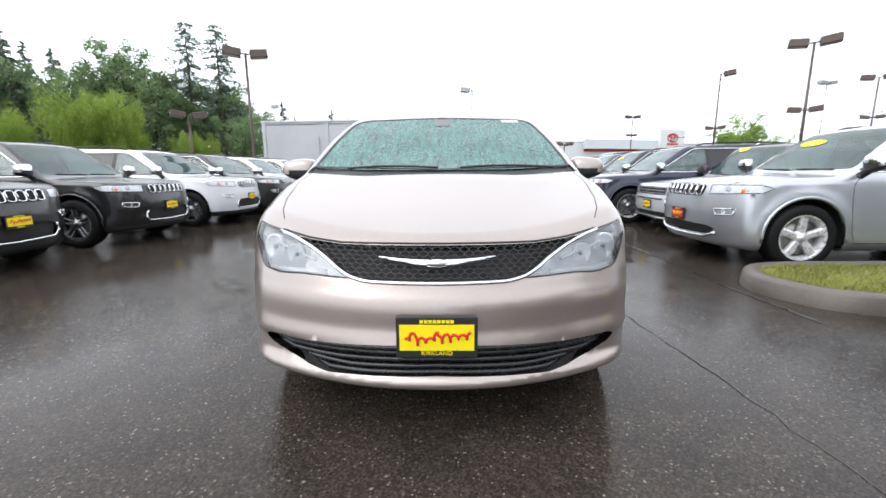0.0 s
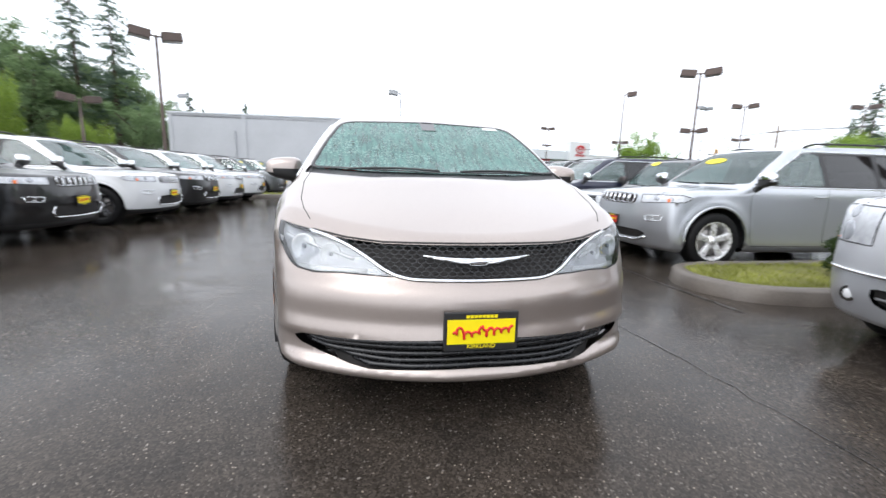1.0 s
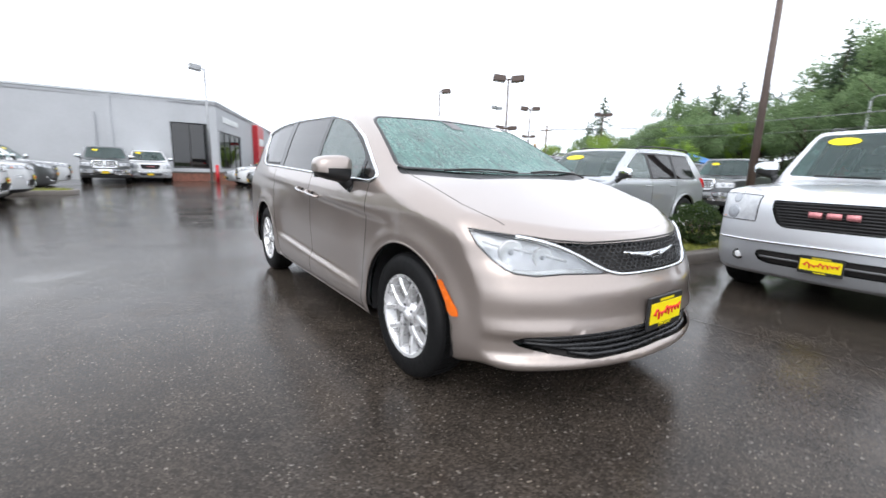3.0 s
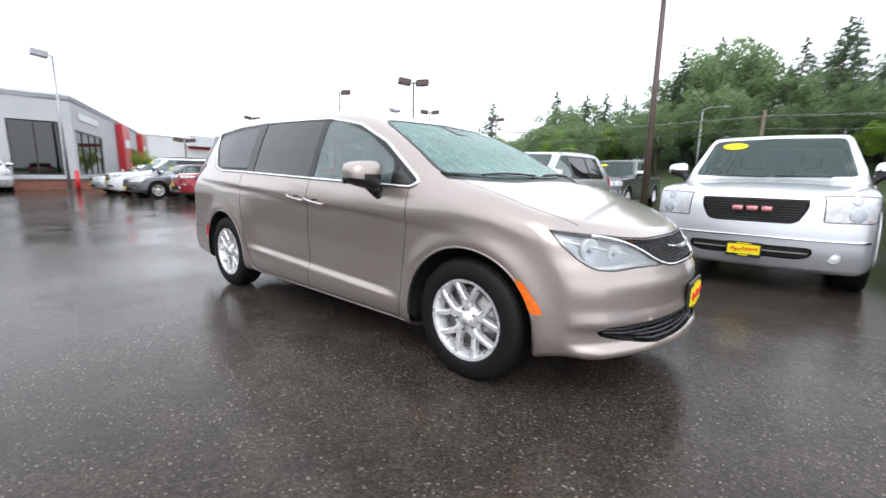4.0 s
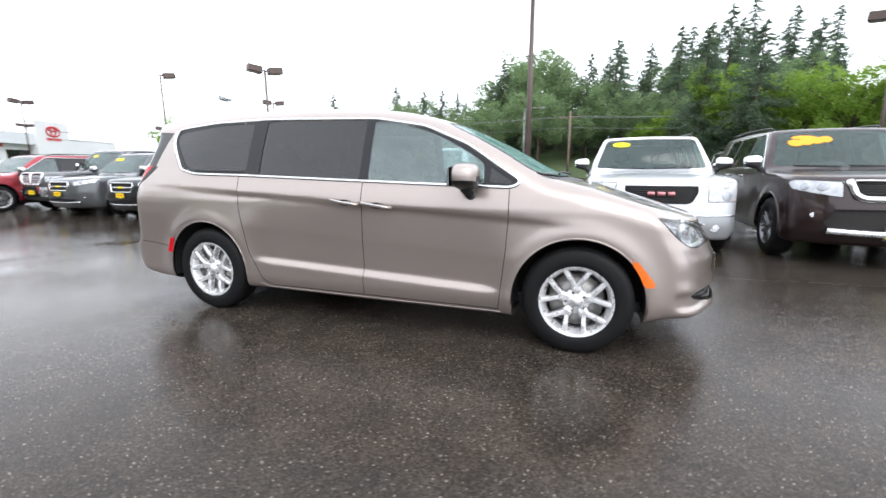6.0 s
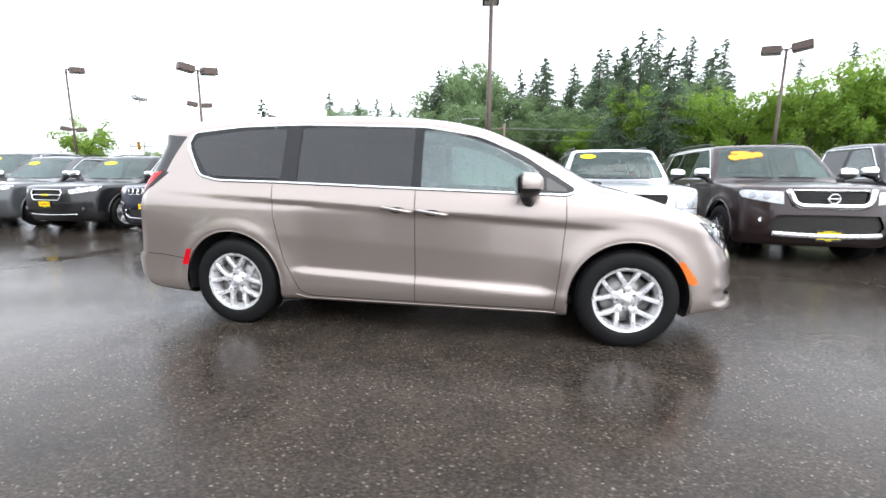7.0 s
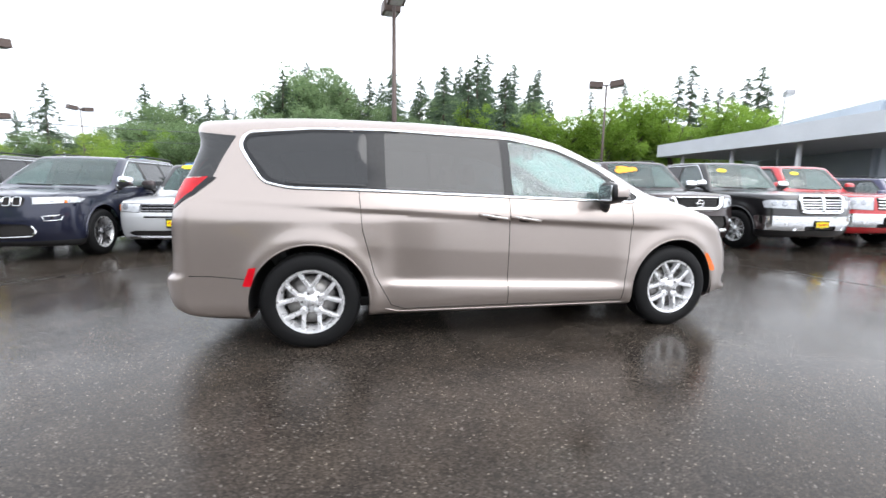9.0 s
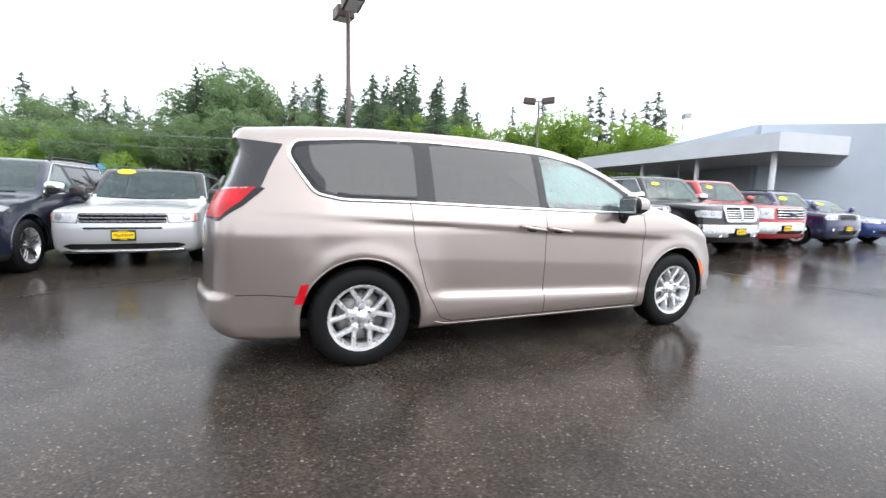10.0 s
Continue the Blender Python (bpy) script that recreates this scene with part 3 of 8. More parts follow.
def arch_liner(spec, inner=0.55):
    pieces = []
    for ax in spec["axles"]:
        for sg in (-1, 1):
            r, n = spec["arch_r"] + 0.012, 20
            zc = spec["wheel_r"]
            v = []
            for i in range(n + 1):
                a = math.pi * (-0.06 + 1.12 * i / n)
                for yy in (inner, spec["half"] - 0.06):
                    v.append((ax + r * math.cos(a), sg * yy, max(zc + r * math.sin(a), 0.14)))
            f = [(2 * i, 2 * i + 1, 2 * i + 3, 2 * i + 2) for i in range(n)]
            f.append(tuple(2 * i for i in range(n + 1)))
            pieces.append((v, f))
    return pieces


# ---- the minivan ----
def logistic(v):
    return 1 / (1 + np.exp(-np.clip(v, -40, 40)))


def van_sculpt(x, z):
    zc, zl = 0.965 - 0.06 * x, 0.4505 - 0.045 * x
    body = logistic((x + 2.15) / 0.08) * logistic((1.25 - x) / 0.15)
    upper = -0.021 * np.clip((x + 2.1) / 0.9, 0.3, 1) * logistic((zc - z) / 0.006) * np.clip(1 - (zc - z) / 0.26, 0, 1)
    doors = logistic((x + 0.98) / 0.04) * logistic((1.0 - x) / 0.05)
    lower = -0.034 * logistic((z - zl) / 0.012) * np.clip(1 - (z - zl) / 0.5, 0, 1)
    return upper * body + lower * doors


VAN = dict(
    top=[(-2.75, 1.60), (-2.40, 1.672), (-2.1, 1.705), (-1.8, 1.73), (-1.33, 1.745), (-0.78, 1.745), (-0.245, 1.727), (0.148, 1.692), (0.45, 1.63), (0.75, 1.51), (1.0, 1.385), (1.25, 1.245), (1.36, 1.20), (1.6, 1.14), (1.8, 1.075), (2.1, 0.98), (2.3, 0.915), (2.45, 0.868), (2.6, 0.80)],
    bottom=[(-2.75, 0.36), (-2.1, 0.235), (-1.1, 0.22), (1.1, 0.20), (1.85, 0.20), (2.08, 0.255), (2.2, 0.268), (2.6, 0.27)],
    plan=[(-2.8, 0.93), (-2.3, 0.965), (-1.5, 1.0), (0, 1.005), (1.5, 1.0), (1.9, 0.955), (2.2, 0.895), (2.4, 0.855)],
    section=[(0.1, -0.12), (0.2, -0.06), (0.3, -0.012), (0.38, 0.0), (0.6, 0.0), (0.95, 0.0), (1.02, -0.012), (1.16, -0.06), (1.25, -0.095), (1.4, -0.15), (1.6, -0.235), (1.75, -0.31)],
    nose=[(0.1, 2.45), (0.22, 2.49), (0.27, 2.53), (0.305, 2.545), (0.33, 2.535), (0.36, 2.502), (0.42, 2.503), (0.465, 2.528), (0.50, 2.520), (0.54, 2.510), (0.60, 2.510), (0.645, 2.503), (0.69, 2.484), (0.73, 2.468), (0.80, 2.43), (0.87, 2.405), (0.93, 2.35), (1.1, 2.2)],
    tail=[(0.15, -2.50), (0.3, -2.60), (0.42, -2.65), (0.54, -2.66), (0.60, -2.62), (0.95, -2.60), (1.1, -2.565), (1.36, -2.43), (1.52, -2.375), (1.62, -2.40), (1.7, -2.43)],
    bow=(0.40, 2.15), bow_rear=(0.2, 2.6), axles=(1.545, -1.545), wheel_r=0.362, arch_r=0.425, belt=1.05, flare=0.014,
    radii=(0.11, 0.05, 0.10, 0.05, 0.09), crown=0.045, nose_x=2.57, tail_x=-2.67, half=1.02, height=1.75, sculpt=van_sculpt)

SIDE = 90


def xz(*pts):
    return [(x, 0, z) for x, z in pts]


def yz(*pts):
    """A front outline, given for one half from the middle outwards and back."""
    return [(0, -0.3, pts[0][1])] + [(0, y, z) for y, z in pts] + [(0, -0.3, pts[-1][1])]


def arch_outline(spec, ax):
    r, zc = spec["arch_r"], spec["wheel_r"]
    return xz(*[(ax + r * math.cos(a), zc + r * math.sin(a)) for a in np.linspace(-0.15, math.pi + 0.15, 40)], (ax - r, -0.2), (ax + r, -0.2))


def rounded(outline, r):
    """Rounds an outline given in space, in its own flat plane (x-z or y-z)."""
    p = np.array(outline, float)
    k = [0, 2] if np.ptp(p[:, 1]) < 1e-9 else [1, 2]
    q = round_poly(p[:, k], r)
    out = np.zeros((len(q), 3))
    out[:, k] = q
    return out


def mirror_part(root, x, y, z, size, cap_mat, w=0.24, h=0.155, d=0.12):
    for sg in (-1, 1):
        bm = bmesh.new()
        bmesh.ops.create_uvsphere(bm, u_segments=20, v_segments=12, radius=1)
        for v in bm.verts:
            c = v.co
            for k in range(3):
                c[k] = math.copysign(abs(c[k]) ** 0.62, c[k])
            if c.x < 0:
                c.x *= 0.45
            c.x, c.y, c.z = c.x * d * 0.62 * size, c.y * w / 2 * size, c.z * h / 2 * size * (1 - 0.34 * c.y * sg * (1 if c.z < 0 else 0.35))
        cap = bm.copy()
        bmesh.ops.delete(cap, geom=[f for f in cap.faces if f.calc_center_median().x < -0.022 or f.calc_center_median().z < -0.016 * size], context="FACES")
        bmesh.ops.transform(cap, matrix=Matrix.Translation((x, sg * y, z)) @ Matrix.Scale(1.04, 4), verts=cap.verts)
        bmesh.ops.transform(bm, matrix=Matrix.Translation((x, sg * y, z)), verts=bm.verts)
        mr = part("side_mirror", bm, TRIM, root, "", True)
        part("mirror_cap", cap, cap_mat, mr, "painted cap" if cap_mat != CHROME else "chrome cap", True)
        bm = bmesh.new()
        tilt = Matrix.Translation((x - d * 0.262 * size, sg * y, z)) @ Matrix.Rotation(radians(7 * sg), 4, "Z")
        box(bm, -0.012, 0.004, -w * 0.40 * size, w * 0.40 * size, -h * 0.38 * size, h * 0.38 * size, 0.005, tilt)
        part("mirror_glass", bm, MIRROR, mr, "mirror glass")
        bm = bmesh.new()
        m = Matrix.Translation((x, sg * (y - w * 0.36 * size), z - h * 0.35 * size))
        rod(bm, m @ Vector((0.0, sg * 0.02, 0.0)), m @ Vector((0.03, -sg * 0.03, -0.06 * size)), 0.045 * size, 0.04 * size, 14)
        rod(bm, m @ Vector((0.03, -sg * 0.03, -0.06 * size)), m @ Vector((0.05, -sg * 0.10, -0.11 * size)), 0.04 * size, 0.05 * size, 14)
        part("mirror_foot", bm, TRIM, mr, "black plastic foot", True)


def interior(root, spec, rows, dash_x, width, floor_z):
    for x in rows:
        for sg in (-1, 1):
            s = child("seat", SEAT_MESH, root)
            s.matrix_basis = Matrix.Translation((x, sg * width, floor_z))
    bm = bmesh.new()
    box(bm, dash_x - 0.12, dash_x + 0.32, -width - 0.34, width + 0.34, floor_z + 0.2, floor_z + 0.58, 0.08)
    box(bm, dash_x - 0.12, dash_x + 0.02, width - 0.2, width + 0.2, floor_z + 0.5, floor_z + 0.64, 0.03)
    part("dashboard", bm, CLOTH, root)
    t = np.linspace(0, 2 * math.pi, 32, endpoint=False)
    ring = np.stack([0.07 * np.sin(t), 0.185 * np.cos(t), 0.17 * np.sin(t)], 1) + (dash_x - 0.26, width, floor_z + 0.52)
    v, f = merge([tube_arrays(ring, 0.016, 6, True), tube_arrays([(dash_x - 0.26, width - 0.17, floor_z + 0.52), (dash_x - 0.24, width, floor_z + 0.51), (dash_x - 0.26, width + 0.17, floor_z + 0.52)], 0.02, 6), tube_arrays([(dash_x - 0.25, width, floor_z + 0.52), (dash_x + 0.05, width, floor_z + 0.45)], 0.03, 6)])
    child("steering_wheel", put_mesh("steering_wheel", v, f, CLOTH), root)


def cabin_liner(sh, x0, x1, z0):
    """The dark inner trim behind the painted shell."""
    C = sh.P[sh.Q].mean(1)
    sel = np.isin(sh.lab, ["body", "front_door", "sliding_door", "rear_door", "pillar_trim", "cowl"]) & (C[:, 0] > x0) & (C[:, 0] < x1) & (C[:, 2] > z0)
    q = sh.Q[sel]
    used, inv = np.unique(q, return_inverse=True)
    v = sh.P[used] - sh.N[used] * 0.03
    return v, inv.reshape(-1, 4)


def floor_pan(root, spec, z=0.24):
    bm = bmesh.new()
    a, b = spec["axles"][1], spec["axles"][0]
    box(bm, spec["tail_x"] + 0.35, spec["nose_x"] - 0.45, -0.62, 0.62, z - 0.03, z + 0.06, 0.02)
    box(bm, a + spec["arch_r"] + 0.03, b - spec["arch_r"] - 0.03, -spec["half"] + 0.12, spec["half"] - 0.12, z - 0.01, z + 0.05, 0.02)
    for ax in (a, b):
        rod(bm, (ax, -0.75, spec["wheel_r"]), (ax, 0.75, spec["wheel_r"]), 0.05)
    part("underbody", bm, TRIM, root)


def build_van():
    root = new("minivan")
    sp = VAN
    sh = Shell(sp, 0.019)
    for ax in sp["axles"]:
        sh.cut("hole", arch_outline(sp, ax), SIDE, lambda c: c[:, 1] > 0.5, facing=-0.5)
    sh.cut("pillar_trim", rounded(xz((-2.005, 1.50), (-1.96, 1.578), (-1.5, 1.622), (-0.966, 1.632), (0.025, 1.602), (0.44, 1.53), (0.774, 1.39), (1.15, 1.145), (1.10, 1.118), (0, 1.152), (-1.17, 1.192), (-1.67, 1.202), (-1.84, 1.24), (-1.95, 1.40)), 0.04), SIDE)
    over = ("pillar_trim",)
    sh.cut("front_glass", rounded(xz((0.02, 1.594), (0.2, 1.572), (0.45, 1.510), (0.62, 1.437), (0.80, 1.340), (0.895, 1.275), (0.912, 1.130), (0.02, 1.156)), 0.03), SIDE, over=over)
    sh.cut("quarter_glass", rounded(xz((0.945, 1.245), (1.105, 1.145), (1.07, 1.135), (0.945, 1.143)), 0.015), SIDE, over=over)
    sh.cut("slide_glass", rounded(xz((-0.985, 1.626), (-0.05, 1.603), (-0.05, 1.158), (-0.985, 1.190)), 0.03), SIDE, over=over)
    sh.cut("rear_glass", rounded(xz((-1.95, 1.556), (-1.5, 1.608), (-1.12, 1.618), (-1.12, 1.205), (-1.65, 1.217), (-1.80, 1.258), (-1.925, 1.42), (-1.98, 1.50)), 0.05), SIDE, over=over)
    # front
    ws = lambda c: (c[:, 0] > 0.1) & (c[:, 0] < 1.7) & (c[:, 2] > 1.1)
    sh.cut("cowl", yz((0, 1.19), (0.5, 1.19), (0.86, 1.21), (0.88, 1.165), (0.5, 1.145), (0, 1.145)), 0, lambda c: (c[:, 0] > 1.15) & (c[:, 0] < 1.55), facing=0.1)
    sh.cut("windshield", rounded(yz((0, 1.594), (0.62, 1.574), (0.70, 1.545), (0.775, 1.39), (0.845, 1.205), (0.5, 1.185), (0, 1.18)), 0.04), 0, ws, over=("body", "cowl"), facing=0.1)
    hl = [(1.985, 0.882, 0.928), (2.12, 0.730, 0.904), (2.19, 0.650, 0.885), (2.252, 0.566, 0.860), (2.328, 0.452, 0.806), (2.413, 0.358, 0.733), (2.365, 0.487, 0.735), (2.32, 0.575, 0.736), (2.257, 0.695, 0.727), (2.20, 0.770, 0.738), (2.165, 0.800, 0.755), (2.12, 0.835, 0.790), (2.05, 0.872, 0.855)]
    sh.cut("headlight", hl, 45, lambda c: c[:, 0] > 1.7, facing=0.0)
    gr = [(0, 0.864), (0.20, 0.864), (0.42, 0.864), (0.575, 0.876), (0.72, 0.900), (0.57, 0.856), (0.488, 0.814), (0.409, 0.764), (0.351, 0.740), (0.274, 0.728), (0.153, 0.727), (0, 0.727)]
    sh.cut("grille", yz(*gr), 0, lambda c: c[:, 0] > 1.9, facing=0.0)
    lg = [(0, 0.484), (0.35, 0.468), (0.6, 0.456), (0.77, 0.450), (0.815, 0.425), (0.78, 0.398), (0.66, 0.362), (0.56, 0.342), (0.47, 0.332), (0.35, 0.336), (0, 0.344)]
    sh.cut("lower_grille", yz(*lg), 0, lambda c: c[:, 0] > 1.9, facing=0.0)
    sh.cut("front_marker", xz((1.86, 0.675), (1.905, 0.655), (2.005, 0.53), (2.015, 0.495), (1.965, 0.49), (1.90, 0.56)), SIDE)
    sh.cut("rear_marker", xz((-1.905, 0.635), (-1.955, 0.63), (-2.0, 0.51), (-1.985, 0.495), (-1.945, 0.50)), SIDE)
    # rear
    tl = [(-2.58, 0.62, 1.06), (-2.58, 0.62, 1.235), (-2.42, 0.86, 1.25), (-2.20, 0.92, 1.258), (-2.30, 0.92, 1.14), (-2.45, 0.90, 1.045)]
    sh.cut("tail_lamp", tl, 135, lambda c: c[:, 0] < -2.0, facing=0.0)
    sh.cut("tail_mask", [(-2.255, 0.92, 1.275), (-2.13, 0.97, 1.275), (-2.26, 0.97, 1.13), (-2.45, 0.92, 1.03), (-2.6, 0.60, 1.04), (-2.6, 0.60, 1.072), (-2.45, 0.90, 1.068), (-2.325, 0.92, 1.168)], 135, lambda c: c[:, 0] < -2.0, over=("tail_lamp",), facing=0.0)
    sh.cut("tailgate_glass", [(-2.5, -0.5, 1.26), (-2.5, 0.70, 1.26), (-2.23, 0.90, 1.265), (-2.10, 0.80, 1.56), (-2.42, 0.62, 1.60), (-2.42, -0.5, 1.60)], 150, lambda c: (c[:, 0] < -2.02) & (c[:, 2] < 1.6), facing=0.0)
    fd = [(1.075, 1.125), (1.085, 0.92), (1.07, 0.66), (1.03, 0.27), (-0.015, 0.275), (-0.015, 1.155)]
    sd = [(-0.015, 1.155), (-0.015, 0.275), (-0.86, 0.285), (-0.955, 0.32), (-1.08, 0.56), (-1.165, 0.90), (-1.185, 1.195)]
    sh.cut("front_door", xz(*fd), SIDE)
    sh.cut("sliding_door", xz(*sd), SIDE)
    sh.cut("rear_bumper", [(-2.9, -0.5, 0.575), (-2.3, 0.95, 0.575), (-1.96, 1.0, 0.50), (-1.9, 1.0, 0.1), (-2.9, -0.5, 0.1)], 135, lambda c: c[:, 0] < -1.94, facing=0.0)

    def skin(name, lab, mat, label="", push=0.0):
        v, f = sh.faces(lab, push)
        return child(name, put_mesh(name, v, f, mat), root, label)

    def pair(name, lab, mat, label="", push=0.0):
        out = []
        for sg in (-1, 1):
            v, f = sh.faces(lab, push, sg)
            out.append(child(name, put_mesh(name, v, f, mat), root, label))
        return out

    skin("body", "body", PEWTER, "pewter metallic painted shell beaded with rain")
    skin("rear_bumper", "rear_bumper", PEWTER)
    for nm, lab in (("front_door", "front_door"), ("sliding_door", "sliding_door")):
        for sg in (-1, 1):
            v, f = sh.faces(lab, 0, sg)
            d = child(nm, put_mesh(nm, v, f, PEWTER), root)
            gl = {"front_door": "front_glass", "sliding_door": "slide_glass"}[nm]
            v, f = sh.faces(gl, -0.004, sg)
            child("window_glass", put_mesh("window_glass", v, f, SIDE_GLASS if nm == "front_door" else PRIVACY), d, "clear glass" if nm == "front_door" else "dark tinted glass")
            hx = 0.115 if nm == "front_door" else -0.15
            hz = 0.972 if nm == "front_door" else 0.988
            pts = sh.on(xz(*[(hx - 0.125 + 0.25 * i / 10, hz + 0.018 - 0.036 * i / 10) for i in range(11)]), SIDE, sg)
            bow = np.sin(np.linspace(0, math.pi, 11)) ** 0.4
            v, f = tube_arrays(pts + np.array([0, sg, 0]) * (0.008 + 0.034 * bow)[:, None], 0.013, 8)
            hd = child("door_handle", put_mesh("door_handle", v, f, PEWTER), d, "chrome-edged handle")
            v, f = tube_arrays(pts + np.array([0, sg, 0]) * (0.010 + 0.044 * bow)[:, None] + (0, 0, 0.006), 0.004, 6)
            child("handle_trim", put_mesh("handle_trim", v, f, CHROME), hd)
            cup = sh.on(xz(*[(hx + 0.06 * math.cos(a), hz - 0.004 + 0.024 * math.sin(a)) for a in np.linspace(0, 2 * math.pi, 16, endpoint=False)]), SIDE, sg)
            cup = cup + sh.normal(cup) * 0.0015
            child("handle_cup", put_mesh("handle_cup", cup, [tuple(range(16)) if sg < 0 else tuple(range(15, -1, -1))], SEAM, False), hd)
    for sg in (-1, 1):
        v, f = sh.faces("pillar_trim", 0.0, sg)
        mid = np.array([v[list(q)].mean(0)[0] for q in f])
        for lo, hi in ((-3.0, -1.55), (-1.55, -0.5), (-0.5, 0.45), (0.45, 3.0)):
            sel = [tuple(q) for q, c in zip(f, mid) if lo <= c < hi]
            for piece in islands(sel):
                used = sorted({i for q in piece for i in q})
                at = {i: k for k, i in enumerate(used)}
                child("pillar_trim", put_mesh("pillar_trim", v[used], [tuple(at[i] for i in q) for q in piece], GLOSS_BLACK), root, "glossy black pillar cover")
    pair("quarter_glass", "quarter_glass", PRIVACY, "", -0.003)
    for sg, rw in zip((-1, 1), pair("rear_window", "rear_glass", PRIVACY, "dark tinted glass", -0.003)):
        p = sh.on(dense(xz((-1.70, 1.236), (-1.6, 1.226), (-1.13, 1.217)), 0.04, False), SIDE, sg)
        v, f = sh.ribbon(p, 0.022, 0.002)
        child("window_seal", put_mesh("window_seal", v, f, TRIM), rw, "black seal strip")
    skin("tailgate_glass", "tailgate_glass", PRIVACY, "dark tinted glass")
    skin("windshield", "windshield", WINDSHIELD, "greenish glass covered in rain drops", -0.003)
    skin("cowl", "cowl", TRIM, "black plastic cowl", -0.012)
    pair("front_marker", "front_marker", AMBER, "amber side marker", 0.003)
    pair("rear_marker", "rear_marker", RED_LENS, "red side marker", 0.003)
    for lamp, sg in zip(pair("tail_lamp", "tail_lamp", RED_LENS, "red lens", 0.004), (-1, 1)):
        v, f = sh.faces("tail_mask", 0.004, sg)
        child("lamp_mask", put_mesh("lamp_mask", v, f, GLOSS_BLACK), lamp, "black lens border")
    lenses = pair("headlight", "headlight", LENS, "clear lens", 0.002)
    for sg, lens in zip((-1, 1), lenses):
        v, f = sh.faces("headlight", -0.026, sg)
        child("lamp_housing", put_mesh("lamp_housing", v, f, LAMP_PALE), lens, "grey lamp housing")
        d = Vector((0.93, 0.37 * sg, 0.05)).normalized()
        for x, y, z, r in ((2.14, 0.752, 0.826, 0.056), (2.235, 0.632, 0.803, 0.046)):
            c = Vector(sh.on([(x, y, z)], 30, sg)[0]) - d * 0.03
            v, f = dish(c, d, r, 0.42)
            child("reflector_bowl", put_mesh("reflector_bowl", v, f, HOUSING), lens, "bright reflector bowl")
            bm = bmesh.new()
            bmesh.ops.create_uvsphere(bm, u_segments=14, v_segments=8, radius=r * 0.22, matrix=Matrix.Translation(c + d * r * 0.12))
            part("lamp_bulb", bm, LAMP_GREY, lens, "", True)
        for k in range(3):
            p = sh.on([(2.05 + 0.10 * k + 0.03 * i, 0.845 - 0.115 * k - 0.04 * i, 0.885 - 0.032 * k - 0.012 * i) for i in range(3)], 45, sg)
            v, f = tube_arrays(p - sh.normal(p) * 0.024, 0.008, 6)
            child("lamp_rib", put_mesh("lamp_rib", v, f, HOUSING), lens)
        p = sh.on([(2.19, 0.765, 0.748), (2.26, 0.68, 0.743), (2.32, 0.57, 0.750), (2.365, 0.48, 0.750)], 45, sg)
        v, f = tube_arrays(p - sh.normal(p) * 0.028, 0.016, 8)
        child("lamp_shelf", put_mesh("lamp_shelf", v, f, HOUSING), lens)
        v, f = sh.ribbon(sh.on(dense(hl, 0.02), 45, sg), 0.008, 0.002, True)
        child("bezel", put_mesh("bezel", v, f, TRIM), lens, "black bezel")
    v, f = sh.faces("grille", -0.035)
    grill = child("grille", put_mesh("grille", v, f, SEAM), root, "black honeycomb grille")
    poly = np.array(gr)
    poly = np.concatenate([poly, (poly * (-1, 1))[::-1]])
    runs = []
    step, wide, lift = 0.0165, 0.038, 0.0042
    for r in range(12):
        z0 = 0.722 + r * step
        run = []
        for y in np.arange(-0.722, 0.7221, wide / 6):
            ph = (y / wide + (r % 2) * 0.5) % 1.0
            q = (0, y, z0 + lift * (4 * abs(ph - 0.5) - 1))
            if in_poly(np.array([[y, q[2]]]), poly)[0]:
                run.append(q)
            else:
                runs.append(run)
                run = []
        runs.append(run)
        for k in range(-20, 21):
            y = (k - (r % 2) * 0.5) * wide
            lo, hi = z0 + lift, z0 + step - lift
            if in_poly(np.array([[y, lo], [y, hi]]), poly).all():
                runs.append([(0, y, lo), (0, y, (lo + hi) / 2), (0, y, hi)])
    pieces = []
    for run in [q for q in runs if len(q) > 2]:
        p = sh.on([(0, abs(q[1]), q[2]) for q in run], 0)
        p[:, 1] = [q[1] for q in run]
        pieces.append(tube_arrays(p - (0.008, 0, 0), 0.0030, 5))
    v, f = merge(pieces)
    child("grille_mesh", put_mesh("grille_mesh", v, f, GRILLE_GLOSS), grill)

    def half_line(pts, view=0):
        """A line over both halves of the front, from one side to the other."""
        d = dense([(p[0], p[1]) for p in pts], 0.02, False)
        a = sh.on([(0, y, z) for y, z in d], view)
        b = a.copy()
        b[:, 1] *= -1
        return np.concatenate([b[::-1], a[1:] if abs(d[0][0]) < 1e-6 else a])

    sweep = smooth_curve([(0, 0.7205), (0.153, 0.7215), (0.274, 0.723), (0.351, 0.735), (0.409, 0.759), (0.488, 0.808), (0.57, 0.850), (0.66, 0.880), (0.74, 0.897)])
    line = half_line([(y, float(sweep(np.array(y)))) for y in np.linspace(0, 0.74, 38)])
    v, f = sh.ribbon(line, 0.016, 0.010)
    child("chrome_strip", put_mesh("chrome_strip", v, f, CHROME), root, "chrome strip sweeping under the grille")
    line = half_line([(0, 0.871), (0.20, 0.871), (0.42, 0.870), (0.575, 0.882), (0.73, 0.905)])
    v, f = sh.ribbon(line, 0.012, 0.001)
    child("hood_seam", put_mesh("hood_seam", v, f, SEAM), root)
    # winged badge
    pieces = []
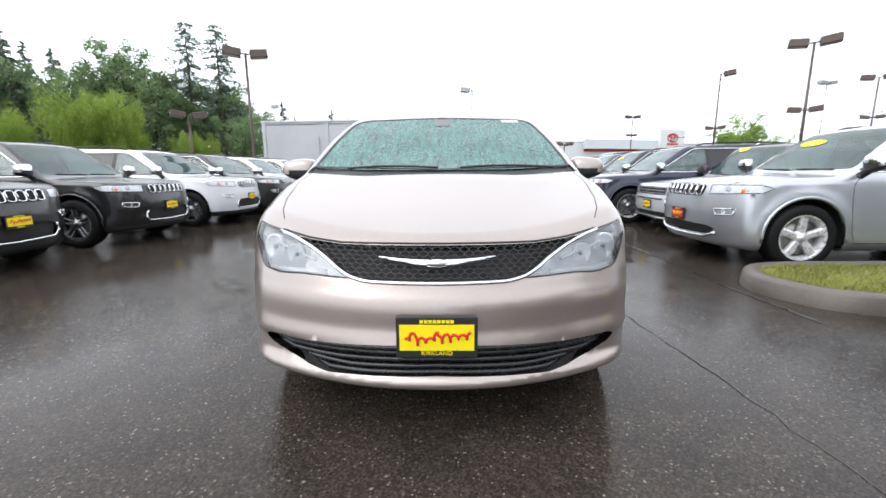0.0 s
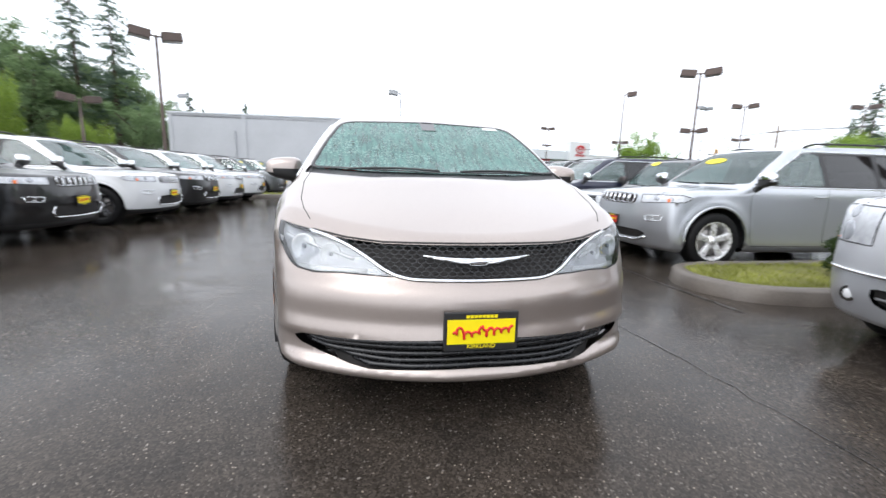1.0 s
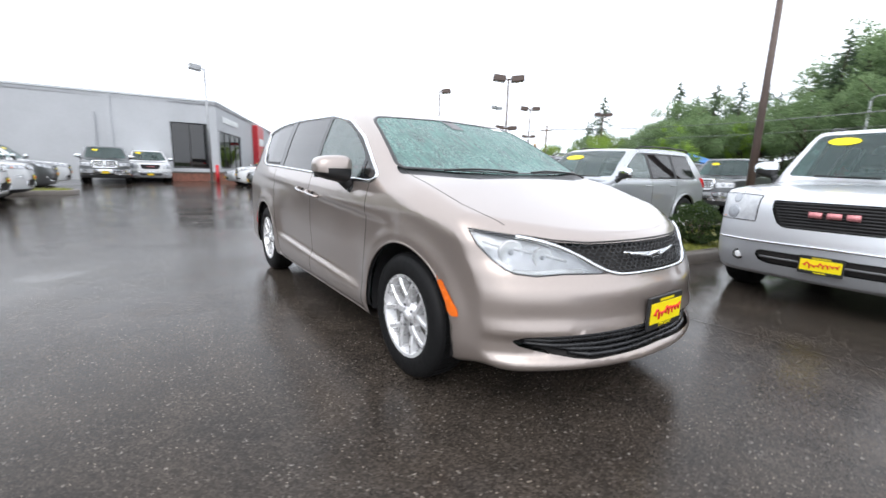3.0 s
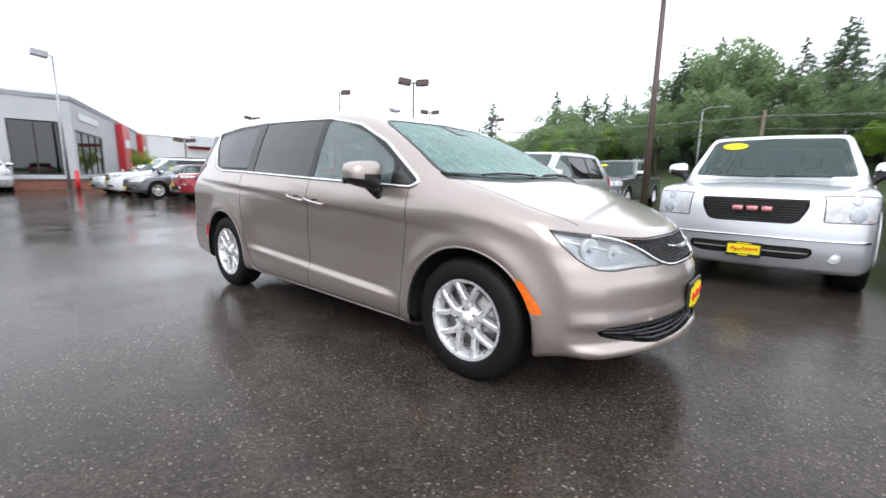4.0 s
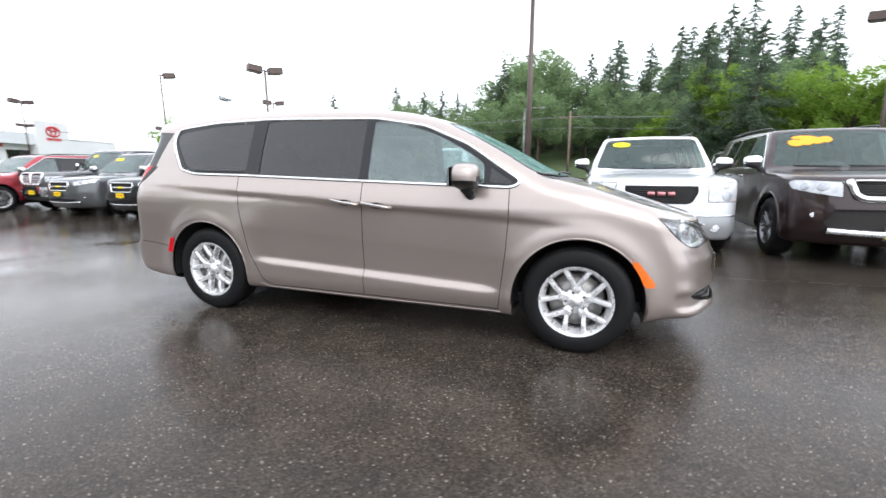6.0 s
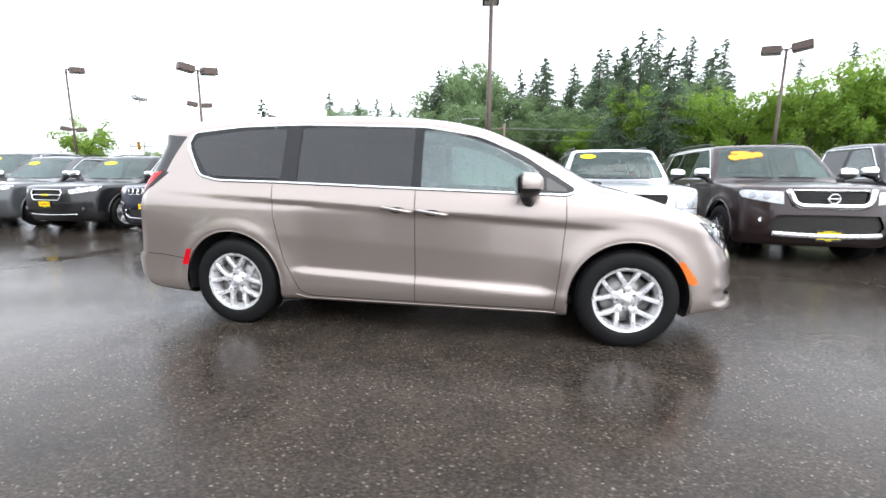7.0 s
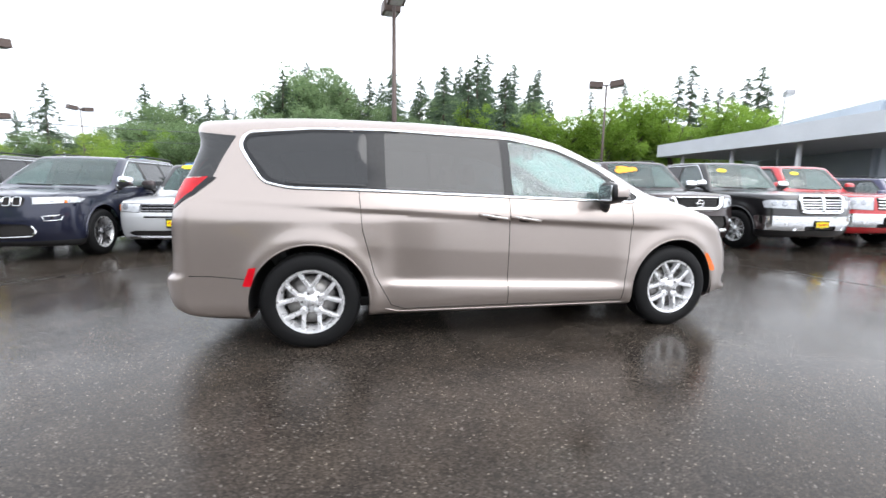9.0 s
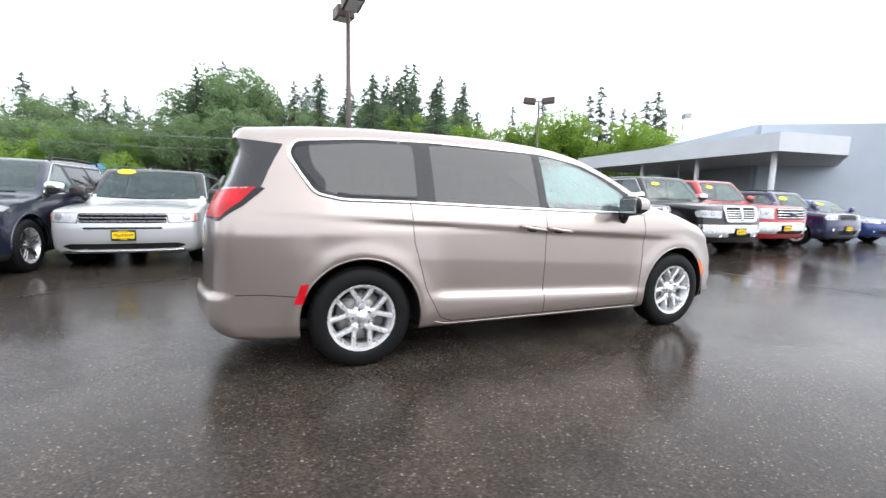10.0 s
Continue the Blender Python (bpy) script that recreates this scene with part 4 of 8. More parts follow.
    for sg in (-1, 1):
        for dz, ln, tk in ((0.010, 0.240, 0.0050), (0.003, 0.20, 0.0065), (-0.005, 0.13, 0.0065)):
            q = [(0, 0.03 + (ln - 0.03) * i / 8, 0.800 + dz + 0.012 * (i / 8) ** 2) for i in range(9)]
            p = sh.on(q, 0)
            p[:, 1] *= sg
            vv, ff = tube_arrays(p + (0.016, 0, 0), tk, 6)
            pieces.append((vv, ff))
    q = sh.on([(0, 0.0, 0.798)], 0)[0]
    bm = bmesh.new()
    bmesh.ops.create_uvsphere(bm, u_segments=20, v_segments=10, radius=1, matrix=Matrix.Translation(q + (0.014, 0, 0)) @ Matrix.Diagonal((0.012, 0.058, 0.019, 1)))
    vv = [tuple(a.co) for a in bm.verts]
    ff = [tuple(a.index for a in b.verts) for b in bm.faces]
    bm.free()
    pieces.append((vv, ff))
    bd = child("badge", put_mesh("badge", *pieces[-1], CHROME), root, "chrome winged badge")
    for v, f in pieces[:-1]:
        child("wing", put_mesh("wing", v, f, CHROME), bd)
    v, f = sh.faces("lower_grille", -0.045)
    low = child("lower_grille", put_mesh("lower_grille", v, f, SEAM), root, "black slatted lower grille")
    for pts in ([(0, 0.470), (0.42, 0.455), (0.745, 0.441)], [(0, 0.440), (0.42, 0.428), (0.70, 0.424), (0.755, 0.421)], [(0, 0.408), (0.42, 0.396), (0.60, 0.398), (0.74, 0.405)], [(0, 0.379), (0.36, 0.366), (0.44, 0.370), (0.62, 0.383)], [(0, 0.353), (0.30, 0.346), (0.46, 0.346), (0.54, 0.352)]):
        line = half_line(pts)
        back = 0.012 + 0.035 * np.clip(np.abs(line[:, 1]) / np.abs(line[:, 1]).max() * 8 - 7, 0, 1)
        v, f = tube_arrays(line - np.stack([back, 0 * back, 0 * back], 1), 0.0115, 6)
        child("slat", put_mesh("slat", v, f, GRILLE_GLOSS), low)
    # chrome round the side windows, seams of the doors
    dlo = rounded(xz((-2.015, 1.50), (-1.968, 1.586), (-1.5, 1.631), (-0.966, 1.641), (0.025, 1.611), (0.44, 1.54), (0.774, 1.40), (1.165, 1.147), (1.10, 1.108), (0, 1.142), (-1.17, 1.182), (-1.67, 1.192), (-1.85, 1.232), (-1.96, 1.40)), 0.05)
    for sg in (-1, 1):
        p = sh.on(dense(dlo, 0.03), SIDE, sg)
        v, f = sh.ribbon(p, 0.024, 0.009, True, 0.008)
        child("window_trim", put_mesh("window_trim", v, f, CHROME), root, "bright window surround")
        pieces = []
        for ln in ([(1.155, 1.14), (1.085, 1.11), (1.088, 0.92), (1.07, 0.66), (1.03, 0.27), (-0.86, 0.285), (-0.955, 0.32), (-1.08, 0.56), (-1.165, 0.90), (-1.185, 1.18)], [(-0.015, 1.14), (-0.015, 0.278)]):
            p = sh.on(dense(xz(*ln), 0.025, False), SIDE, sg)
            pieces.append(sh.ribbon(p, 0.007, 0.0008))
        p = sh.on(dense([(1.24, 0.835, 0), (1.6, 0.845, 0), (1.85, 0.825, 0), (2.0, 0.79, 0), (2.09, 0.75, 0)], 0.03, False), "top", sg)
        pieces.append(sh.ribbon(p, 0.005, 0.0008))
        p = sh.on(dense([(-1.93, 0, 0.545), (-2.2, 0, 0.575), (-2.35, 0, 0.58)], 0.03, False), SIDE, sg)
        pieces.append(sh.ribbon(p, 0.007, 0.0008))
        v, f = merge(pieces)
        child("panel_gap", put_mesh("panel_gap", v, f, SEAM), root, "dark gaps between panels")
        # bright line along the sill
        p = sh.on(dense(xz((1.05, 0.243), (-0.9, 0.262), (-1.0, 0.29)), 0.04, False), SIDE, sg)
        v, f = sh.ribbon(p, 0.012, 0.004)
        child("sill_trim", put_mesh("sill_trim", v, f, PEWTER), root)
        # arch lips
        for ax in sp["axles"]:
            a = np.linspace(-0.1, math.pi + 0.1, 36)
            rr = sp["arch_r"] + 0.006
            p = sh.on(xz(*[(ax + rr * math.cos(q), sp["wheel_r"] + rr * math.sin(q)) for q in a]), SIDE, sg)
            v, f = sh.ribbon(p, 0.012, 0.0015)
            child("arch_lip", put_mesh("arch_lip", v, f, PEWTER), root)
    # wipers
    for y0, y1, zz in ((0.72, 0.12, 1.178), (-0.02, -0.6, 1.178)):
        q = [(0, abs(y0 + (y1 - y0) * i / 10), zz + 0.012 * math.sin(i / 10 * math.pi)) for i in range(11)]
        p = sh.on(q, 0)
        p[:, 1] = [y0 + (y1 - y0) * i / 10 for i in range(11)]
        v, f = tube_arrays(p + sh.normal(p) * 0.016, 0.008, 5)
        child("wiper", put_mesh("wiper", v, f, TRIM), root, "black wiper blade")
    bm = bmesh.new()
    q = sh.on([(0, 0.0, 1.575)], 0)[0]
    box(bm, q[0] - 0.10, q[0] - 0.02, -0.055, 0.055, 1.50, 1.60, 0.02)
    part("rear_view_mirror", bm, TRIM, root)
    # printed black border of the windshield, with the sensor patch at its top
    edge = dense(round_poly([(-0.62, 1.580), (0, 1.599), (0.62, 1.580), (0.70, 1.55), (0.778, 1.39), (0.850, 1.205), (0, 1.185), (-0.850, 1.205), (-0.778, 1.39), (-0.70, 1.55)], 0.04), 0.03)
    p = sh.on([(0, abs(y), z) for y, z in edge], 0)
    p[:, 1] = edge[:, 0]
    v, f = sh.ribbon(p, 0.026, 0.001, True)
    child("windshield_border", put_mesh("windshield_border", v, f, TRIM), root, "black border of the glass")
    q = [(y, z) for z in (1.592, 1.555, 1.515) for y in np.linspace(-0.065, 0.065, 5) * (1 if z > 1.57 else 0.85)]
    p = sh.on([(0, abs(y), z) for y, z in q], 0)
    p[:, 1] = [y for y, z in q]
    v = p + sh.normal(p) * 0.002
    child("sensor_patch", put_mesh("sensor_patch", v, [(r * 5 + k, r * 5 + k + 1, r * 5 + k + 6, r * 5 + k + 5) for r in range(2) for k in range(4)], GREY_TRIM), root, "grey sensor patch behind the glass")
    q = [(y, z) for z in (1.572, 1.548) for y in (0.47, 0.53, 0.60)]
    p = sh.on([(0, y, z) for y, z in q], 0)
    child("window_sticker", put_mesh("window_sticker", p + sh.normal(p) * 0.002, [(0, 1, 4, 3), (1, 2, 5, 4)], WHITE_CARD), root, "small white sticker")
    v, f = cabin_liner(sh, -2.5, 1.3, 0.3)
    child("cabin_liner", put_mesh("cabin_liner", v, f, CLOTH), root)
    for v, f in arch_liner(sp):
        child("arch_liner", put_mesh("arch_liner", v, f, TRIM), root)
    floor_pan(root, sp)
    interior(root, sp, (0.18, -0.75, -1.55), 0.95, 0.40, 0.46)
    mirror_part(root, 0.79, 1.10, 1.185, 1.0, PEWTER, 0.25, 0.165, 0.185)
    q = sh.on([(0, 0.0, 0.52)], 0)[0]
    pl = plate(root, Matrix.Translation((q[0] + 0.018, 0, 0.517)), detail=True)
    letters("KIRKLAND", 0.026, YELLOW, "card_lettering", pl, Matrix.Translation((0.0065, 0, -0.0645)) @ Matrix(((0, 0, 1, 0), (1, 0, 0, 0), (0, 1, 0, 0), (0, 0, 0, 1))))
    add_wheels(root, sp, wheel_meshes(0.362, 0.237, 0.235, 5, "y", ALLOY, split="nuts"), 0.865)
    root.matrix_basis = pose(0.041, 4.376, 0, 0, 0, -90.93)
    return tagged(root, "pewter metallic minivan wet from rain, on the asphalt", "car")


build_van()


# ---- ground ----
def asphalt():
    m, nt, p = material("wet_asphalt")
    c = coords(nt)
    agg = node(nt, "TexVoronoi", Scale=105.0, Randomness=1.0)
    nt.links.new(c, agg.inputs["Vector"])
    big = noise_tex(nt, 0.35, 4.0, 0.55, c)
    mid = noise_tex(nt, 3.0, 5.0, 0.6, c)
    stone = ramp(nt, agg.outputs["Color"], [(0.0, (0.022, 0.0185, 0.0155)), (0.5, (0.044, 0.037, 0.031)), (0.86, (0.074, 0.063, 0.053)), (0.93, (0.15, 0.135, 0.12)), (1.0, (0.30, 0.275, 0.245))])
    # scattered pale stones
    peb = node(nt, "TexVoronoi", Scale=34.0, Randomness=1.0)
    nt.links.new(c, peb.inputs["Vector"])
    spot = ramp(nt, peb.outputs["Distance"], [(0.10, 1.0), (0.17, 0.0)])
    some = ramp(nt, peb.outputs["Color"], [(0.45, 0.0), (0.75, 1.0)])
    sm = node(nt, "Math")
    sm.operation = "MULTIPLY"
    nt.links.new(spot, sm.inputs[0])
    nt.links.new(some, sm.inputs[1])
    sx = nt.nodes.new("ShaderNodeMix")
    sx.data_type = "RGBA"
    sx.inputs["B"].default_value = (0.33, 0.285, 0.235, 1)
    nt.links.new(sm.outputs[0], sx.inputs["Factor"])
    nt.links.new(stone, sx.inputs["A"])
    stone = sx.outputs["Result"]
    patch = ramp(nt, mid, [(0.3, (0.66, 0.655, 0.665)), (0.7, (1.10, 1.05, 1.0))])
    mul = nt.nodes.new("ShaderNodeMix")
    mul.data_type, mul.blend_type = "RGBA", "MULTIPLY"
    mul.inputs["Factor"].default_value = 1.0
    nt.links.new(stone, mul.inputs["A"])
    nt.links.new(patch, mul.inputs["B"])
    nt.links.new(mul.outputs["Result"], p.inputs["Base Color"])
    # damp all over, and standing water with a clear edge in the hollows
    damp = ramp(nt, big, [(0.36, 0.0), (0.56, 0.75)])
    pool = ramp(nt, noise_tex(nt, 0.55, 4.0, 0.5, c), [(0.585, 0.0), (0.66, 1.0)])
    most = node(nt, "Math")
    most.operation = "MAXIMUM"
    nt.links.new(damp, most.inputs[0])
    nt.links.new(pool, most.inputs[1])
    wet = most.outputs[0]
    nt.links.new(ramp(nt, wet, [(0.0, 0.14), (0.75, 0.085), (1.0, 0.05)]), p.inputs["Roughness"])
    p.inputs["IOR"].default_value = 1.25
    inv = ramp(nt, wet, [(0.0, 0.30), (0.75, 0.08), (1.0, 0.035)])
    b = node(nt, "Bump", Distance=0.004)
    nt.links.new(agg.outputs["Distance"], b.inputs["Height"])
    b.invert = True
    nt.links.new(inv, b.inputs["Strength"])
    nt.links.new(b.outputs["Normal"], p.inputs["Normal"])
    return m


ASPHALT = asphalt()
bm = bmesh.new()
bmesh.ops.create_grid(bm, x_segments=40, y_segments=40, size=1, matrix=Matrix.Translation((0, 20, 0)) @ Matrix.Diagonal((75, 100, 1, 1)))
me = bpy.data.meshes.new("parking_lot")
bm.to_mesh(me)
bm.free()
me.materials.append(ASPHALT)
tagged(new("parking_lot", me), "dark wet asphalt of a parking lot with puddles", "asphalt", kind="structure")

# tar seams between the lanes
TAR = worn("tar", (0.030, 0.026, 0.023), 0.3, 0.0, 6.0, 0.4, 0.004)


def tar_seam(pts, width, seed):
    rg = np.random.default_rng(seed)
    d = dense(pts, 0.12, False)
    d = d + rg.normal(0, 0.009, d.shape)
    t = np.gradient(d, axis=0)
    n = np.stack([-t[:, 1], t[:, 0]], 1)
    n /= np.linalg.norm(n, axis=1)[:, None] + 1e-9
    w = (width / 2 * rg.uniform(0.4, 1.3, len(d)))[:, None]
    v = np.concatenate([np.c_[d - n * w, np.full(len(d), 0.004)], np.c_[d + n * w, np.full(len(d), 0.004)]])
    k = len(d)
    f = [(i, i + 1, k + i + 1, k + i) for i in range(k - 1)]
    tagged(new("tar_seam", put_mesh("tar_seam", v, f, TAR, False)), "dark tar seam in the wet asphalt", "seam", kind="structure")


tar_seam([(-1.2, 10.6), (0.2, 10.3), (1.0, 10.1), (1.6, 9.85), (2.3, 9.2), (2.97, 8.1), (2.96, 5.6), (2.9, 4.5), (2.94, 3.3)], 0.04, 1)
tar_seam([(1.5, 3.7), (1.6, 2.5), (1.65, 1.0), (1.7, -0.1), (1.66, -0.8), (1.9, -1.0), (1.73, -2.7), (1.6, -4.8), (1.5, -9)], 0.011, 2)
tar_seam([(1.63, -0.63), (0.96, -0.91), (0.25, -0.97), (-0.31, -1.18), (-1.5, -1.4)], 0.04, 3)
tar_seam([(-3, 23.5), (0, 23.2), (2.0, 23.4)], 0.06, 5)
tar_seam([(-2.5, 17.0), (0, 16.8), (2.6, 17.1)], 0.06, 6)


# ---- the other cars ----
def car_spec(L, W, H, wb, fo, wr, hood_f, hood_r, belt, xb, xt, rake=0.3, tumble=0.2, square=0.5, arch=0.07, bed=None, low=0.22, deck=None):
    """Numbers of a body: length, width, height, wheelbase, front overhang, wheel radius, hood height in front and at the cowl,
    belt line, foot and top of the windshield; bed: back of a pickup's cab; deck: a sedan's back window and boot height."""
    nose, half = wb / 2 + fo, W / 2
    tail = nose - L
    front = [(xt, H - 0.035), ((xt + xb) / 2, (H + hood_r) / 2 + 0.035), (xb, hood_r + 0.03), (xb + 0.14, hood_r), ((xb + nose) / 2, (hood_f + hood_r) / 2 + 0.025), (nose - 0.16, hood_f + 0.01), (nose, hood_f - 0.05), (nose + 0.12, hood_f - 0.2)]
    if bed is not None:
        bh = belt - 0.02
        top = [(tail - 0.1, bh), (bed - 0.10, bh), (bed - 0.04, bh + 0.1), (bed + 0.10, H - 0.1), (bed + 0.25, H - 0.02), ((bed + xt) / 2, H)] + front
    elif deck is not None:
        top = [(tail - 0.1, deck[1] - 0.05), (tail + 0.1, deck[1]), (deck[0] - 0.35, deck[1] + 0.03), (deck[0] + 0.25, H - 0.06), ((deck[0] + xt) / 2 + 0.1, H)] + front
    else:
        top = [(tail - 0.1, H - 0.08), (tail + 0.35, H - 0.03), ((tail + xt) / 2, H)] + front
    return dict(
        top=top, bottom=[(tail - 0.1, low + 0.12), (tail + 0.5, low + 0.02), (0, low), (nose - 0.5, low), (nose + 0.1, low + 0.04)],
        plan=[(tail - 0.1, half - 0.06), (tail + 0.5, half - 0.015), (0, half), (nose - 0.7, half), (nose, half - 0.04)],
        section=[(0.1, -0.1), (low + 0.02, -0.04), (low + 0.15, 0.0), (belt - 0.16, 0.0), (belt - 0.06, -0.012), (belt, -0.035), (belt + 0.06, -0.055), (H, -0.055 - tumble)],
        nose=[(0.1, nose - 0.16), (low + 0.08, nose - 0.06), (0.5, nose - 0.005), (0.62, nose), (hood_f - 0.2, nose - 0.02), (hood_f - 0.05, nose - 0.05), (hood_f + 0.1, nose - 0.10), (hood_f + 0.3, nose - 0.3)],
        tail=[(0.1, tail + 0.2), (0.45, tail + 0.02), (0.6, tail), (0.72, tail + 0.03), (belt, tail + 0.05), (belt + 0.1, tail + 0.05 + rake * 0.1), (H, tail + 0.05 + rake)],
        bow=(0.42 * (1 - square) + 0.12, 3.2), bow_rear=(0.10, 2.6), axles=(wb / 2, -wb / 2), wheel_r=wr, arch_r=wr + arch, belt=belt - 0.05, flare=0.025,
        radii=(0.065, 0.06, 0.06, 0.055, 0.07), crown=0.04, nose_x=nose, tail_x=tail, half=half + 0.03, height=H, hood_f=hood_f, hood_r=hood_r, xb=xb, xt=xt, line=belt, H=H, W=W, bed=bed, deck=deck)


def front_tubes(sh, segs, radius, out):
    """Bars over the front, each a list of (y, z)."""
    pieces = []
    for seg in segs:
        d = dense(seg, 0.04, False)
        p = sh.on([(0, abs(y), z) for y, z in d], 0)
        p[:, 1] = d[:, 0]
        pieces.append(tube_arrays(p + (out, 0, 0), radius, 6))
    return merge(pieces)


def build_car(name, sp, paint, style, h=0.05, pillars=None, wheel=None, cladding=0.0, roof=None, mirrors=PEWTER, rails=False, inside=True, sticker=None, card=None, red_card=False):
    """A parked car with its panels, glass, lamps, grille, wheels and cabin."""
    root = new(name)
    sh = Shell(sp, h)
    half, H, belt, xb, xt, nose, tail = sp["W"] / 2, sp["H"], sp["line"], sp["xb"], sp["xt"], sp["nose_x"], sp["tail_x"]
    for ax in sp["axles"]:
        sh.cut("hole", arch_outline(sp, ax), SIDE, lambda c: c[:, 1] > 0.5, facing=-0.5)
    xB, xC, xD = pillars
    zt, z0 = H - 0.135, belt + 0.02
    back = (sp["bed"] + 0.2) if sp["bed"] is not None else (sp["deck"][0] - 0.02 if sp["deck"] is not None else xD)
    lean = 0.30 if sp["deck"] is not None else (0.12 if sp["bed"] is None else 0.0)
    a_low, a_top = xb - 0.16, xt - 0.08
    sh.cut("pillar_trim", rounded(xz((a_low + 0.08, z0 - 0.01), (a_top + 0.02, zt + 0.02), (back + lean, zt + 0.02), (back - 0.03, z0 - 0.01)), 0.05), SIDE)
    ov = ("pillar_trim",)
    sh.cut("front_glass", rounded(xz((a_low, z0 + 0.01), (a_top, zt), (xB + 0.04, zt), (xB + 0.04, z0 + 0.01)), 0.04), SIDE, over=ov)
    if xC is not None:
        sh.cut("rear_door_glass", rounded(xz((xB - 0.04, z0 + 0.01), (xB - 0.04, zt), (max(xC + 0.04, back + lean), zt), (xC + 0.04, z0 + 0.01)), 0.04), SIDE, over=ov)
        if sp["bed"] is None and sp["deck"] is None:
            sh.cut("quarter_glass", rounded(xz((xC - 0.04, z0 + 0.01), (xC - 0.04, zt), (back + lean, zt), (back + 0.02, z0 + 0.01)), 0.05), SIDE, over=ov)
    wy, ty = half - 0.14, half - 0.30
    sh.cut("windshield", rounded(yz((0, H - 0.08), (ty - 0.03, H - 0.098), (ty + 0.01, H - 0.135), (wy, sp["hood_r"] + 0.06), (0, sp["hood_r"] + 0.035)), 0.05), 0, lambda c: (c[:, 0] > xt - 0.25) & (c[:, 0] < xb + 0.12), facing=0.1)
    g, hl, lg = style["grille"], style["lamp"], style["intake"]
    sh.cut("headlight", hl, style.get("lamp_view", 40), lambda c: c[:, 0] > nose - 0.75, facing=0.0)
    sh.cut("grille", yz(*g), 0, lambda c: c[:, 0] > nose - 0.5, facing=0.0)
    sh.cut("intake", yz(*lg), 0, lambda c: c[:, 0] > nose - 0.5, facing=0.0)
    if style.get("bumper"):
        b0, b1 = style["bumper"]
        sh.cut("bumper", [(nose, -0.6, b1), (nose - 0.5, half + 0.05, b1), (nose - 0.5, half + 0.05, b0), (nose, -0.6, b0)], 30, lambda c: c[:, 0] > sp["axles"][0] + sp["arch_r"] - 0.02, facing=-0.2)
    if cladding:
        sh.cut("cladding", xz((tail - 0.2, 0), (tail - 0.2, cladding), (nose + 0.2, cladding), (nose + 0.2, 0)), SIDE, facing=-0.3)
    sh.cut("tail_lamp", [(tail, half - 0.28, belt - 0.18), (tail, half - 0.28, belt + 0.05), (tail + 0.26, half + 0.04, belt + 0.05), (tail + 0.20, half + 0.04, belt - 0.14)], 135, lambda c: c[:, 0] < tail + 0.5, facing=0.0)
    if roof:
        sh.cut("roof", [(tail - 0.1, -0.5, 0), (tail - 0.1, half + 0.1, 0), (xb + 0.2, half + 0.1, 0), (xb + 0.2, -0.5, 0)], "top", lambda c: c[:, 2] > belt + 0.06, facing=-0.9)

    def skin(nm, lab, mat, label="", push=0.0, both=True):
        if both:
            v, f = sh.faces(lab, push)
            return child(nm, put_mesh(nm, v, f, mat), root, label) if len(f) else None
        out = None
        for sg in (-1, 1):
            v, f = sh.faces(lab, push, sg)
            if len(f):
                out = child(nm, put_mesh(nm, v, f, mat), root, label)
        return out

    skin("body", "body", paint)
    skin("bumper", "bumper", style.get("bumper_mat", paint), "")
    skin("roof", "roof", roof) if roof else None
    skin("cladding", "cladding", style.get("clad_mat", TRIM), "dark lower cladding")
    skin("pillar_trim", "pillar_trim", TRIM, "", 0.0, False)
    skin("window_glass", "front_glass", SIDE_GLASS, "clear glass", -0.004, False)
    skin("window_glass", "rear_door_glass", PRIVACY, "dark tinted glass", -0.004, False)
    skin("quarter_glass", "quarter_glass", PRIVACY, "dark tinted glass", -0.004, False)
    skin("windshield", "windshield", WINDSHIELD_CLEAR, "green-tinted wet glass", -0.003)
    skin("tail_lamp", "tail_lamp", RED_LENS, "red lens", 0.003, False)
    for sg in (-1, 1):
        v, f = sh.faces("headlight", 0.002, sg)
        if len(f):
            lens = child("headlight", put_mesh("headlight", v, f, LAMP_FACE), root, "pale headlight face")
            c = np.mean(np.array(hl), 0)
            span = float(np.ptp(np.array(hl)[:, 2]))
            for ky, kz, rr in style.get("bowls", ((-0.08, 0.0, min(0.055, span * 0.34)), (0.075, 0.0, min(0.05, span * 0.32)))):
                q = sh.on([(c[0] - ky * 0.5, c[1] + ky, c[2] + kz)], 20)[0]
                nrm = sh.normal(np.array([q]))[0]
                bm = bmesh.new()
                turn = Vector((nrm[0], sg * nrm[1], nrm[2])).to_track_quat("Z", "Y").to_matrix().to_4x4()
                bmesh.ops.create_uvsphere(bm, u_segments=18, v_segments=8, radius=rr, matrix=Matrix.Translation((q[0], sg * q[1], q[2])) @ turn @ Matrix.Diagonal((1, 1, 0.09, 1)))
                part("lamp_bulb", bm, GLOSS_GREY, lens, "round lamp", True)
            v, f = sh.ribbon(sh.on(dense(hl, 0.03), style.get("lamp_view", 40), sg), 0.014, 0.002, True)
            child("bezel", put_mesh("bezel", v, f, TRIM), lens)
            if style.get("turn"):
                q = max(hl, key=lambda a: a[1])
                lo_ = min(a[2] for a in hl) + 0.02
                p = sh.on([(nose - 0.2, q[1] - 0.055, q[2] - 0.015 - (q[2] - 0.015 - lo_) * i / 5) for i in range(6)], 40, sg)
                v, f = sh.ribbon(p, 0.045, 0.005)
                child("turn_signal", put_mesh("turn_signal", v, f, AMBER), lens, "amber turn signal")
    v, f = sh.faces("grille", -0.03)
    gr = child("grille", put_mesh("grille", v, f, SEAM), root, style["says"])
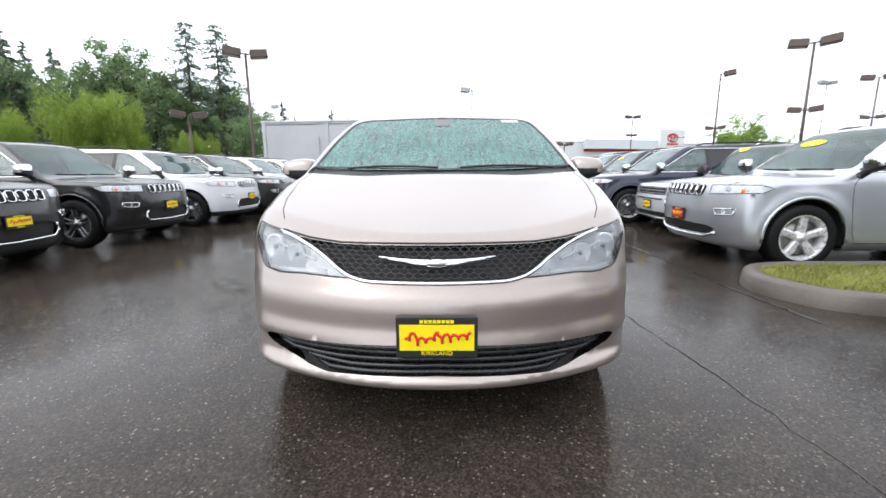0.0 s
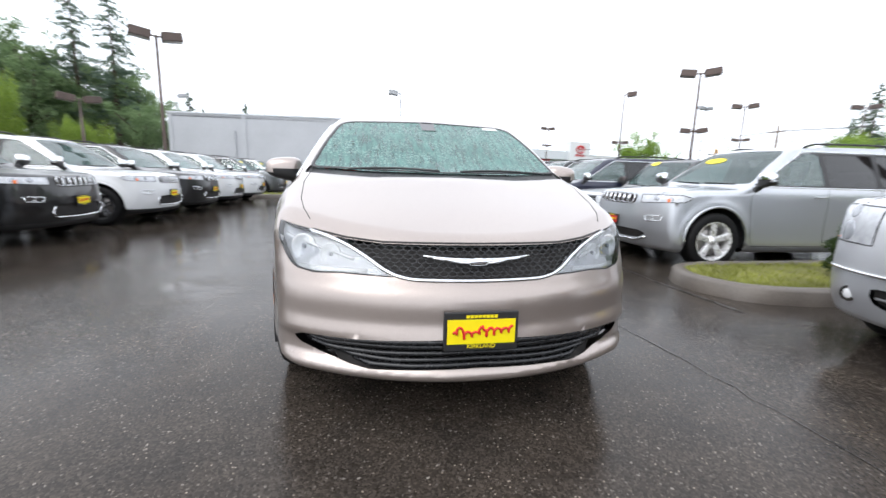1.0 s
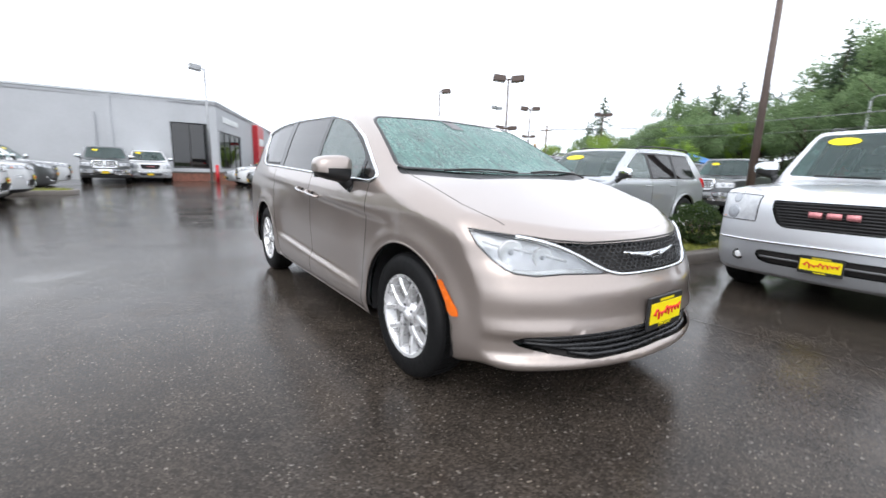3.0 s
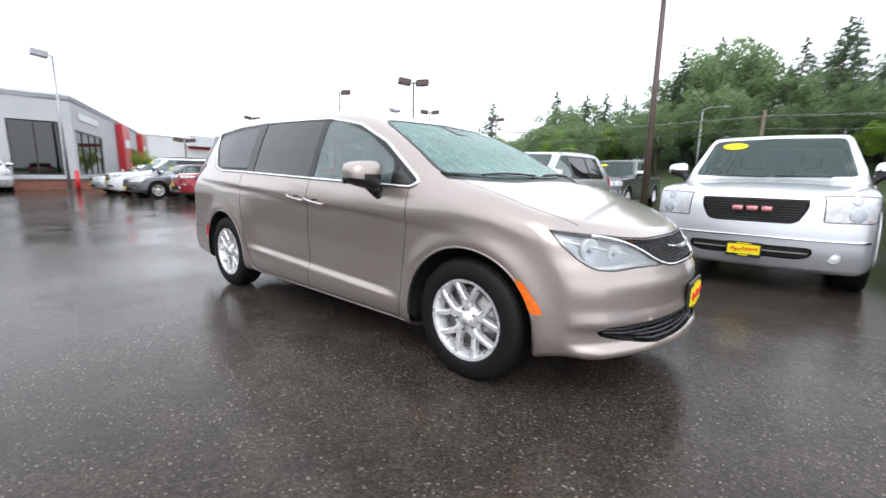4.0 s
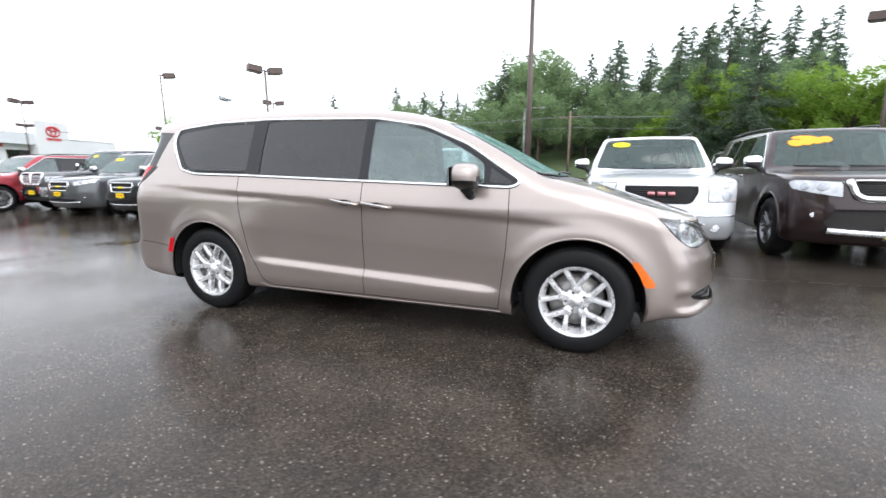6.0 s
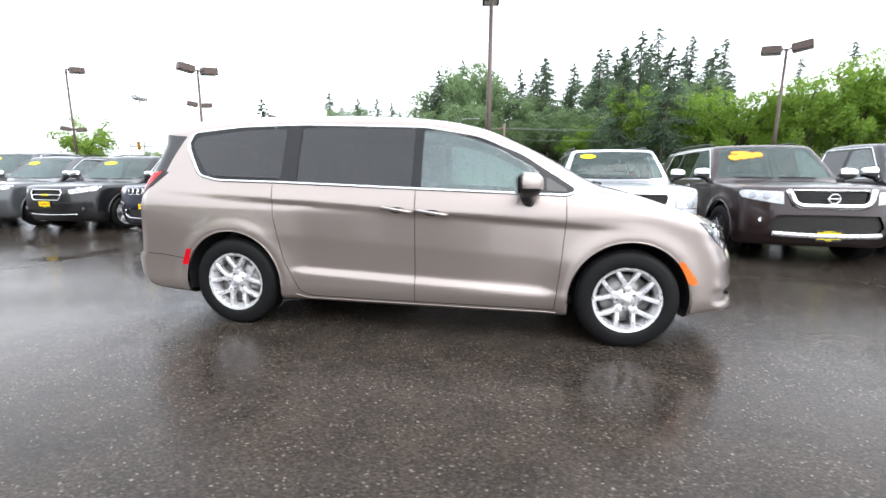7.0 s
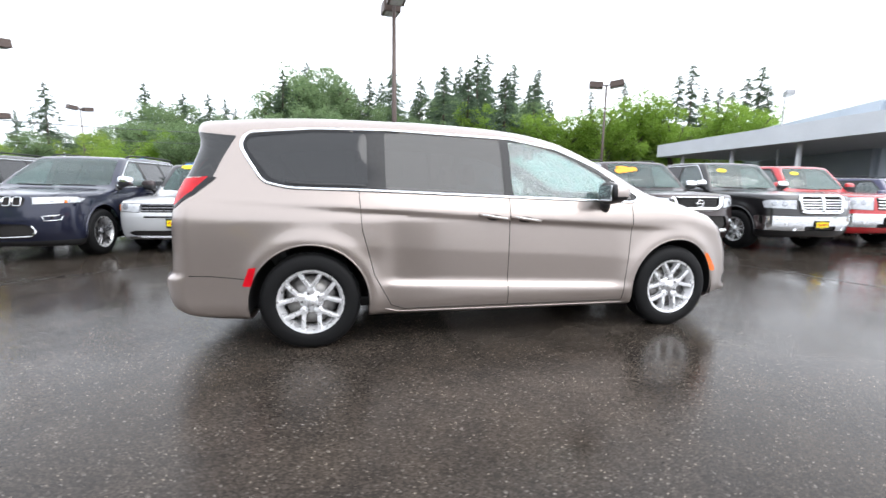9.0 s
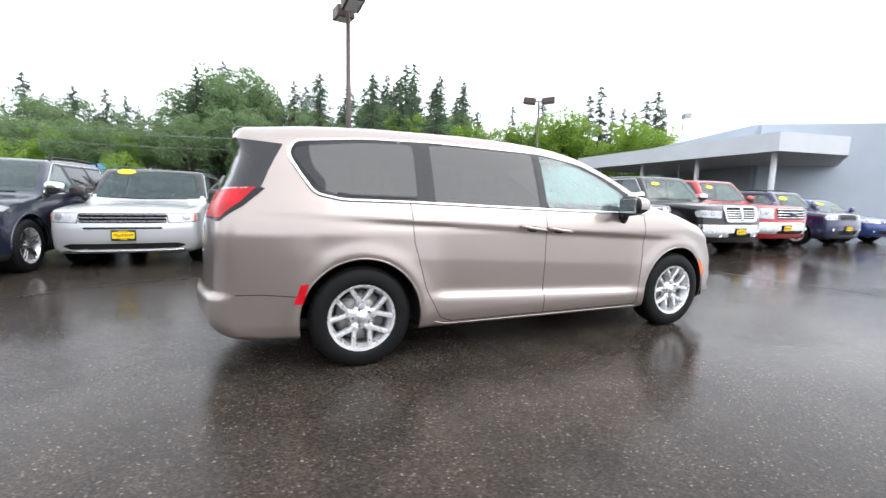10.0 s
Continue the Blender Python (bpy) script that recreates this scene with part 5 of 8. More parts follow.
    for nm, segs, rad, out, mat in style["bars"]:
        for seg in segs:
            v, f = front_tubes(sh, [seg], rad, out)
            child(nm, put_mesh(nm, v, f, mat), gr)
    v, f = sh.faces("intake", -0.03)
    child("intake", put_mesh("intake", v, f, SEAM), root, "black lower intake")
    for nm, segs, rad, out, mat in style.get("trims", []):
        v, f = front_tubes(sh, segs, rad, out)
        child(nm, put_mesh(nm, v, f, mat), root)
    for fx in style.get("fogs", []):
        for sg in (-1, 1):
            q = sh.on([(0, fx[0], fx[1])], 0)[0]
            bm = bmesh.new()
            rod(bm, (q[0] - 0.03, sg * q[1], q[2]), (q[0] + 0.006, sg * q[1], q[2]), fx[2] * 0.9, fx[2], 18)
            fg = part("fog_lamp", bm, CHROME, root, "round fog lamp")
            bm = bmesh.new()
            bmesh.ops.create_uvsphere(bm, u_segments=14, v_segments=8, radius=fx[2] * 0.8, matrix=Matrix.Translation((q[0] - 0.005, sg * q[1], q[2])) @ Matrix.Diagonal((0.4, 1, 1, 1)))
            part("fog_lens", bm, HOUSING, fg, "", True)
    for nm, mat, shp in style.get("badge", []):
        bm = bmesh.new()
        for y, z, w, t in shp:
            q = sh.on([(0, abs(y), z)], 0)[0]
            if w > 0:
                box(bm, q[0] + 0.012, q[0] + 0.03, y - w / 2, y + w / 2, z - t / 2, z + t / 2, 0.006)
            else:
                a = np.linspace(0, 2 * math.pi, 24, endpoint=False)
                vv, ff = tube_arrays(np.stack([np.full(24, q[0] + 0.03), y - w * np.cos(a), z + t * np.sin(a)], 1), 0.008, 6, True)
                vs = [bm.verts.new(v) for v in vv]
                for f in ff:
                    bm.faces.new([vs[i] for i in f])
        part(nm, bm, mat, root)
    # seams, window trim, handles
    for sg in (-1, 1):
        pieces = []
        low = sp["bottom"][2][1] + 0.1
        fr_ = sp["axles"][0] - sp["arch_r"]
        rr_ = sp["axles"][1] + sp["arch_r"] * (0.55 if sp["bed"] is None else -1)
        rear_door = xC is not None
        lines = [[(a_low + 0.02, z0), (fr_ - 0.02, belt - 0.15), (fr_ - 0.06, low + 0.12), (fr_ - 0.12, low), (rr_ + 0.35 if sp["bed"] is None else xC if rear_door else xB, low)], [(xB, z0), (xB, low)]]
        if rear_door:
            lines.append([(xC, z0), (xC, belt - 0.25), (rr_ + 0.35 if sp["bed"] is None else xC, low)])
        for ln in lines:
            pieces.append(sh.ribbon(sh.on(dense(xz(*ln), 0.06, False), SIDE, sg), 0.009, 0.0012))
        hx = sh.on(dense([(xb + 0.05, half - 0.14, 0), (nose - 0.5, half - 0.16, 0), (nose - 0.2, half - 0.24, 0)], 0.06, False), "top", sg)
        pieces.append(sh.ribbon(hx, 0.009, 0.0012))
        v, f = merge(pieces)
        child("panel_gap", put_mesh("panel_gap", v, f, SEAM), root)
        tr = sh.on(dense(rounded(xz((a_low + 0.03, z0 - 0.018), (a_top + 0.02, zt + 0.032), (back + lean - 0.01, zt + 0.032), (back - 0.045, z0 - 0.022)), 0.05), 0.06), SIDE, sg)
        v, f = sh.ribbon(tr, 0.02, 0.006, True)
        child("window_trim", put_mesh("window_trim", v, f, style.get("trim_mat", TRIM)), root)
        for hx in [xB + 0.13] + ([xC + 0.15] if rear_door else []):
            p = sh.on(xz(*[(hx - 0.1 + 0.2 * i / 8, belt - 0.12) for i in range(9)]), SIDE, sg)
            b_ = np.sin(np.linspace(0, math.pi, 9)) ** 0.4
            v, f = tube_arrays(p + np.array([0, sg, 0]) * (0.006 + 0.035 * b_)[:, None], 0.013, 6)
            child("door_handle", put_mesh("door_handle", v, f, style.get("handle_mat", paint)), root)
        for ax in sp["axles"]:
            a = np.linspace(-0.1, math.pi + 0.1, 28)
            r_ = sp["arch_r"] + 0.012
            p = sh.on(xz(*[(ax + r_ * math.cos(q), sp["wheel_r"] + r_ * math.sin(q)) for q in a]), SIDE, sg)
            v, f = sh.ribbon(p, style.get("lip", 0.03), 0.012)
            child("arch_lip", put_mesh("arch_lip", v, f, style.get("lip_mat", paint)), root)
        if rails:
            p = sh.on(dense([(xt - 0.15, half - 0.32, 0), (tail + 0.4, half - 0.32, 0)], 0.15, False), "top", sg)
            lift = np.minimum(1, 6 * np.sin(np.linspace(0.02, math.pi - 0.02, len(p)))) * 0.05
            v, f = tube_arrays(p + np.stack([0 * lift, 0 * lift, lift], 1), 0.016, 6)
            child("roof_rail", put_mesh("roof_rail", v, f, style.get("rail_mat", TRIM)), root)
    if sticker:
        mat, kind, off = sticker
        pieces = []
        for cy, cz, a, b in kind:
            t_ = np.linspace(0, 2 * math.pi, 24, endpoint=False)
            p = sh.on([(0, abs(cy + a * math.cos(q)), cz + b * math.sin(q)) for q in t_], 0)
            p[:, 1] = [cy + a * math.cos(q) for q in t_]
            p = p + sh.normal(p) * 0.006
            mid = p.mean(0)
            pieces.append((np.concatenate([p, mid[None]]), [(i, (i + 1) % 24, 24) for i in range(24)]))
        v, f = merge(pieces)
        child("window_sticker", put_mesh("window_sticker", v, f, mat, False), root, off)
    for y0, y1 in ((0.62, 0.06), (-0.04, -0.6)):
        zz = sp["hood_r"] + 0.055
        v, f = front_tubes(sh, [[(y0, zz), (y1, zz + 0.01)]], 0.008, 0.012)
        child("wiper", put_mesh("wiper", v, f, TRIM), root)
    if sp["bed"] is not None:
        bm = bmesh.new()
        box(bm, tail + 0.08, sp["bed"] - 0.06, -half + 0.14, half - 0.14, belt - 0.04, belt + 0.012, 0.01)
        part("bed_cover", bm, TRIM, root, "black bed cover")
    v, f = cabin_liner(sh, back - 0.3, xb, belt - 0.3)
    child("cabin_liner", put_mesh("cabin_liner", v, f, CLOTH), root)
    for v, f in arch_liner(sp):
        child("arch_liner", put_mesh("arch_liner", v, f, TRIM), root)
    floor_pan(root, sp, sp["bottom"][2][1] + 0.06)
    if inside:
        rows = (xt - 0.55, xt - 1.45) if xC is not None else (xt - 0.55,)
        interior(root, sp, rows, xb - 0.45, 0.38, belt - 0.62)
    mirror_part(root, a_low + 0.02, half + 0.11, belt + 0.10, 1.0, mirrors, 0.25, 0.19)
    if card:
        q = sh.on([(0, 0.0, card)], 0)[0]
        plate(root, Matrix.Translation((q[0] + 0.02, style.get("card_y", 0), card)), 0.30, 0.15, red_card)
    add_wheels(root, sp, wheel, half - 0.115)
    return root


def place(root, fx, fy, yaw, sp, z=0.0):
    a = radians(yaw)
    return pose(fx - sp["nose_x"] * math.cos(a), fy - sp["nose_x"] * math.sin(a), z, 0, 0, yaw)


def repaint(root, old, fresh):
    """Gives a copied car its own colour, on the objects alone."""
    for o in root.children_recursive:
        for s in (o.material_slots if o.type == "MESH" else []):
            if s.material == old:
                s.link = "OBJECT"
                s.material = fresh


def slots(n, span, z0, z1):
    """Upright oval slot frames of a grille."""
    out = []
    for i in range(n):
        y = -span + 2 * span * i / (n - 1)
        w = span / (n - 1) * 0.78
        out.append([(y - w, z0 + 0.02), (y - w, z1 - 0.02), (y - w * 0.6, z1), (y + w * 0.6, z1), (y + w, z1 - 0.02), (y + w, z0 + 0.02), (y + w * 0.6, z0), (y - w * 0.6, z0), (y - w, z0 + 0.02)])
    return out


W_GC = wheel_meshes(0.385, 0.255, 0.265, 5, "pair", DARK_ALLOY)
W_GC5 = wheel_meshes(0.385, 0.262, 0.265, 5, "", ALLOY)
W_BIG = wheel_meshes(0.41, 0.255, 0.275, 6, "pair", ALLOY)
W_DARK = wheel_meshes(0.41, 0.255, 0.275, 6, "pair", DARK_ALLOY)
W_SMALL = wheel_meshes(0.345, 0.225, 0.225, 5, "pair", ALLOY)

GC = car_spec(4.82, 1.94, 1.74, 2.915, 0.93, 0.385, 1.02, 1.11, 1.13, 1.02, 0.12, rake=0.45, tumble=0.24, square=0.35)
GC_STYLE = dict(
    grille=[(0, 1.0), (0.40, 0.99), (0.46, 0.96), (0.44, 0.865), (0.38, 0.845), (0, 0.84)],
    lamp=[(2.26, 0.50, 0.985), (1.95, 0.93, 0.99), (1.85, 0.98, 0.955), (1.95, 0.96, 0.90), (2.26, 0.50, 0.875)],
    intake=[(0, 0.60), (0.45, 0.585), (0.56, 0.52), (0.50, 0.40), (0, 0.385)], says="seven slots in bright frames",
    bars=[("slot_frame", slots(7, 0.37, 0.857, 0.982), 0.009, 0.012, CHROME)],
    trims=[("intake_trim", [[(-0.52, 0.56), (-0.56, 0.47), (-0.50, 0.40), (0, 0.385), (0.50, 0.40), (0.56, 0.47), (0.52, 0.56)]], 0.014, 0.008, CHROME),
           ("fog_trim", [[(0.64, 0.70), (0.84, 0.71), (0.82, 0.64), (0.66, 0.63), (0.64, 0.70)]], 0.009, 0.004, CHROME),
           ("fog_trim", [[(-0.64, 0.70), (-0.84, 0.71), (-0.82, 0.64), (-0.66, 0.63), (-0.64, 0.70)]], 0.009, 0.004, CHROME)],
    fogs=[(0.73, 0.67, 0.028)], trim_mat=CHROME, turn=True, lip=0.035)
gc = build_car("suv", GC, BLACK_PAINT, GC_STYLE, 0.045, (-0.22, -1.10, -1.88), W_GC, 0.33, None, CHROME, True, True, None, 0.63)
tagged(gc, "black wet sport utility vehicle with a bright slotted grille", "car", "parked row by the willows")
gc.matrix_basis = place(gc, -4.88, 7.85, -1, GC)


def another_gc(paint, fx, fy, yaw, label, group, wheels=None):
    o = copy_thing(gc, place(gc, fx, fy, yaw, GC))
    repaint(o, BLACK_PAINT, paint)
    if wheels:
        for c in o.children_recursive:
            if c.data == W_GC[1]:
                c.data = wheels[1]
    return tagged(o, label, "car", group)


ROW = "parked row by the willows"
another_gc(BLACK_PAINT, -4.95, 5.15, -1, "black wet sport utility vehicle with a yellow dealer card", ROW)
another_gc(WHITE_PAINT, -4.62, 10.5, -1, "white wet sport utility vehicle with dark wheels", ROW)
another_gc(BLACK_PAINT, -4.55, 12.95, -1, "black wet sport utility vehicle with a bright slotted grille", ROW)
another_gc(WHITE_PAINT, -4.5, 15.4, -1, "white wet sport utility vehicle in a parked row", ROW)
another_gc(WHITE_PAINT, -4.35, 17.9, -1, "white wet sport utility vehicle in a parked row", ROW)
EAST = "parked row facing the minivan"
SILVER_STYLE = dict(GC_STYLE, intake=[(0, 0.50), (0.55, 0.49), (0.66, 0.45), (0.56, 0.38), (0, 0.37)],
    trims=[("chin_trim", [[(-0.66, 0.40), (-0.5, 0.345), (0, 0.335), (0.5, 0.345), (0.66, 0.40)]], 0.020, 0.008, CHROME)] + GC_STYLE["trims"][1:])
silver = build_car("suv", GC, SILVER_PAINT, SILVER_STYLE, 0.045, (-0.22, -1.10, -1.88), W_GC5, 0.0, None, CHROME, True, True, (YELLOW, [(-0.35, 1.52, 0.22, 0.045)], "yellow sticker on the glass"), 0.59, True)
silver.matrix_basis = place(silver, 3.30, 6.05, 177, GC)
tagged(silver, "silver sport utility vehicle with five-spoke wheels and a red card", "car", EAST)
another_gc(NAVY_PAINT, 3.35, 10.7, 176, "dark navy sport utility vehicle with bright mirrors", EAST, W_GC5)

YUKON = car_spec(5.13, 2.0, 1.835, 2.946, 0.98, 0.40, 1.08, 1.19, 1.22, 0.90, 0.40, rake=0.18, tumble=0.22, square=0.62, low=0.24)
YUKON_LOWER = car_paint("lower_silver_paint", (0.58, 0.60, 0.63), 0.6, 0.08)
PALE_RED = worn("pale_red_badge", (0.62, 0.24, 0.25), 0.3, 0.3, 20, 0.1)
YUKON_STYLE = dict(
    grille=[(0, 1.005), (0.47, 1.005), (0.455, 0.90), (0.40, 0.79), (0.34, 0.755), (0, 0.755)],
    lamp=[(2.35, 0.57, 1.04), (2.2, 0.86, 1.05), (1.95, 0.985, 1.03), (1.95, 0.99, 0.83), (2.2, 0.93, 0.79), (2.36, 0.56, 0.79)],
    intake=[(0, 0.525), (0.50, 0.525), (0.56, 0.50), (0.50, 0.41), (0.40, 0.395), (0, 0.395)], says="black grille of level bars",
    bars=[("grille_bar", [[(-0.46 + 0.012 * i, 0.985 - 0.027 * i), (0.46 - 0.012 * i, 0.985 - 0.027 * i)] for i in range(9)], 0.0085, -0.006, TRIM),
          ("badge_block", [[(-0.17, 0.895), (-0.08, 0.895)], [(-0.045, 0.895), (0.05, 0.895)], [(0.085, 0.895), (0.17, 0.895)]], 0.030, 0.008, PALE_RED)],
    trims=[("bumper_line", [[(-0.95, 0.60), (0, 0.61), (0.95, 0.60)]], 0.012, 0.004, CHROME), ("intake_bar", [[(-0.5, 0.46), (0.5, 0.46)]], 0.010, -0.01, GREY_TRIM)],
    fogs=[(0.70, 0.44, 0.055)], bumper=(0.30, 0.60), bumper_mat=YUKON_LOWER, turn=True, card_y=-0.02, lip=0.03, bowls=((-0.03, -0.055, 0.075), (-0.04, 0.085, 0.05)))
SILVER_LIGHT = car_paint("pale_silver_paint", (0.70, 0.72, 0.75), 0.6, 0.08)
yukon = build_car("suv", YUKON, SILVER_LIGHT, YUKON_STYLE, 0.045, (-0.15, -1.12, -1.95), W_BIG, 0.0, None, CHROME, True, True, (YELLOW, [(-0.46, 1.655, 0.15, 0.045)], "yellow oval sticker on the glass"), 0.455)
yukon.matrix_basis = place(yukon, 2.68, 1.75, 177.5, YUKON)
tagged(yukon, "pale silver full-size sport utility vehicle with black barred grille", "car", EAST)

ARMADA = car_spec(5.30, 2.03, 1.90, 3.075, 0.98, 0.41, 1.14, 1.22, 1.24, 1.02, 0.32, rake=0.3, tumble=0.2, square=0.55, low=0.27)
ARMADA_STYLE = dict(
    grille=[(0, 1.08), (0.46, 1.08), (0.40, 0.90), (0.34, 0.875), (0, 0.87)],
    lamp=[(2.42, 0.56, 1.075), (2.2, 0.93, 1.095), (2.05, 1.0, 1.075), (2.15, 0.98, 0.98), (2.3, 0.80, 0.93), (2.42, 0.53, 0.885)],
    intake=[(0, 0.75), (0.62, 0.74), (0.72, 0.58), (0.62, 0.47), (0, 0.46)], says="dark mesh grille in a bright frame",
    bars=[("grille_frame", [[(-0.52, 1.09), (-0.44, 0.90), (-0.36, 0.868), (0.36, 0.868), (0.44, 0.90), (0.52, 1.09)]], 0.046, 0.0, CHROME), ("grille_top", [[(-0.46, 1.09), (0.46, 1.09)]], 0.012, 0.0, CHROME),
          ("grille_bar", [[(-0.40, 0.91 + 0.03 * i), (0.40, 0.91 + 0.03 * i)] for i in range(6)], 0.006, -0.01, TRIM)],
    trims=[("skid_trim", [[(-0.66, 0.47), (-0.2, 0.455), (0.2, 0.455), (0.66, 0.47)]], 0.04, 0.01, ALLOY)],
    badge=[("badge", CHROME, [(0, 0.975, -0.065, 0.065), (0, 0.975, 0.17, 0.02)])], fogs=[(0.80, 0.66, 0.03)], lip=0.03, handle_mat=CHROME, trim_mat=CHROME)
armada = build_car("suv", ARMADA, BROWN_PAINT, ARMADA_STYLE, 0.045, (-0.15, -1.12, -1.95), W_DARK, 0.0, None, CHROME, True, True, (ORANGE, [(-0.52, 1.63, 0.10, 0.055), (-0.38, 1.65, 0.09, 0.06), (-0.25, 1.665, 0.09, 0.055), (-0.13, 1.68, 0.08, 0.05), (-0.40, 1.715, 0.16, 0.03)], "orange price sticker on the glass"), 0.46)
armada.matrix_basis = place(armada, 2.48, -0.79, 176, ARMADA)
tagged(armada, "dark brown full-size sport utility vehicle with bright-framed grille", "car", EAST)

PALE_PAINT = car_paint("pearl_paint", (0.60, 0.61, 0.62), 0.3, 0.05)
FLEX = car_spec(5.12, 1.95, 1.66, 2.995, 0.95, 0.375, 0.91, 1.02, 1.07, 0.95, 0.30, rake=0.12, tumble=0.13, square=0.85)
FLEX_STYLE = dict(
    grille=[(0, 0.865), (0.56, 0.865), (0.56, 0.715), (0, 0.715)],
    lamp=[(2.4, 0.59, 0.865), (2.2, 0.93, 0.865), (2.0, 0.99, 0.86), (2.0, 0.99, 0.74), (2.4, 0.59, 0.715)],
    intake=[(0, 0.40), (0.70, 0.40), (0.80, 0.36), (0.70, 0.31), (0, 0.31)], says="full-width grille of three level bars",
    bars=[("grille_bar", [[(-0.56, z), (0.56, z)]], 0.017, 0.0, DARK_ALLOY) for z in (0.74, 0.79, 0.84)],
    trims=[("bumper_line", [[(-0.5, 0.64), (0.5, 0.64)]], 0.016, 0.002, TRIM), ("chin_trim", [[(-0.78, 0.285), (0, 0.28), (0.78, 0.285)]], 0.014, 0.01, CHROME)], turn=True, lip=0.02, trim_mat=CHROME, bowls=((-0.03, 0.0, 0.06),))
flex = build_car("suv", FLEX, PALE_PAINT, FLEX_STYLE, 0.045, (-0.2, -1.15, -2.05), W_GC5, 0.0, BLACK_PAINT, BROWN_PAINT, True, True, (YELLOW, [(-0.45, 1.56, 0.15, 0.045)], "yellow oval sticker on the glass"), 0.53)
flex.matrix_basis = place(flex, 4.05, 8.5, 178, FLEX)
tagged(flex, "boxy white station wagon with a black roof", "car", EAST)

TRUCK = car_spec(5.85, 2.02, 1.93, 3.57, 0.97, 0.41, 1.16, 1.24, 1.27, 0.98, 0.40, rake=0.05, tumble=0.17, square=0.65, low=0.30, bed=-1.05)
RAM_STYLE = dict(
    grille=[(0, 1.14), (0.46, 1.13), (0.50, 1.08), (0.46, 0.84), (0.40, 0.81), (0, 0.80)],
    lamp=[(2.68, 0.55, 1.06), (2.45, 0.94, 1.06), (2.35, 1.0, 1.02), (2.4, 0.98, 0.90), (2.68, 0.54, 0.88)],
    intake=[(0, 0.55), (0.36, 0.55), (0.36, 0.46), (0, 0.46)], says="chrome grille of stacked bars",
    bars=[("grille_bar", [[(-0.45, z), (0.45, z)]], 0.016, 0.004, CHROME) for z in (0.86, 0.91, 0.96, 1.01, 1.06)] + [("grille_frame", [[(-0.46, 0.84), (-0.50, 1.08), (-0.44, 1.14), (0.44, 1.14), (0.50, 1.08), (0.46, 0.84), (0.40, 0.81), (-0.40, 0.81), (-0.46, 0.84)], [(0, 0.82), (0, 1.14)]], 0.035, 0.004, CHROME)],
    fogs=[(0.70, 0.60, 0.045)], bumper=(0.46, 0.74), bumper_mat=CHROME, lip=0.03, trim_mat=CHROME)
ram = build_car("pickup_truck", TRUCK, BLACK_PAINT, RAM_STYLE, 0.05, (-0.15, -0.92, None), W_BIG, 0.0, None, CHROME, False, True, (YELLOW, [(-0.40, 1.70, 0.13, 0.045)], "yellow oval sticker on the glass"), 0.58)
ram.matrix_basis = place(ram, 2.22, -3.45, 176, TRUCK)
tagged(ram, "black pickup truck with a chrome grille and bumper", "car", EAST)
FORD_STYLE = dict(
    grille=[(0, 1.12), (0.56, 1.12), (0.52, 0.84), (0, 0.84)],
    lamp=[(2.68, 0.62, 1.12), (2.45, 0.97, 1.12), (2.35, 1.02, 1.08), (2.4, 1.0, 0.86), (2.68, 0.60, 0.84)],
    intake=[(0, 0.54), (0.5, 0.54), (0.5, 0.46), (0, 0.46)], says="chrome grille of level bars",
    bars=[("grille_bar", [[(-0.52, z), (0.52, z)]], 0.02, 0.004, CHROME) for z in (0.88, 0.95, 1.02, 1.09)] + [("badge", [[(-0.09, 0.98), (0.09, 0.98)]], 0.045, 0.012, BLUE_PAINT)],
    fogs=[(0.74, 0.58, 0.045)], bumper=(0.46, 0.76), bumper_mat=CHROME, lip=0.03, card_y=-0.18)
ford = build_car("pickup_truck", TRUCK, RED_PAINT, FORD_STYLE, 0.055, (-0.15, -0.92, None), W_BIG, 0.0, None, RED_PAINT, False, True, (YELLOW, [(-0.40, 1.70, 0.13, 0.045)], "yellow oval sticker on the glass"), 0.60)
ford.matrix_basis = place(ford, 2.6, -6.2, 176, TRUCK)
tagged(ford, "bright red pickup truck with a chrome bumper", "car", EAST)

PATRIOT = car_spec(4.41, 1.76, 1.66, 2.635, 0.86, 0.345, 0.98, 1.06, 1.10, 0.80, 0.28, rake=0.15, tumble=0.14, square=0.8)
PATRIOT_STYLE = dict(
    grille=[(0, 0.96), (0.36, 0.96), (0.36, 0.80), (0, 0.80)], lamp=[(2.1, 0.46, 0.95), (1.95, 0.74, 0.95), (1.9, 0.78, 0.88), (1.95, 0.74, 0.80), (2.1, 0.46, 0.80)],
    intake=[(0, 0.50), (0.45, 0.50), (0.40, 0.38), (0, 0.38)], says="seven dark slots", bars=[("slot_frame", slots(7, 0.32, 0.815, 0.945), 0.006, 0.006, GREY_TRIM)],
    fogs=[(0.62, 0.52, 0.045)], lip=0.03, lip_mat=TRIM)
patriot = build_car("suv", PATRIOT, PURPLE_PAINT, PATRIOT_STYLE, 0.055, (-0.18, -1.0, -1.72), W_SMALL, 0.3, None, PURPLE_PAINT, True, True, (YELLOW, [(-0.35, 1.42, 0.18, 0.06)], "yellow sticker on the glass"), 0.55)
patriot.matrix_basis = place(patriot, 2.7, -9.3, 176, PATRIOT)
tagged(patriot, "violet-blue compact sport utility vehicle with dark slots", "car", EAST)

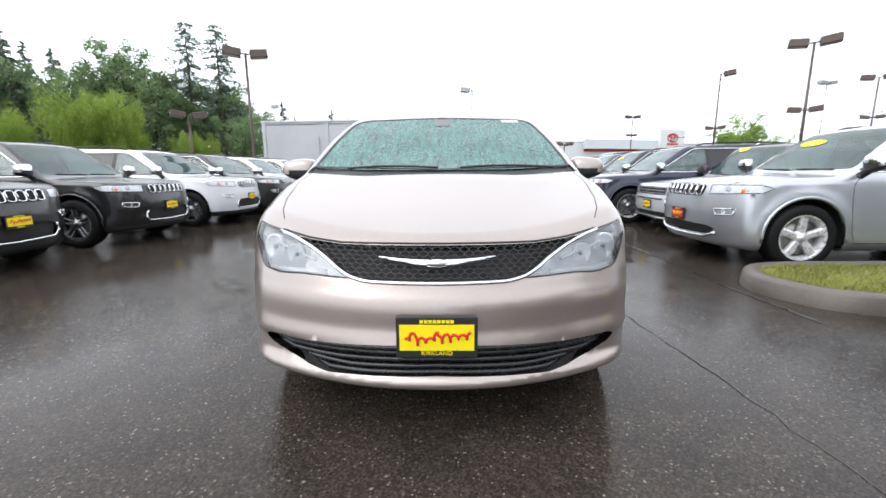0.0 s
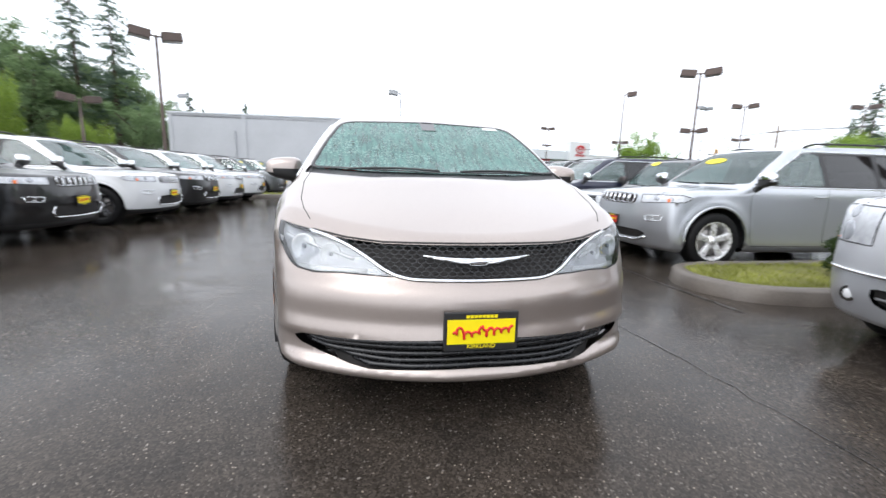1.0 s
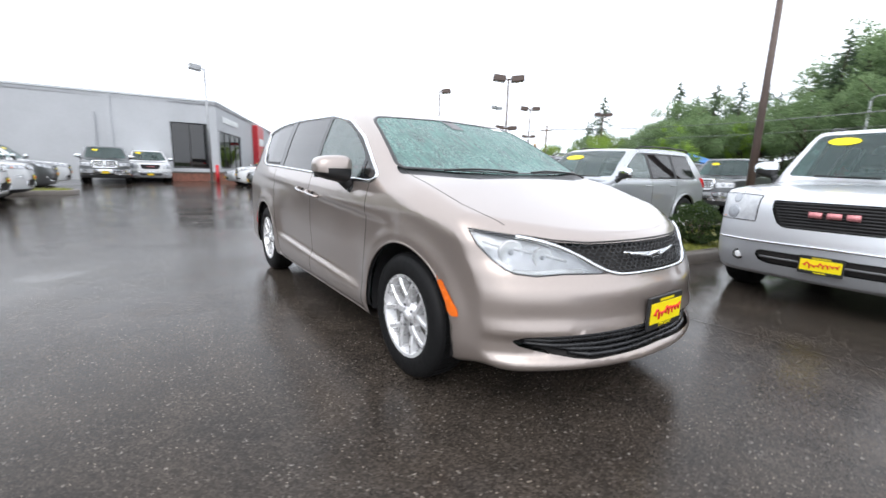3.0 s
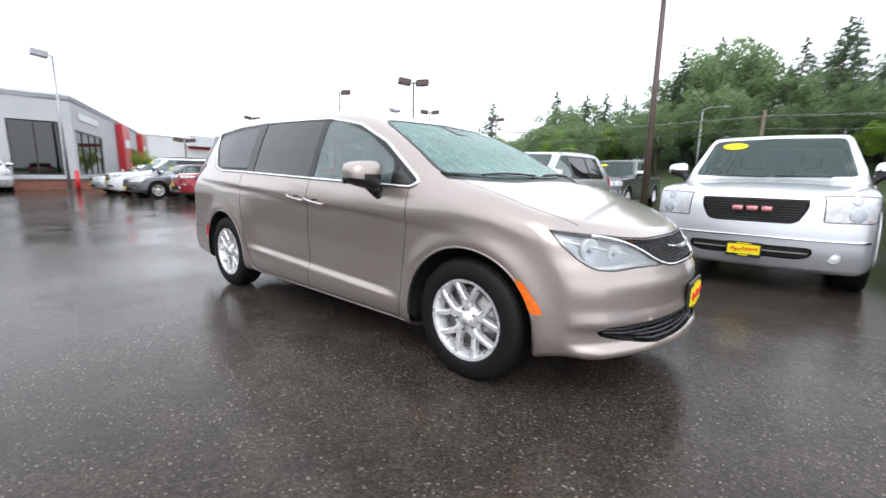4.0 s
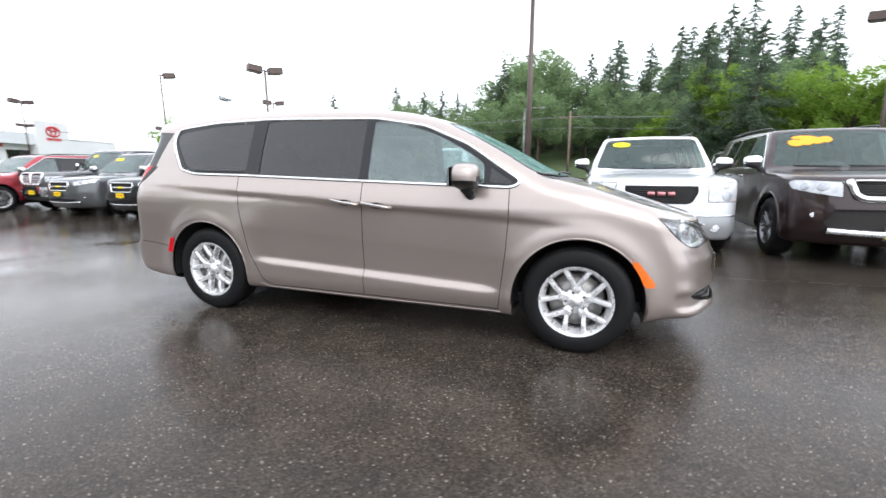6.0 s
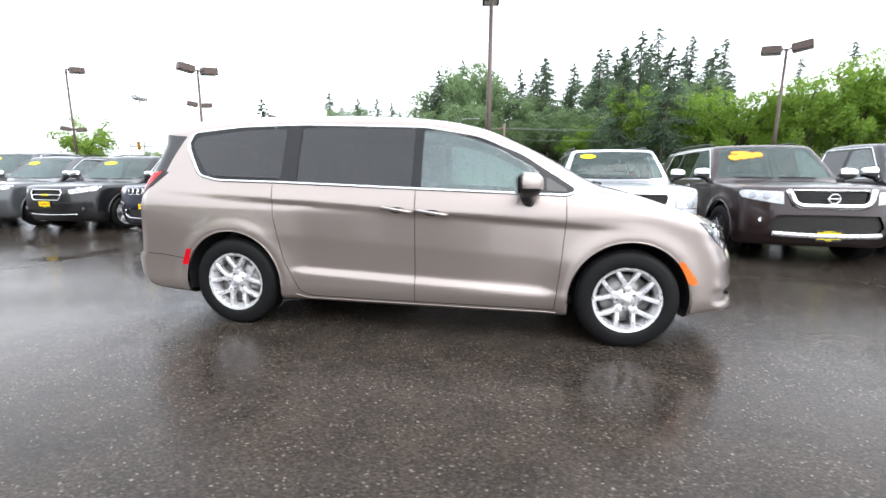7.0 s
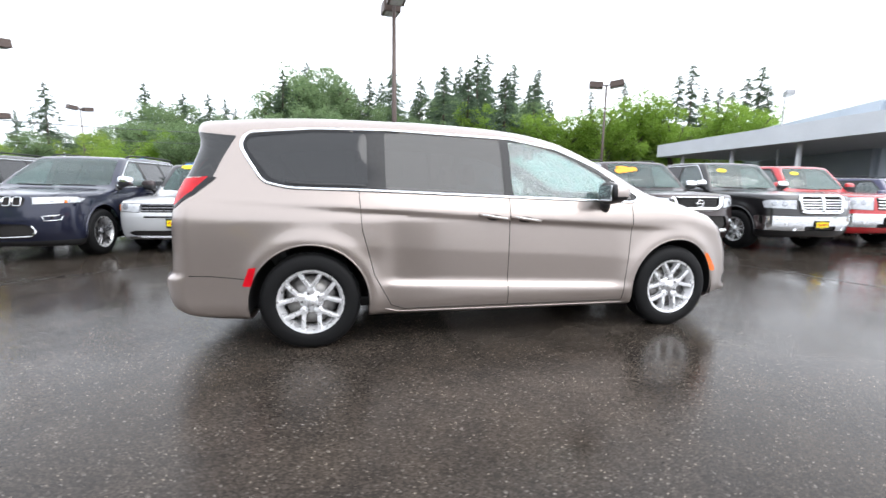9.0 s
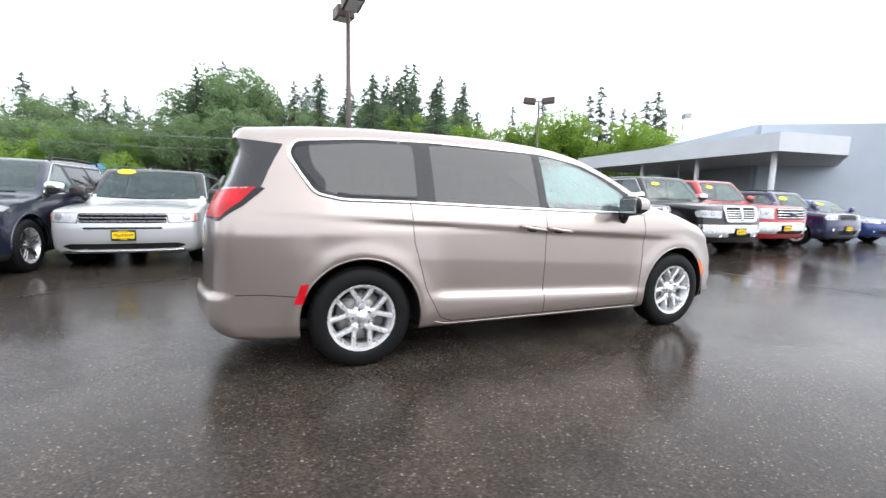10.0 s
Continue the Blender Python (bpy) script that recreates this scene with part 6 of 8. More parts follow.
SEDAN = car_spec(4.75, 1.80, 1.46, 2.78, 0.93, 0.33, 0.80, 0.95, 0.98, 0.85, 0.10, rake=0.1, tumble=0.26, square=0.25, deck=(-1.25, 1.05))
SEDAN_STYLE = dict(
    grille=[(0, 0.74), (0.42, 0.73), (0.36, 0.62), (0, 0.60)], lamp=[(2.25, 0.48, 0.76), (1.95, 0.84, 0.82), (1.8, 0.90, 0.82), (1.9, 0.88, 0.70), (2.25, 0.48, 0.66)],
    intake=[(0, 0.45), (0.55, 0.44), (0.50, 0.33), (0, 0.32)], says="low dark grille", bars=[("grille_bar", [[(-0.38, z), (0.38, z)]], 0.008, 0.002, CHROME) for z in (0.64, 0.68, 0.72)],
    fogs=[(0.66, 0.42, 0.035)], lip=0.02)
sedan = build_car("sedan", SEDAN, BLUE_PAINT, SEDAN_STYLE, 0.055, (-0.20, -1.05, None), W_SMALL, 0.0, None, BLUE_PAINT, False, True, (YELLOW, [(-0.35, 1.27, 0.18, 0.05)], "yellow sticker on the glass"), 0.42)
sedan.matrix_basis = place(sedan, 2.8, -12.2, 176, SEDAN)
tagged(sedan, "blue sedan with a yellow window sticker", "car", EAST)

CROSS = car_spec(5.15, 1.98, 1.77, 3.02, 0.98, 0.385, 1.0, 1.10, 1.15, 1.05, 0.25, rake=0.45, tumble=0.22, square=0.3)
CROSS_STYLE = dict(
    grille=[(0, 0.93), (0.36, 0.92), (0.40, 0.86), (0.34, 0.70), (0, 0.69)], lamp=[(2.35, 0.48, 0.93), (2.1, 0.86, 1.0), (1.95, 0.95, 1.0), (2.1, 0.90, 0.90), (2.35, 0.48, 0.82)],
    intake=[(0, 0.50), (0.60, 0.48), (0.56, 0.40), (0, 0.39)], says="dark grille in a bright border",
    bars=[("grille_frame", [[(-0.36, 0.92), (-0.40, 0.86), (-0.34, 0.70), (0.34, 0.70), (0.40, 0.86), (0.36, 0.92), (-0.36, 0.92)], [(-0.38, 0.81), (0.38, 0.81)]], 0.016, 0.004, CHROME), ("badge", [[(-0.07, 0.81), (0.07, 0.81)]], 0.025, 0.01, YELLOW)],
    trims=[("intake_trim", [[(-0.65, 0.40), (0, 0.385), (0.65, 0.40)]], 0.016, 0.008, CHROME)], fogs=[(0.75, 0.52, 0.035)], lip=0.02, trim_mat=CHROME)
cross = build_car("suv", CROSS, BLACK_PAINT, CROSS_STYLE, 0.055, (-0.2, -1.15, -2.0), W_GC5, 0.0, None, CHROME, True, True, (YELLOW, [(-0.4, 1.54, 0.2, 0.045)], "yellow sticker on the glass"), 0.62)
cross.matrix_basis = place(cross, 3.72, 13.45, 177, CROSS)
tagged(cross, "black crossover with a split grille and bright trim", "car", EAST)


def another(src, sp, old, paint, fx, fy, yaw, label, group):
    o = copy_thing(src, place(src, fx, fy, yaw, sp))
    repaint(o, old, paint)
    return tagged(o, label, "car", group)


FAR = "cars by the showroom"
another(cross, CROSS, BLACK_PAINT, GREY_PAINT, 3.85, 15.9, 177, "dark grey crossover in a parked row", EAST)
another(ram, TRUCK, BLACK_PAINT, GREY_PAINT, 4.6, 18.3, 178, "dark grey pickup truck in a parked row", EAST)
another_gc(MAROON_PAINT, 3.4, 20.2, 178, "cherry red sport utility vehicle with bright wheels", FAR, W_GC5)
another(sedan, SEDAN, BLUE_PAINT, GREY_PAINT, 2.5, 22.9, 180, "grey sedan in a parked row", FAR)
another(cross, CROSS, BLACK_PAINT, WHITE_PAINT, 2.45, 25.3, 180, "white crossover in a parked row", FAR)
another(sedan, SEDAN, BLUE_PAINT, SILVER_PAINT, 2.3, 27.6, 180, "silver sedan in a parked row", FAR)
another(cross, CROSS, BLACK_PAINT, GREY_PAINT, -4.25, 22.3, -2, "dark grey crossover beside a planted island", ROW)
another(cross, CROSS, BLACK_PAINT, WHITE_PAINT, -4.15, 26.0, -2, "white crossover in a parked row", ROW)
another(ram, TRUCK, BLACK_PAINT, GREY_PAINT, -3.0, 27.9, -90, "dark grey pickup truck facing the lot", FAR)
another(yukon, YUKON, SILVER_LIGHT, WHITE_PAINT, -1.05, 30.0, -90, "white sport utility vehicle facing the lot", FAR)
another(sedan, SEDAN, BLUE_PAINT, MAROON_PAINT, 6.4, 36.5, 200, "dark red sedan by the showroom", FAR)
BACK = "second row of parked cars"
for fx, fy, src, sp, old, paint, label in ((13.2, 7.2, ram, TRUCK, BLACK_PAINT, GREY_PAINT, "dark grey pickup truck with bright grille"), (13.6, 10.0, yukon, YUKON, SILVER_LIGHT, BLACK_PAINT, "black sport utility vehicle in the second row"), (12.6, -3.2, ram, TRUCK, BLACK_PAINT, BLACK_PAINT, "black pickup truck in the second row"), (12.9, 0.6, yukon, YUKON, SILVER_LIGHT, WHITE_PAINT, "white sport utility vehicle in the second row"), (14.2, 13.0, cross, CROSS, BLACK_PAINT, NAVY_PAINT, "navy crossover in the second row")):
    another(src, sp, old, paint, fx, fy, 178, label, BACK)


# ---- lamps, kerb island ----
CONCRETE = worn("wet_concrete", (0.12, 0.103, 0.088), 0.45, 0.0, 3.0, 0.3, 0.004)
BRONZE = worn("bronze_pole_paint", (0.10, 0.072, 0.062), 0.5, 0.2, 4.0, 0.2, 0.001)
GALV = worn("galvanised_steel", (0.35, 0.36, 0.37), 0.45, 0.6, 6.0, 0.2)
LAMP_GLASS = worn("lamp_diffuser", (0.55, 0.55, 0.52), 0.3, 0.0, 10.0, 0.1)
GRASS = worn("grass_green", (0.24, 0.26, 0.05), 0.75, 0.0, 2.0, 0.45)
TURF = worn("patchy_turf", (0.15, 0.145, 0.045), 0.9, 0.0, 2.6, 0.6, 0.02)
WOOD = worn("weathered_pole_wood", (0.17, 0.13, 0.10), 0.8, 0.0, 3.0, 0.3, 0.004)
BARK = worn("bark", (0.09, 0.07, 0.055), 0.9, 0.0, 3.0, 0.35, 0.01)


def lamp_post(x, y, h, heads, turn, mat, base=0.0, r=0.075, low=None):
    root = new("street_lamp")
    bm = bmesh.new()
    rod(bm, (0, 0, base), (0, 0, h - 0.05), r, r * 0.62, 14)
    part("pole", bm, mat, root, "", True)
    bm = bmesh.new()
    rod(bm, (0, 0, 0.0), (0, 0, 0.55 if base else 0.06), 0.26 if base else 0.17, None, 18)
    part("footing", bm, CONCRETE, root, "concrete footing")
    for hh, nheads in [(h, heads)] + ([(low, 2)] if low else []):
        for k in range(nheads):
            sg = 1 if k == 0 else -1
            s = 1.0 if hh == h else 0.7
            bm = bmesh.new()
            rod(bm, (0, 0, hh - 0.1), (sg * 0.24 * s, 0, hh - 0.06), 0.03, 0.03, 8)
            part("arm", bm, mat, root)
            bm = bmesh.new()
            m = Matrix.Translation((sg * (0.16 + 0.33) * s, 0, hh - 0.05)) @ Matrix.Rotation(radians(-7 * sg), 4, "Y")
            box(bm, -0.33 * s, 0.33 * s, -0.24 * s, 0.24 * s, -0.15 * s, 0.15 * s, 0.02, m)
            hd = part("lamp_head", bm, mat, root)
            bm = bmesh.new()
            box(bm, -0.28 * s, 0.28 * s, -0.17 * s, 0.17 * s, -0.162 * s, -0.148 * s, 0.0, m)
            part("diffuser", bm, LAMP_GLASS, hd, "flat glass diffuser")
    root.matrix_basis = pose(x, y, 0, 0, 0, turn)
    return tagged(root, "bronze parking lot lamp on a tall pole" if mat == BRONZE else "grey parking lot lamp on a tall pole", "street lamp", "parking lot lamps")


lamp_post(8.45, 4.2, 6.35, 2, 4, BRONZE, 0.0, 0.085)
lamp_post(14.7, 17.9, 6.15, 2, -35, BRONZE, 0, 0.075, 3.6)
lamp_post(17.7, 28.3, 7.2, 1, -30, BRONZE, 0, 0.075, 3.9)
lamp_post(2.15, 31.2, 6.85, 1, 180, GALV)
lamp_post(15.6, -7.4, 6.5, 2, 55, BRONZE)
lamp_post(18.8, -22.9, 7.6, 1, 150, GALV)
lamp_post(20.6, 47.2, 6.9, 2, 0, BRONZE, 0, 0.075, 5.0)
lamp_post(34.5, 25.0, 6.8, 2, -40, BRONZE)
lamp_post(26.0, 26.5, 6.6, 2, -40, BRONZE, 0, 0.075, 4.3)
lamp_post(12.0, 42.4, 3.8, 2, 0, BRONZE)
lamp_post(-7.85, 18.2, 5.95, 2, 25, BRONZE)
lamp_post(-16.8, 43.0, 7.6, 1, 10, GALV)
lamp_post(-13.5, 23.5, 4.3, 2, 40, BRONZE)
lamp_post(33.0, 38.0, 8.5, 2, 10, GALV)


def road_lamp(x, y, h, reach, turn):
    """A slim road lamp with a curved arm and a flat head."""
    root = new("street_lamp")
    z = float(hill_height(np.array(x), np.array(y)))
    bm = bmesh.new()
    rod(bm, (0, 0, z - 0.2), (0, 0, h - 0.35), 0.11, 0.075, 12)
    part("pole", bm, GALV, root, "", True)
    v, f = tube_arrays([(0, 0, h - 0.4), (-0.1, 0, h - 0.15), (-0.45, 0, h), (-reach, 0, h + 0.04)], 0.05, 8)
    child("arm", put_mesh("arm", v, f, GALV), root)
    bm = bmesh.new()
    box(bm, -reach - 0.75, -reach, -0.16, 0.16, h - 0.02, h + 0.13, 0.05)
    head = part("lamp_head", bm, GALV, root)
    bm = bmesh.new()
    box(bm, -reach - 0.65, -reach - 0.2, -0.12, 0.12, h - 0.035, h - 0.016, 0.005)
    part("diffuser", bm, LAMP_GLASS, head)
    root.matrix_basis = pose(x, y, 0, 0, 0, turn)
    tagged(root, "slim grey road lamp with a curved arm", "street lamp", "parking lot lamps")


def traffic_light(x, y, turn):
    """A mast arm with three yellow signal heads over the far road."""
    root = new("traffic_light")
    bm = bmesh.new()
    rod(bm, (0, 0, -0.1), (0, 0, 6.2), 0.16, 0.12, 12)
    part("pole", bm, GALV, root, "", True)
    bm = bmesh.new()
    rod(bm, (0, 0, 5.6), (7.4, 0, 5.95), 0.11, 0.06, 10)
    part("mast_arm", bm, GALV, root, "", True)
    for k, at in enumerate((1.0, 4.9, 7.0)):
        bm = bmesh.new()
        box(bm, at - 0.24, at + 0.24, -0.36, -0.13, 5.1, 6.35, 0.04)
        head = part("signal_head", bm, SIGNAL, root, "yellow housing")
        for i in range(3):
            bm = bmesh.new()
            rod(bm, (at, -0.44, 5.35 + 0.38 * i), (at, -0.355, 5.35 + 0.38 * i), 0.15, 0.14, 14)
            part("signal_lens", bm, TRIM, head, "dark unlit lens")
    root.matrix_basis = pose(x, y, 0, 0, 0, turn)
    tagged(root, "grey mast arm with yellow traffic signals over the road", "traffic light")


def islet(pts, h, label, filling):
    """A kerbed island: a rounded concrete rim round a planted middle."""
    root = new("kerb_island")
    out = round_poly(pts, 0.7, 6)
    c = out.mean(0)

    def inset(d):
        n = len(out)
        t = np.roll(out, -1, 0) - np.roll(out, 1, 0)
        nn = np.stack([t[:, 1], -t[:, 0]], 1)
        nn /= np.linalg.norm(nn, axis=1)[:, None] + 1e-9
        if ((out - c) * nn).sum() < 0:
            nn = -nn
        return out - nn * d
    rings = [(inset(0.0), -0.02), (inset(0.015), h - 0.03), (inset(0.045), h), (inset(0.15), h), (inset(0.17), h - 0.04)]
    n = len(out)
    v = [(p[0], p[1], z) for r, z in rings for p in r]
    f = [(k * n + i, k * n + (i + 1) % n, (k + 1) * n + (i + 1) % n, (k + 1) * n + i) for k in range(4) for i in range(n)]
    child("kerb", put_mesh("kerb", v, f, CONCRETE), root, "weathered concrete kerb")
    ins = inset(0.16)
    v = [(p[0], p[1], h - 0.035) for p in ins] + [(c[0], c[1], h + 0.02)]
    child("soil", put_mesh("soil", v, [(i, (i + 1) % n, n) for i in range(n)], filling), root, "planted earth")
    tagged(root, label, "kerb island")
    return ins, h - 0.03


def grass_on(poly, z, count, seed, tall=0.09):
    rng = np.random.default_rng(seed)
    lo, hi = poly.min(0), poly.max(0)
    pts = rng.uniform(lo, hi, (count * 3, 2))
    pts = pts[in_poly(pts, poly)][:count]
    n = len(pts)
    a = rng.uniform(0, 2 * math.pi, n)
    hgt = rng.uniform(0.4, 1.2, n) * tall
    w = rng.uniform(0.003, 0.007, n)
    lean = rng.normal(0, 0.35, (n, 2)) * hgt[:, None]
    v = np.zeros((n, 4, 3))
    d = np.stack([np.cos(a), np.sin(a)], 1) * w[:, None]
    v[:, 0, :2], v[:, 1, :2] = pts - d, pts + d
    v[:, 0, 2] = v[:, 1, 2] = z
    v[:, 2, :2] = pts + lean * 0.4 + d * 0.7
    v[:, 2, 2] = z + hgt * 0.6
    v[:, 3, :2] = pts + lean
    v[:, 3, 2] = z + hgt
    f = np.stack([np.arange(n) * 4, np.arange(n) * 4 + 1, np.arange(n) * 4 + 2, np.arange(n) * 4 + 3], 1)
    tagged(new("grass", put_mesh("grass", v.reshape(-1, 3), f, GRASS, False)), "patchy yellow-green grass on a kerbed island", "grass", kind="stuff")


ins, gz = islet([(2.95, 4.2), (3.3, 3.45), (5.2, 3.2), (10.4, 3.35), (10.4, 4.85), (5.0, 4.85), (3.35, 4.88)], 0.16, "concrete kerbed island with grass beside the parked cars", TURF)
grass_on(ins, gz, 15000, 3, 0.055)
ins, gz = islet([(-4.6, 19.6), (-3.6, 19.8), (-3.5, 20.9), (-4.6, 21.0), (-9.5, 20.8), (-9.5, 19.5)], 0.15, "kerbed island with yellow-green grass at the row's end", GRASS)
grass_on(ins, gz, 3000, 4)


# ---- plants ----
def leaf_mat(name, lo, hi):
    m, nt, p = material(name)
    g = nt.nodes.new("ShaderNodeNewGeometry")
    nt.links.new(ramp(nt, g.outputs["Random Per Island"], [(0.0, lo), (1.0, hi)]), p.inputs["Base Color"])
    p.inputs["Roughness"].default_value = 0.55
    p.inputs["Subsurface Weight"].default_value = 0.0
    tr = node(nt, "BsdfTranslucent")
    nt.links.new(ramp(nt, g.outputs["Random Per Island"], [(0.0, tuple(c * 1.3 for c in lo)), (1.0, tuple(c * 1.3 for c in hi))]), tr.inputs["Color"])
    mx = nt.nodes.new("ShaderNodeMixShader")
    mx.inputs["Fac"].default_value = 0.5
    nt.links.new(p.outputs[0], mx.inputs[1])
    nt.links.new(tr.outputs[0], mx.inputs[2])
    nt.links.new(mx.outputs[0], nt.nodes["Material Output"].inputs["Surface"])
    return m


# fir, spruce and alder colours are paled and greyed: distance haze painted in
FIR = leaf_mat("fir_needles", (0.072, 0.112, 0.074), (0.14, 0.20, 0.12))
SPRUCE = leaf_mat("grey_green_needles", (0.10, 0.15, 0.115), (0.175, 0.235, 0.17))
MAPLE = leaf_mat("fresh_leaves", (0.15, 0.255, 0.03), (0.30, 0.44, 0.075))
ALDER = leaf_mat("mid_green_leaves", (0.13, 0.20, 0.095), (0.25, 0.345, 0.165))
WILLOW = leaf_mat("willow_leaves", (0.17, 0.26, 0.035), (0.32, 0.42, 0.09))
BUSH = leaf_mat("shrub_leaves", (0.02, 0.045, 0.012), (0.07, 0.11, 0.03))


def cards(centres, dirs, length, width, rng):
    """Small folded leaf shapes: two triangles each."""
    n = len(centres)
    d = dirs / (np.linalg.norm(dirs, axis=1)[:, None] + 1e-9)
    r = rng.normal(size=(n, 3))
    s = np.cross(d, r)
    s /= np.linalg.norm(s, axis=1)[:, None] + 1e-9
    L, Wd = length[:, None], width[:, None]
    up = np.cross(s, d) * Wd * 0.35
    v = np.stack([centres - d * L * 0.5, centres + s * Wd * 0.5 + up, centres + d * L * 0.5, centres - s * Wd * 0.5 + up], 1).reshape(-1, 3)
    i = np.arange(n) * 4
    f = np.concatenate([np.stack([i, i + 1, i + 2, i + 3], 1)])
    return v, f


def tree_object(name, trunk, crown, mat, label):
    root = new(name)
    v, f = trunk
    child("trunk", put_mesh("trunk", v, f, BARK), root)
    v, f = crown
    child("crown", put_mesh("crown", v, f, mat, False), root)
    return tagged(root, label, "tree")


def conifer(seed, h, spread, mat, sparse=0.0, clear=0.12, n_leaf=5200, taper=0.75):
    rng = np.random.default_rng(seed)
    bend = rng.normal(0, 0.15, 2)
    axis = lambda t: np.stack([bend[0] * t ** 2, bend[1] * t ** 2, t * h], -1)
    ts = np.linspace(0, 1, 12)
    tv, tf = [], []
    pts = axis(ts)
    for i, (p, t) in enumerate(zip(pts, ts)):
        r = 0.018 * h * (1 - t) ** 0.9 + 0.01
        for k in range(8):
            a = k * math.pi / 4
            tv.append((p[0] + r * math.cos(a), p[1] + r * math.sin(a), p[2]))
    for i in range(11):
        for k in range(8):
            tf.append((i * 8 + k, i * 8 + (k + 1) % 8, (i + 1) * 8 + (k + 1) % 8, (i + 1) * 8 + k))
    pieces = [(tv, tf)]
    cs, ds, ls, ws = [], [], [], []
    nb = int(h * 11)
    for b in range(nb):
        t = clear + (1 - clear) * (b + rng.uniform()) / nb
        if rng.uniform() < sparse:
            continue
        a = rng.uniform(0, 2 * math.pi)
        reach = spread * ((1 - t) ** taper + 0.04) * rng.uniform(0.45, 1.15)
        base = axis(np.array([t]))[0]
        droop = rng.uniform(-0.35, 0.05)
        d = np.array([math.cos(a), math.sin(a), droop])
        m = max(6, int(n_leaf / nb * (0.4 + 1.2 * (1 - t))))
        u = rng.uniform(0.12, 1.0, m)
        fan = rng.normal(0, 0.16, m) * u * reach
        p = base + d * (u * reach)[:, None] + np.stack([-d[1] * fan, d[0] * fan, rng.normal(0, 0.07, m) * reach - 0.12 * u ** 2 * reach + 0.06 * reach], 1)
        cs.append(p)
        dd = np.tile(d, (m, 1)) + rng.normal(0, 0.5, (m, 3)) + np.array([0, 0, -0.15])
        ds.append(dd)
        ls.append(rng.uniform(0.25, 0.55, m) * (0.6 + 0.5 * (1 - t)))
        ws.append(rng.uniform(0.06, 0.15, m))
        if reach > 0.6 and b % 3 == 0:
            pieces.append(tube_arrays([base, base + d * reach * 0.8], 0.02, 3))
    v, f = cards(np.concatenate(cs), np.concatenate(ds), np.concatenate(ls), np.concatenate(ws), rng)
    return tree_object("conifer", merge(pieces), (v, f), mat, "")


def broadleaf(seed, h, spread, mat, n_leaf=9000, leaf=0.2, weep=0.0, clear=0.25, name="broadleaf_tree", limb=0.006):
    rng = np.random.default_rng(seed)
    pieces, tips = [], []
    top = np.array([rng.normal(0, 0.3), rng.normal(0, 0.3), h * 0.6])
    pieces.append(tube_arrays([(0, 0, 0), top * (0.45, 0.45, 0.5), top], 0.018 * h, 7))
    for i in range(16):
        a = i * 2.4 + rng.uniform(-0.4, 0.4)
        z0 = h * rng.uniform(clear, 0.55)
        base = np.array([top[0] * z0 / h, top[1] * z0 / h, z0])
        reach = spread * rng.uniform(0.5, 0.95)
        rise = h * rng.uniform(0.12, 0.42)
        end = base + (math.cos(a) * reach, math.sin(a) * reach, rise)
        end[2] = min(end[2], h * 0.93)
        pieces.append(tube_arrays([base, (base + end) / 2 + (0, 0, 0.1 * h * 0.5), end], limb * h, 5))
        for k in range(7):
            tips.append(base + (end - base) * rng.uniform(0.45, 1.08) + rng.normal(0, 0.10 * spread, 3))
    for k in range(26):
        tips.append(np.array([rng.normal(0, 0.32) * spread, rng.normal(0, 0.32) * spread, h * rng.uniform(0.6, 0.95)]))
    tips = np.array(tips)
    per = n_leaf // len(tips)
    cs, ds = [], []
    for t in tips:
        r = spread * rng.uniform(0.10, 0.26)
        p = rng.normal(size=(per, 3))
        p /= np.linalg.norm(p, axis=1)[:, None]
        p *= (rng.uniform(0.25, 1, per) ** 0.5 * r)[:, None]
        if weep:
            p[:, :2] *= 0.8
            p[:, 2] -= rng.uniform(0, 1, per) ** 0.8 * weep * t[2] * 0.8
        cs.append(np.maximum(t + p, (-99, -99, 0.15)))
        dd = rng.normal(size=(per, 3)) + ((0, 0, -3.0) if weep else (0, 0, -0.3))
        ds.append(dd)
    if weep:
        for t in tips[::2]:
            k = per // 2
            p = t + rng.normal(0, 0.06 * spread, (k, 3)) * (1, 1, 0.4)
            p[:, 2] -= rng.uniform(0, 1, k) * min(2.6, t[2] * 0.6)
            cs.append(np.maximum(p, (-99, -99, 0.15)))
            ds.append(rng.normal(size=(k, 3)) * 0.5 + (0, 0, -2.0))
    cs, ds = np.concatenate(cs), np.concatenate(ds)
    n = len(cs)
    ln = rng.uniform(0.6, 1.3, n) * leaf * (1.7 if weep else 1)
    wd = rng.uniform(0.45, 0.9, n) * leaf * (0.35 if weep else 0.8)
    v, f = cards(cs, ds, ln, wd, rng)
    return tree_object(name, merge(pieces), (v, f), mat, "")


def stand(src, places, label, group):
    """Sets the first tree at the first place and copies it to the others: x, y, ground, size, turn."""
    for i, (x, y, z, s, a) in enumerate(places):
        m = pose(x, y, z, 0, 0, a) @ Matrix.Diagonal((s, s, s * (0.92 + 0.16 * ((i * 0.37) % 1)), 1))
        if i == 0:
            o = src
            o.matrix_basis = m
        else:
            o = copy_thing(src, m)
            o.matrix_basis = m
        tagged(o, label, "tree", group)


# the wooded hill to the east
def hill_height(x, y):
    s = np.clip((x - 36) / 60, 0, 1)
    n = np.clip((45 - y) / 50, 0, 1)
    return 12 * s * s * (3 - 2 * s) * n * n * (3 - 2 * n)


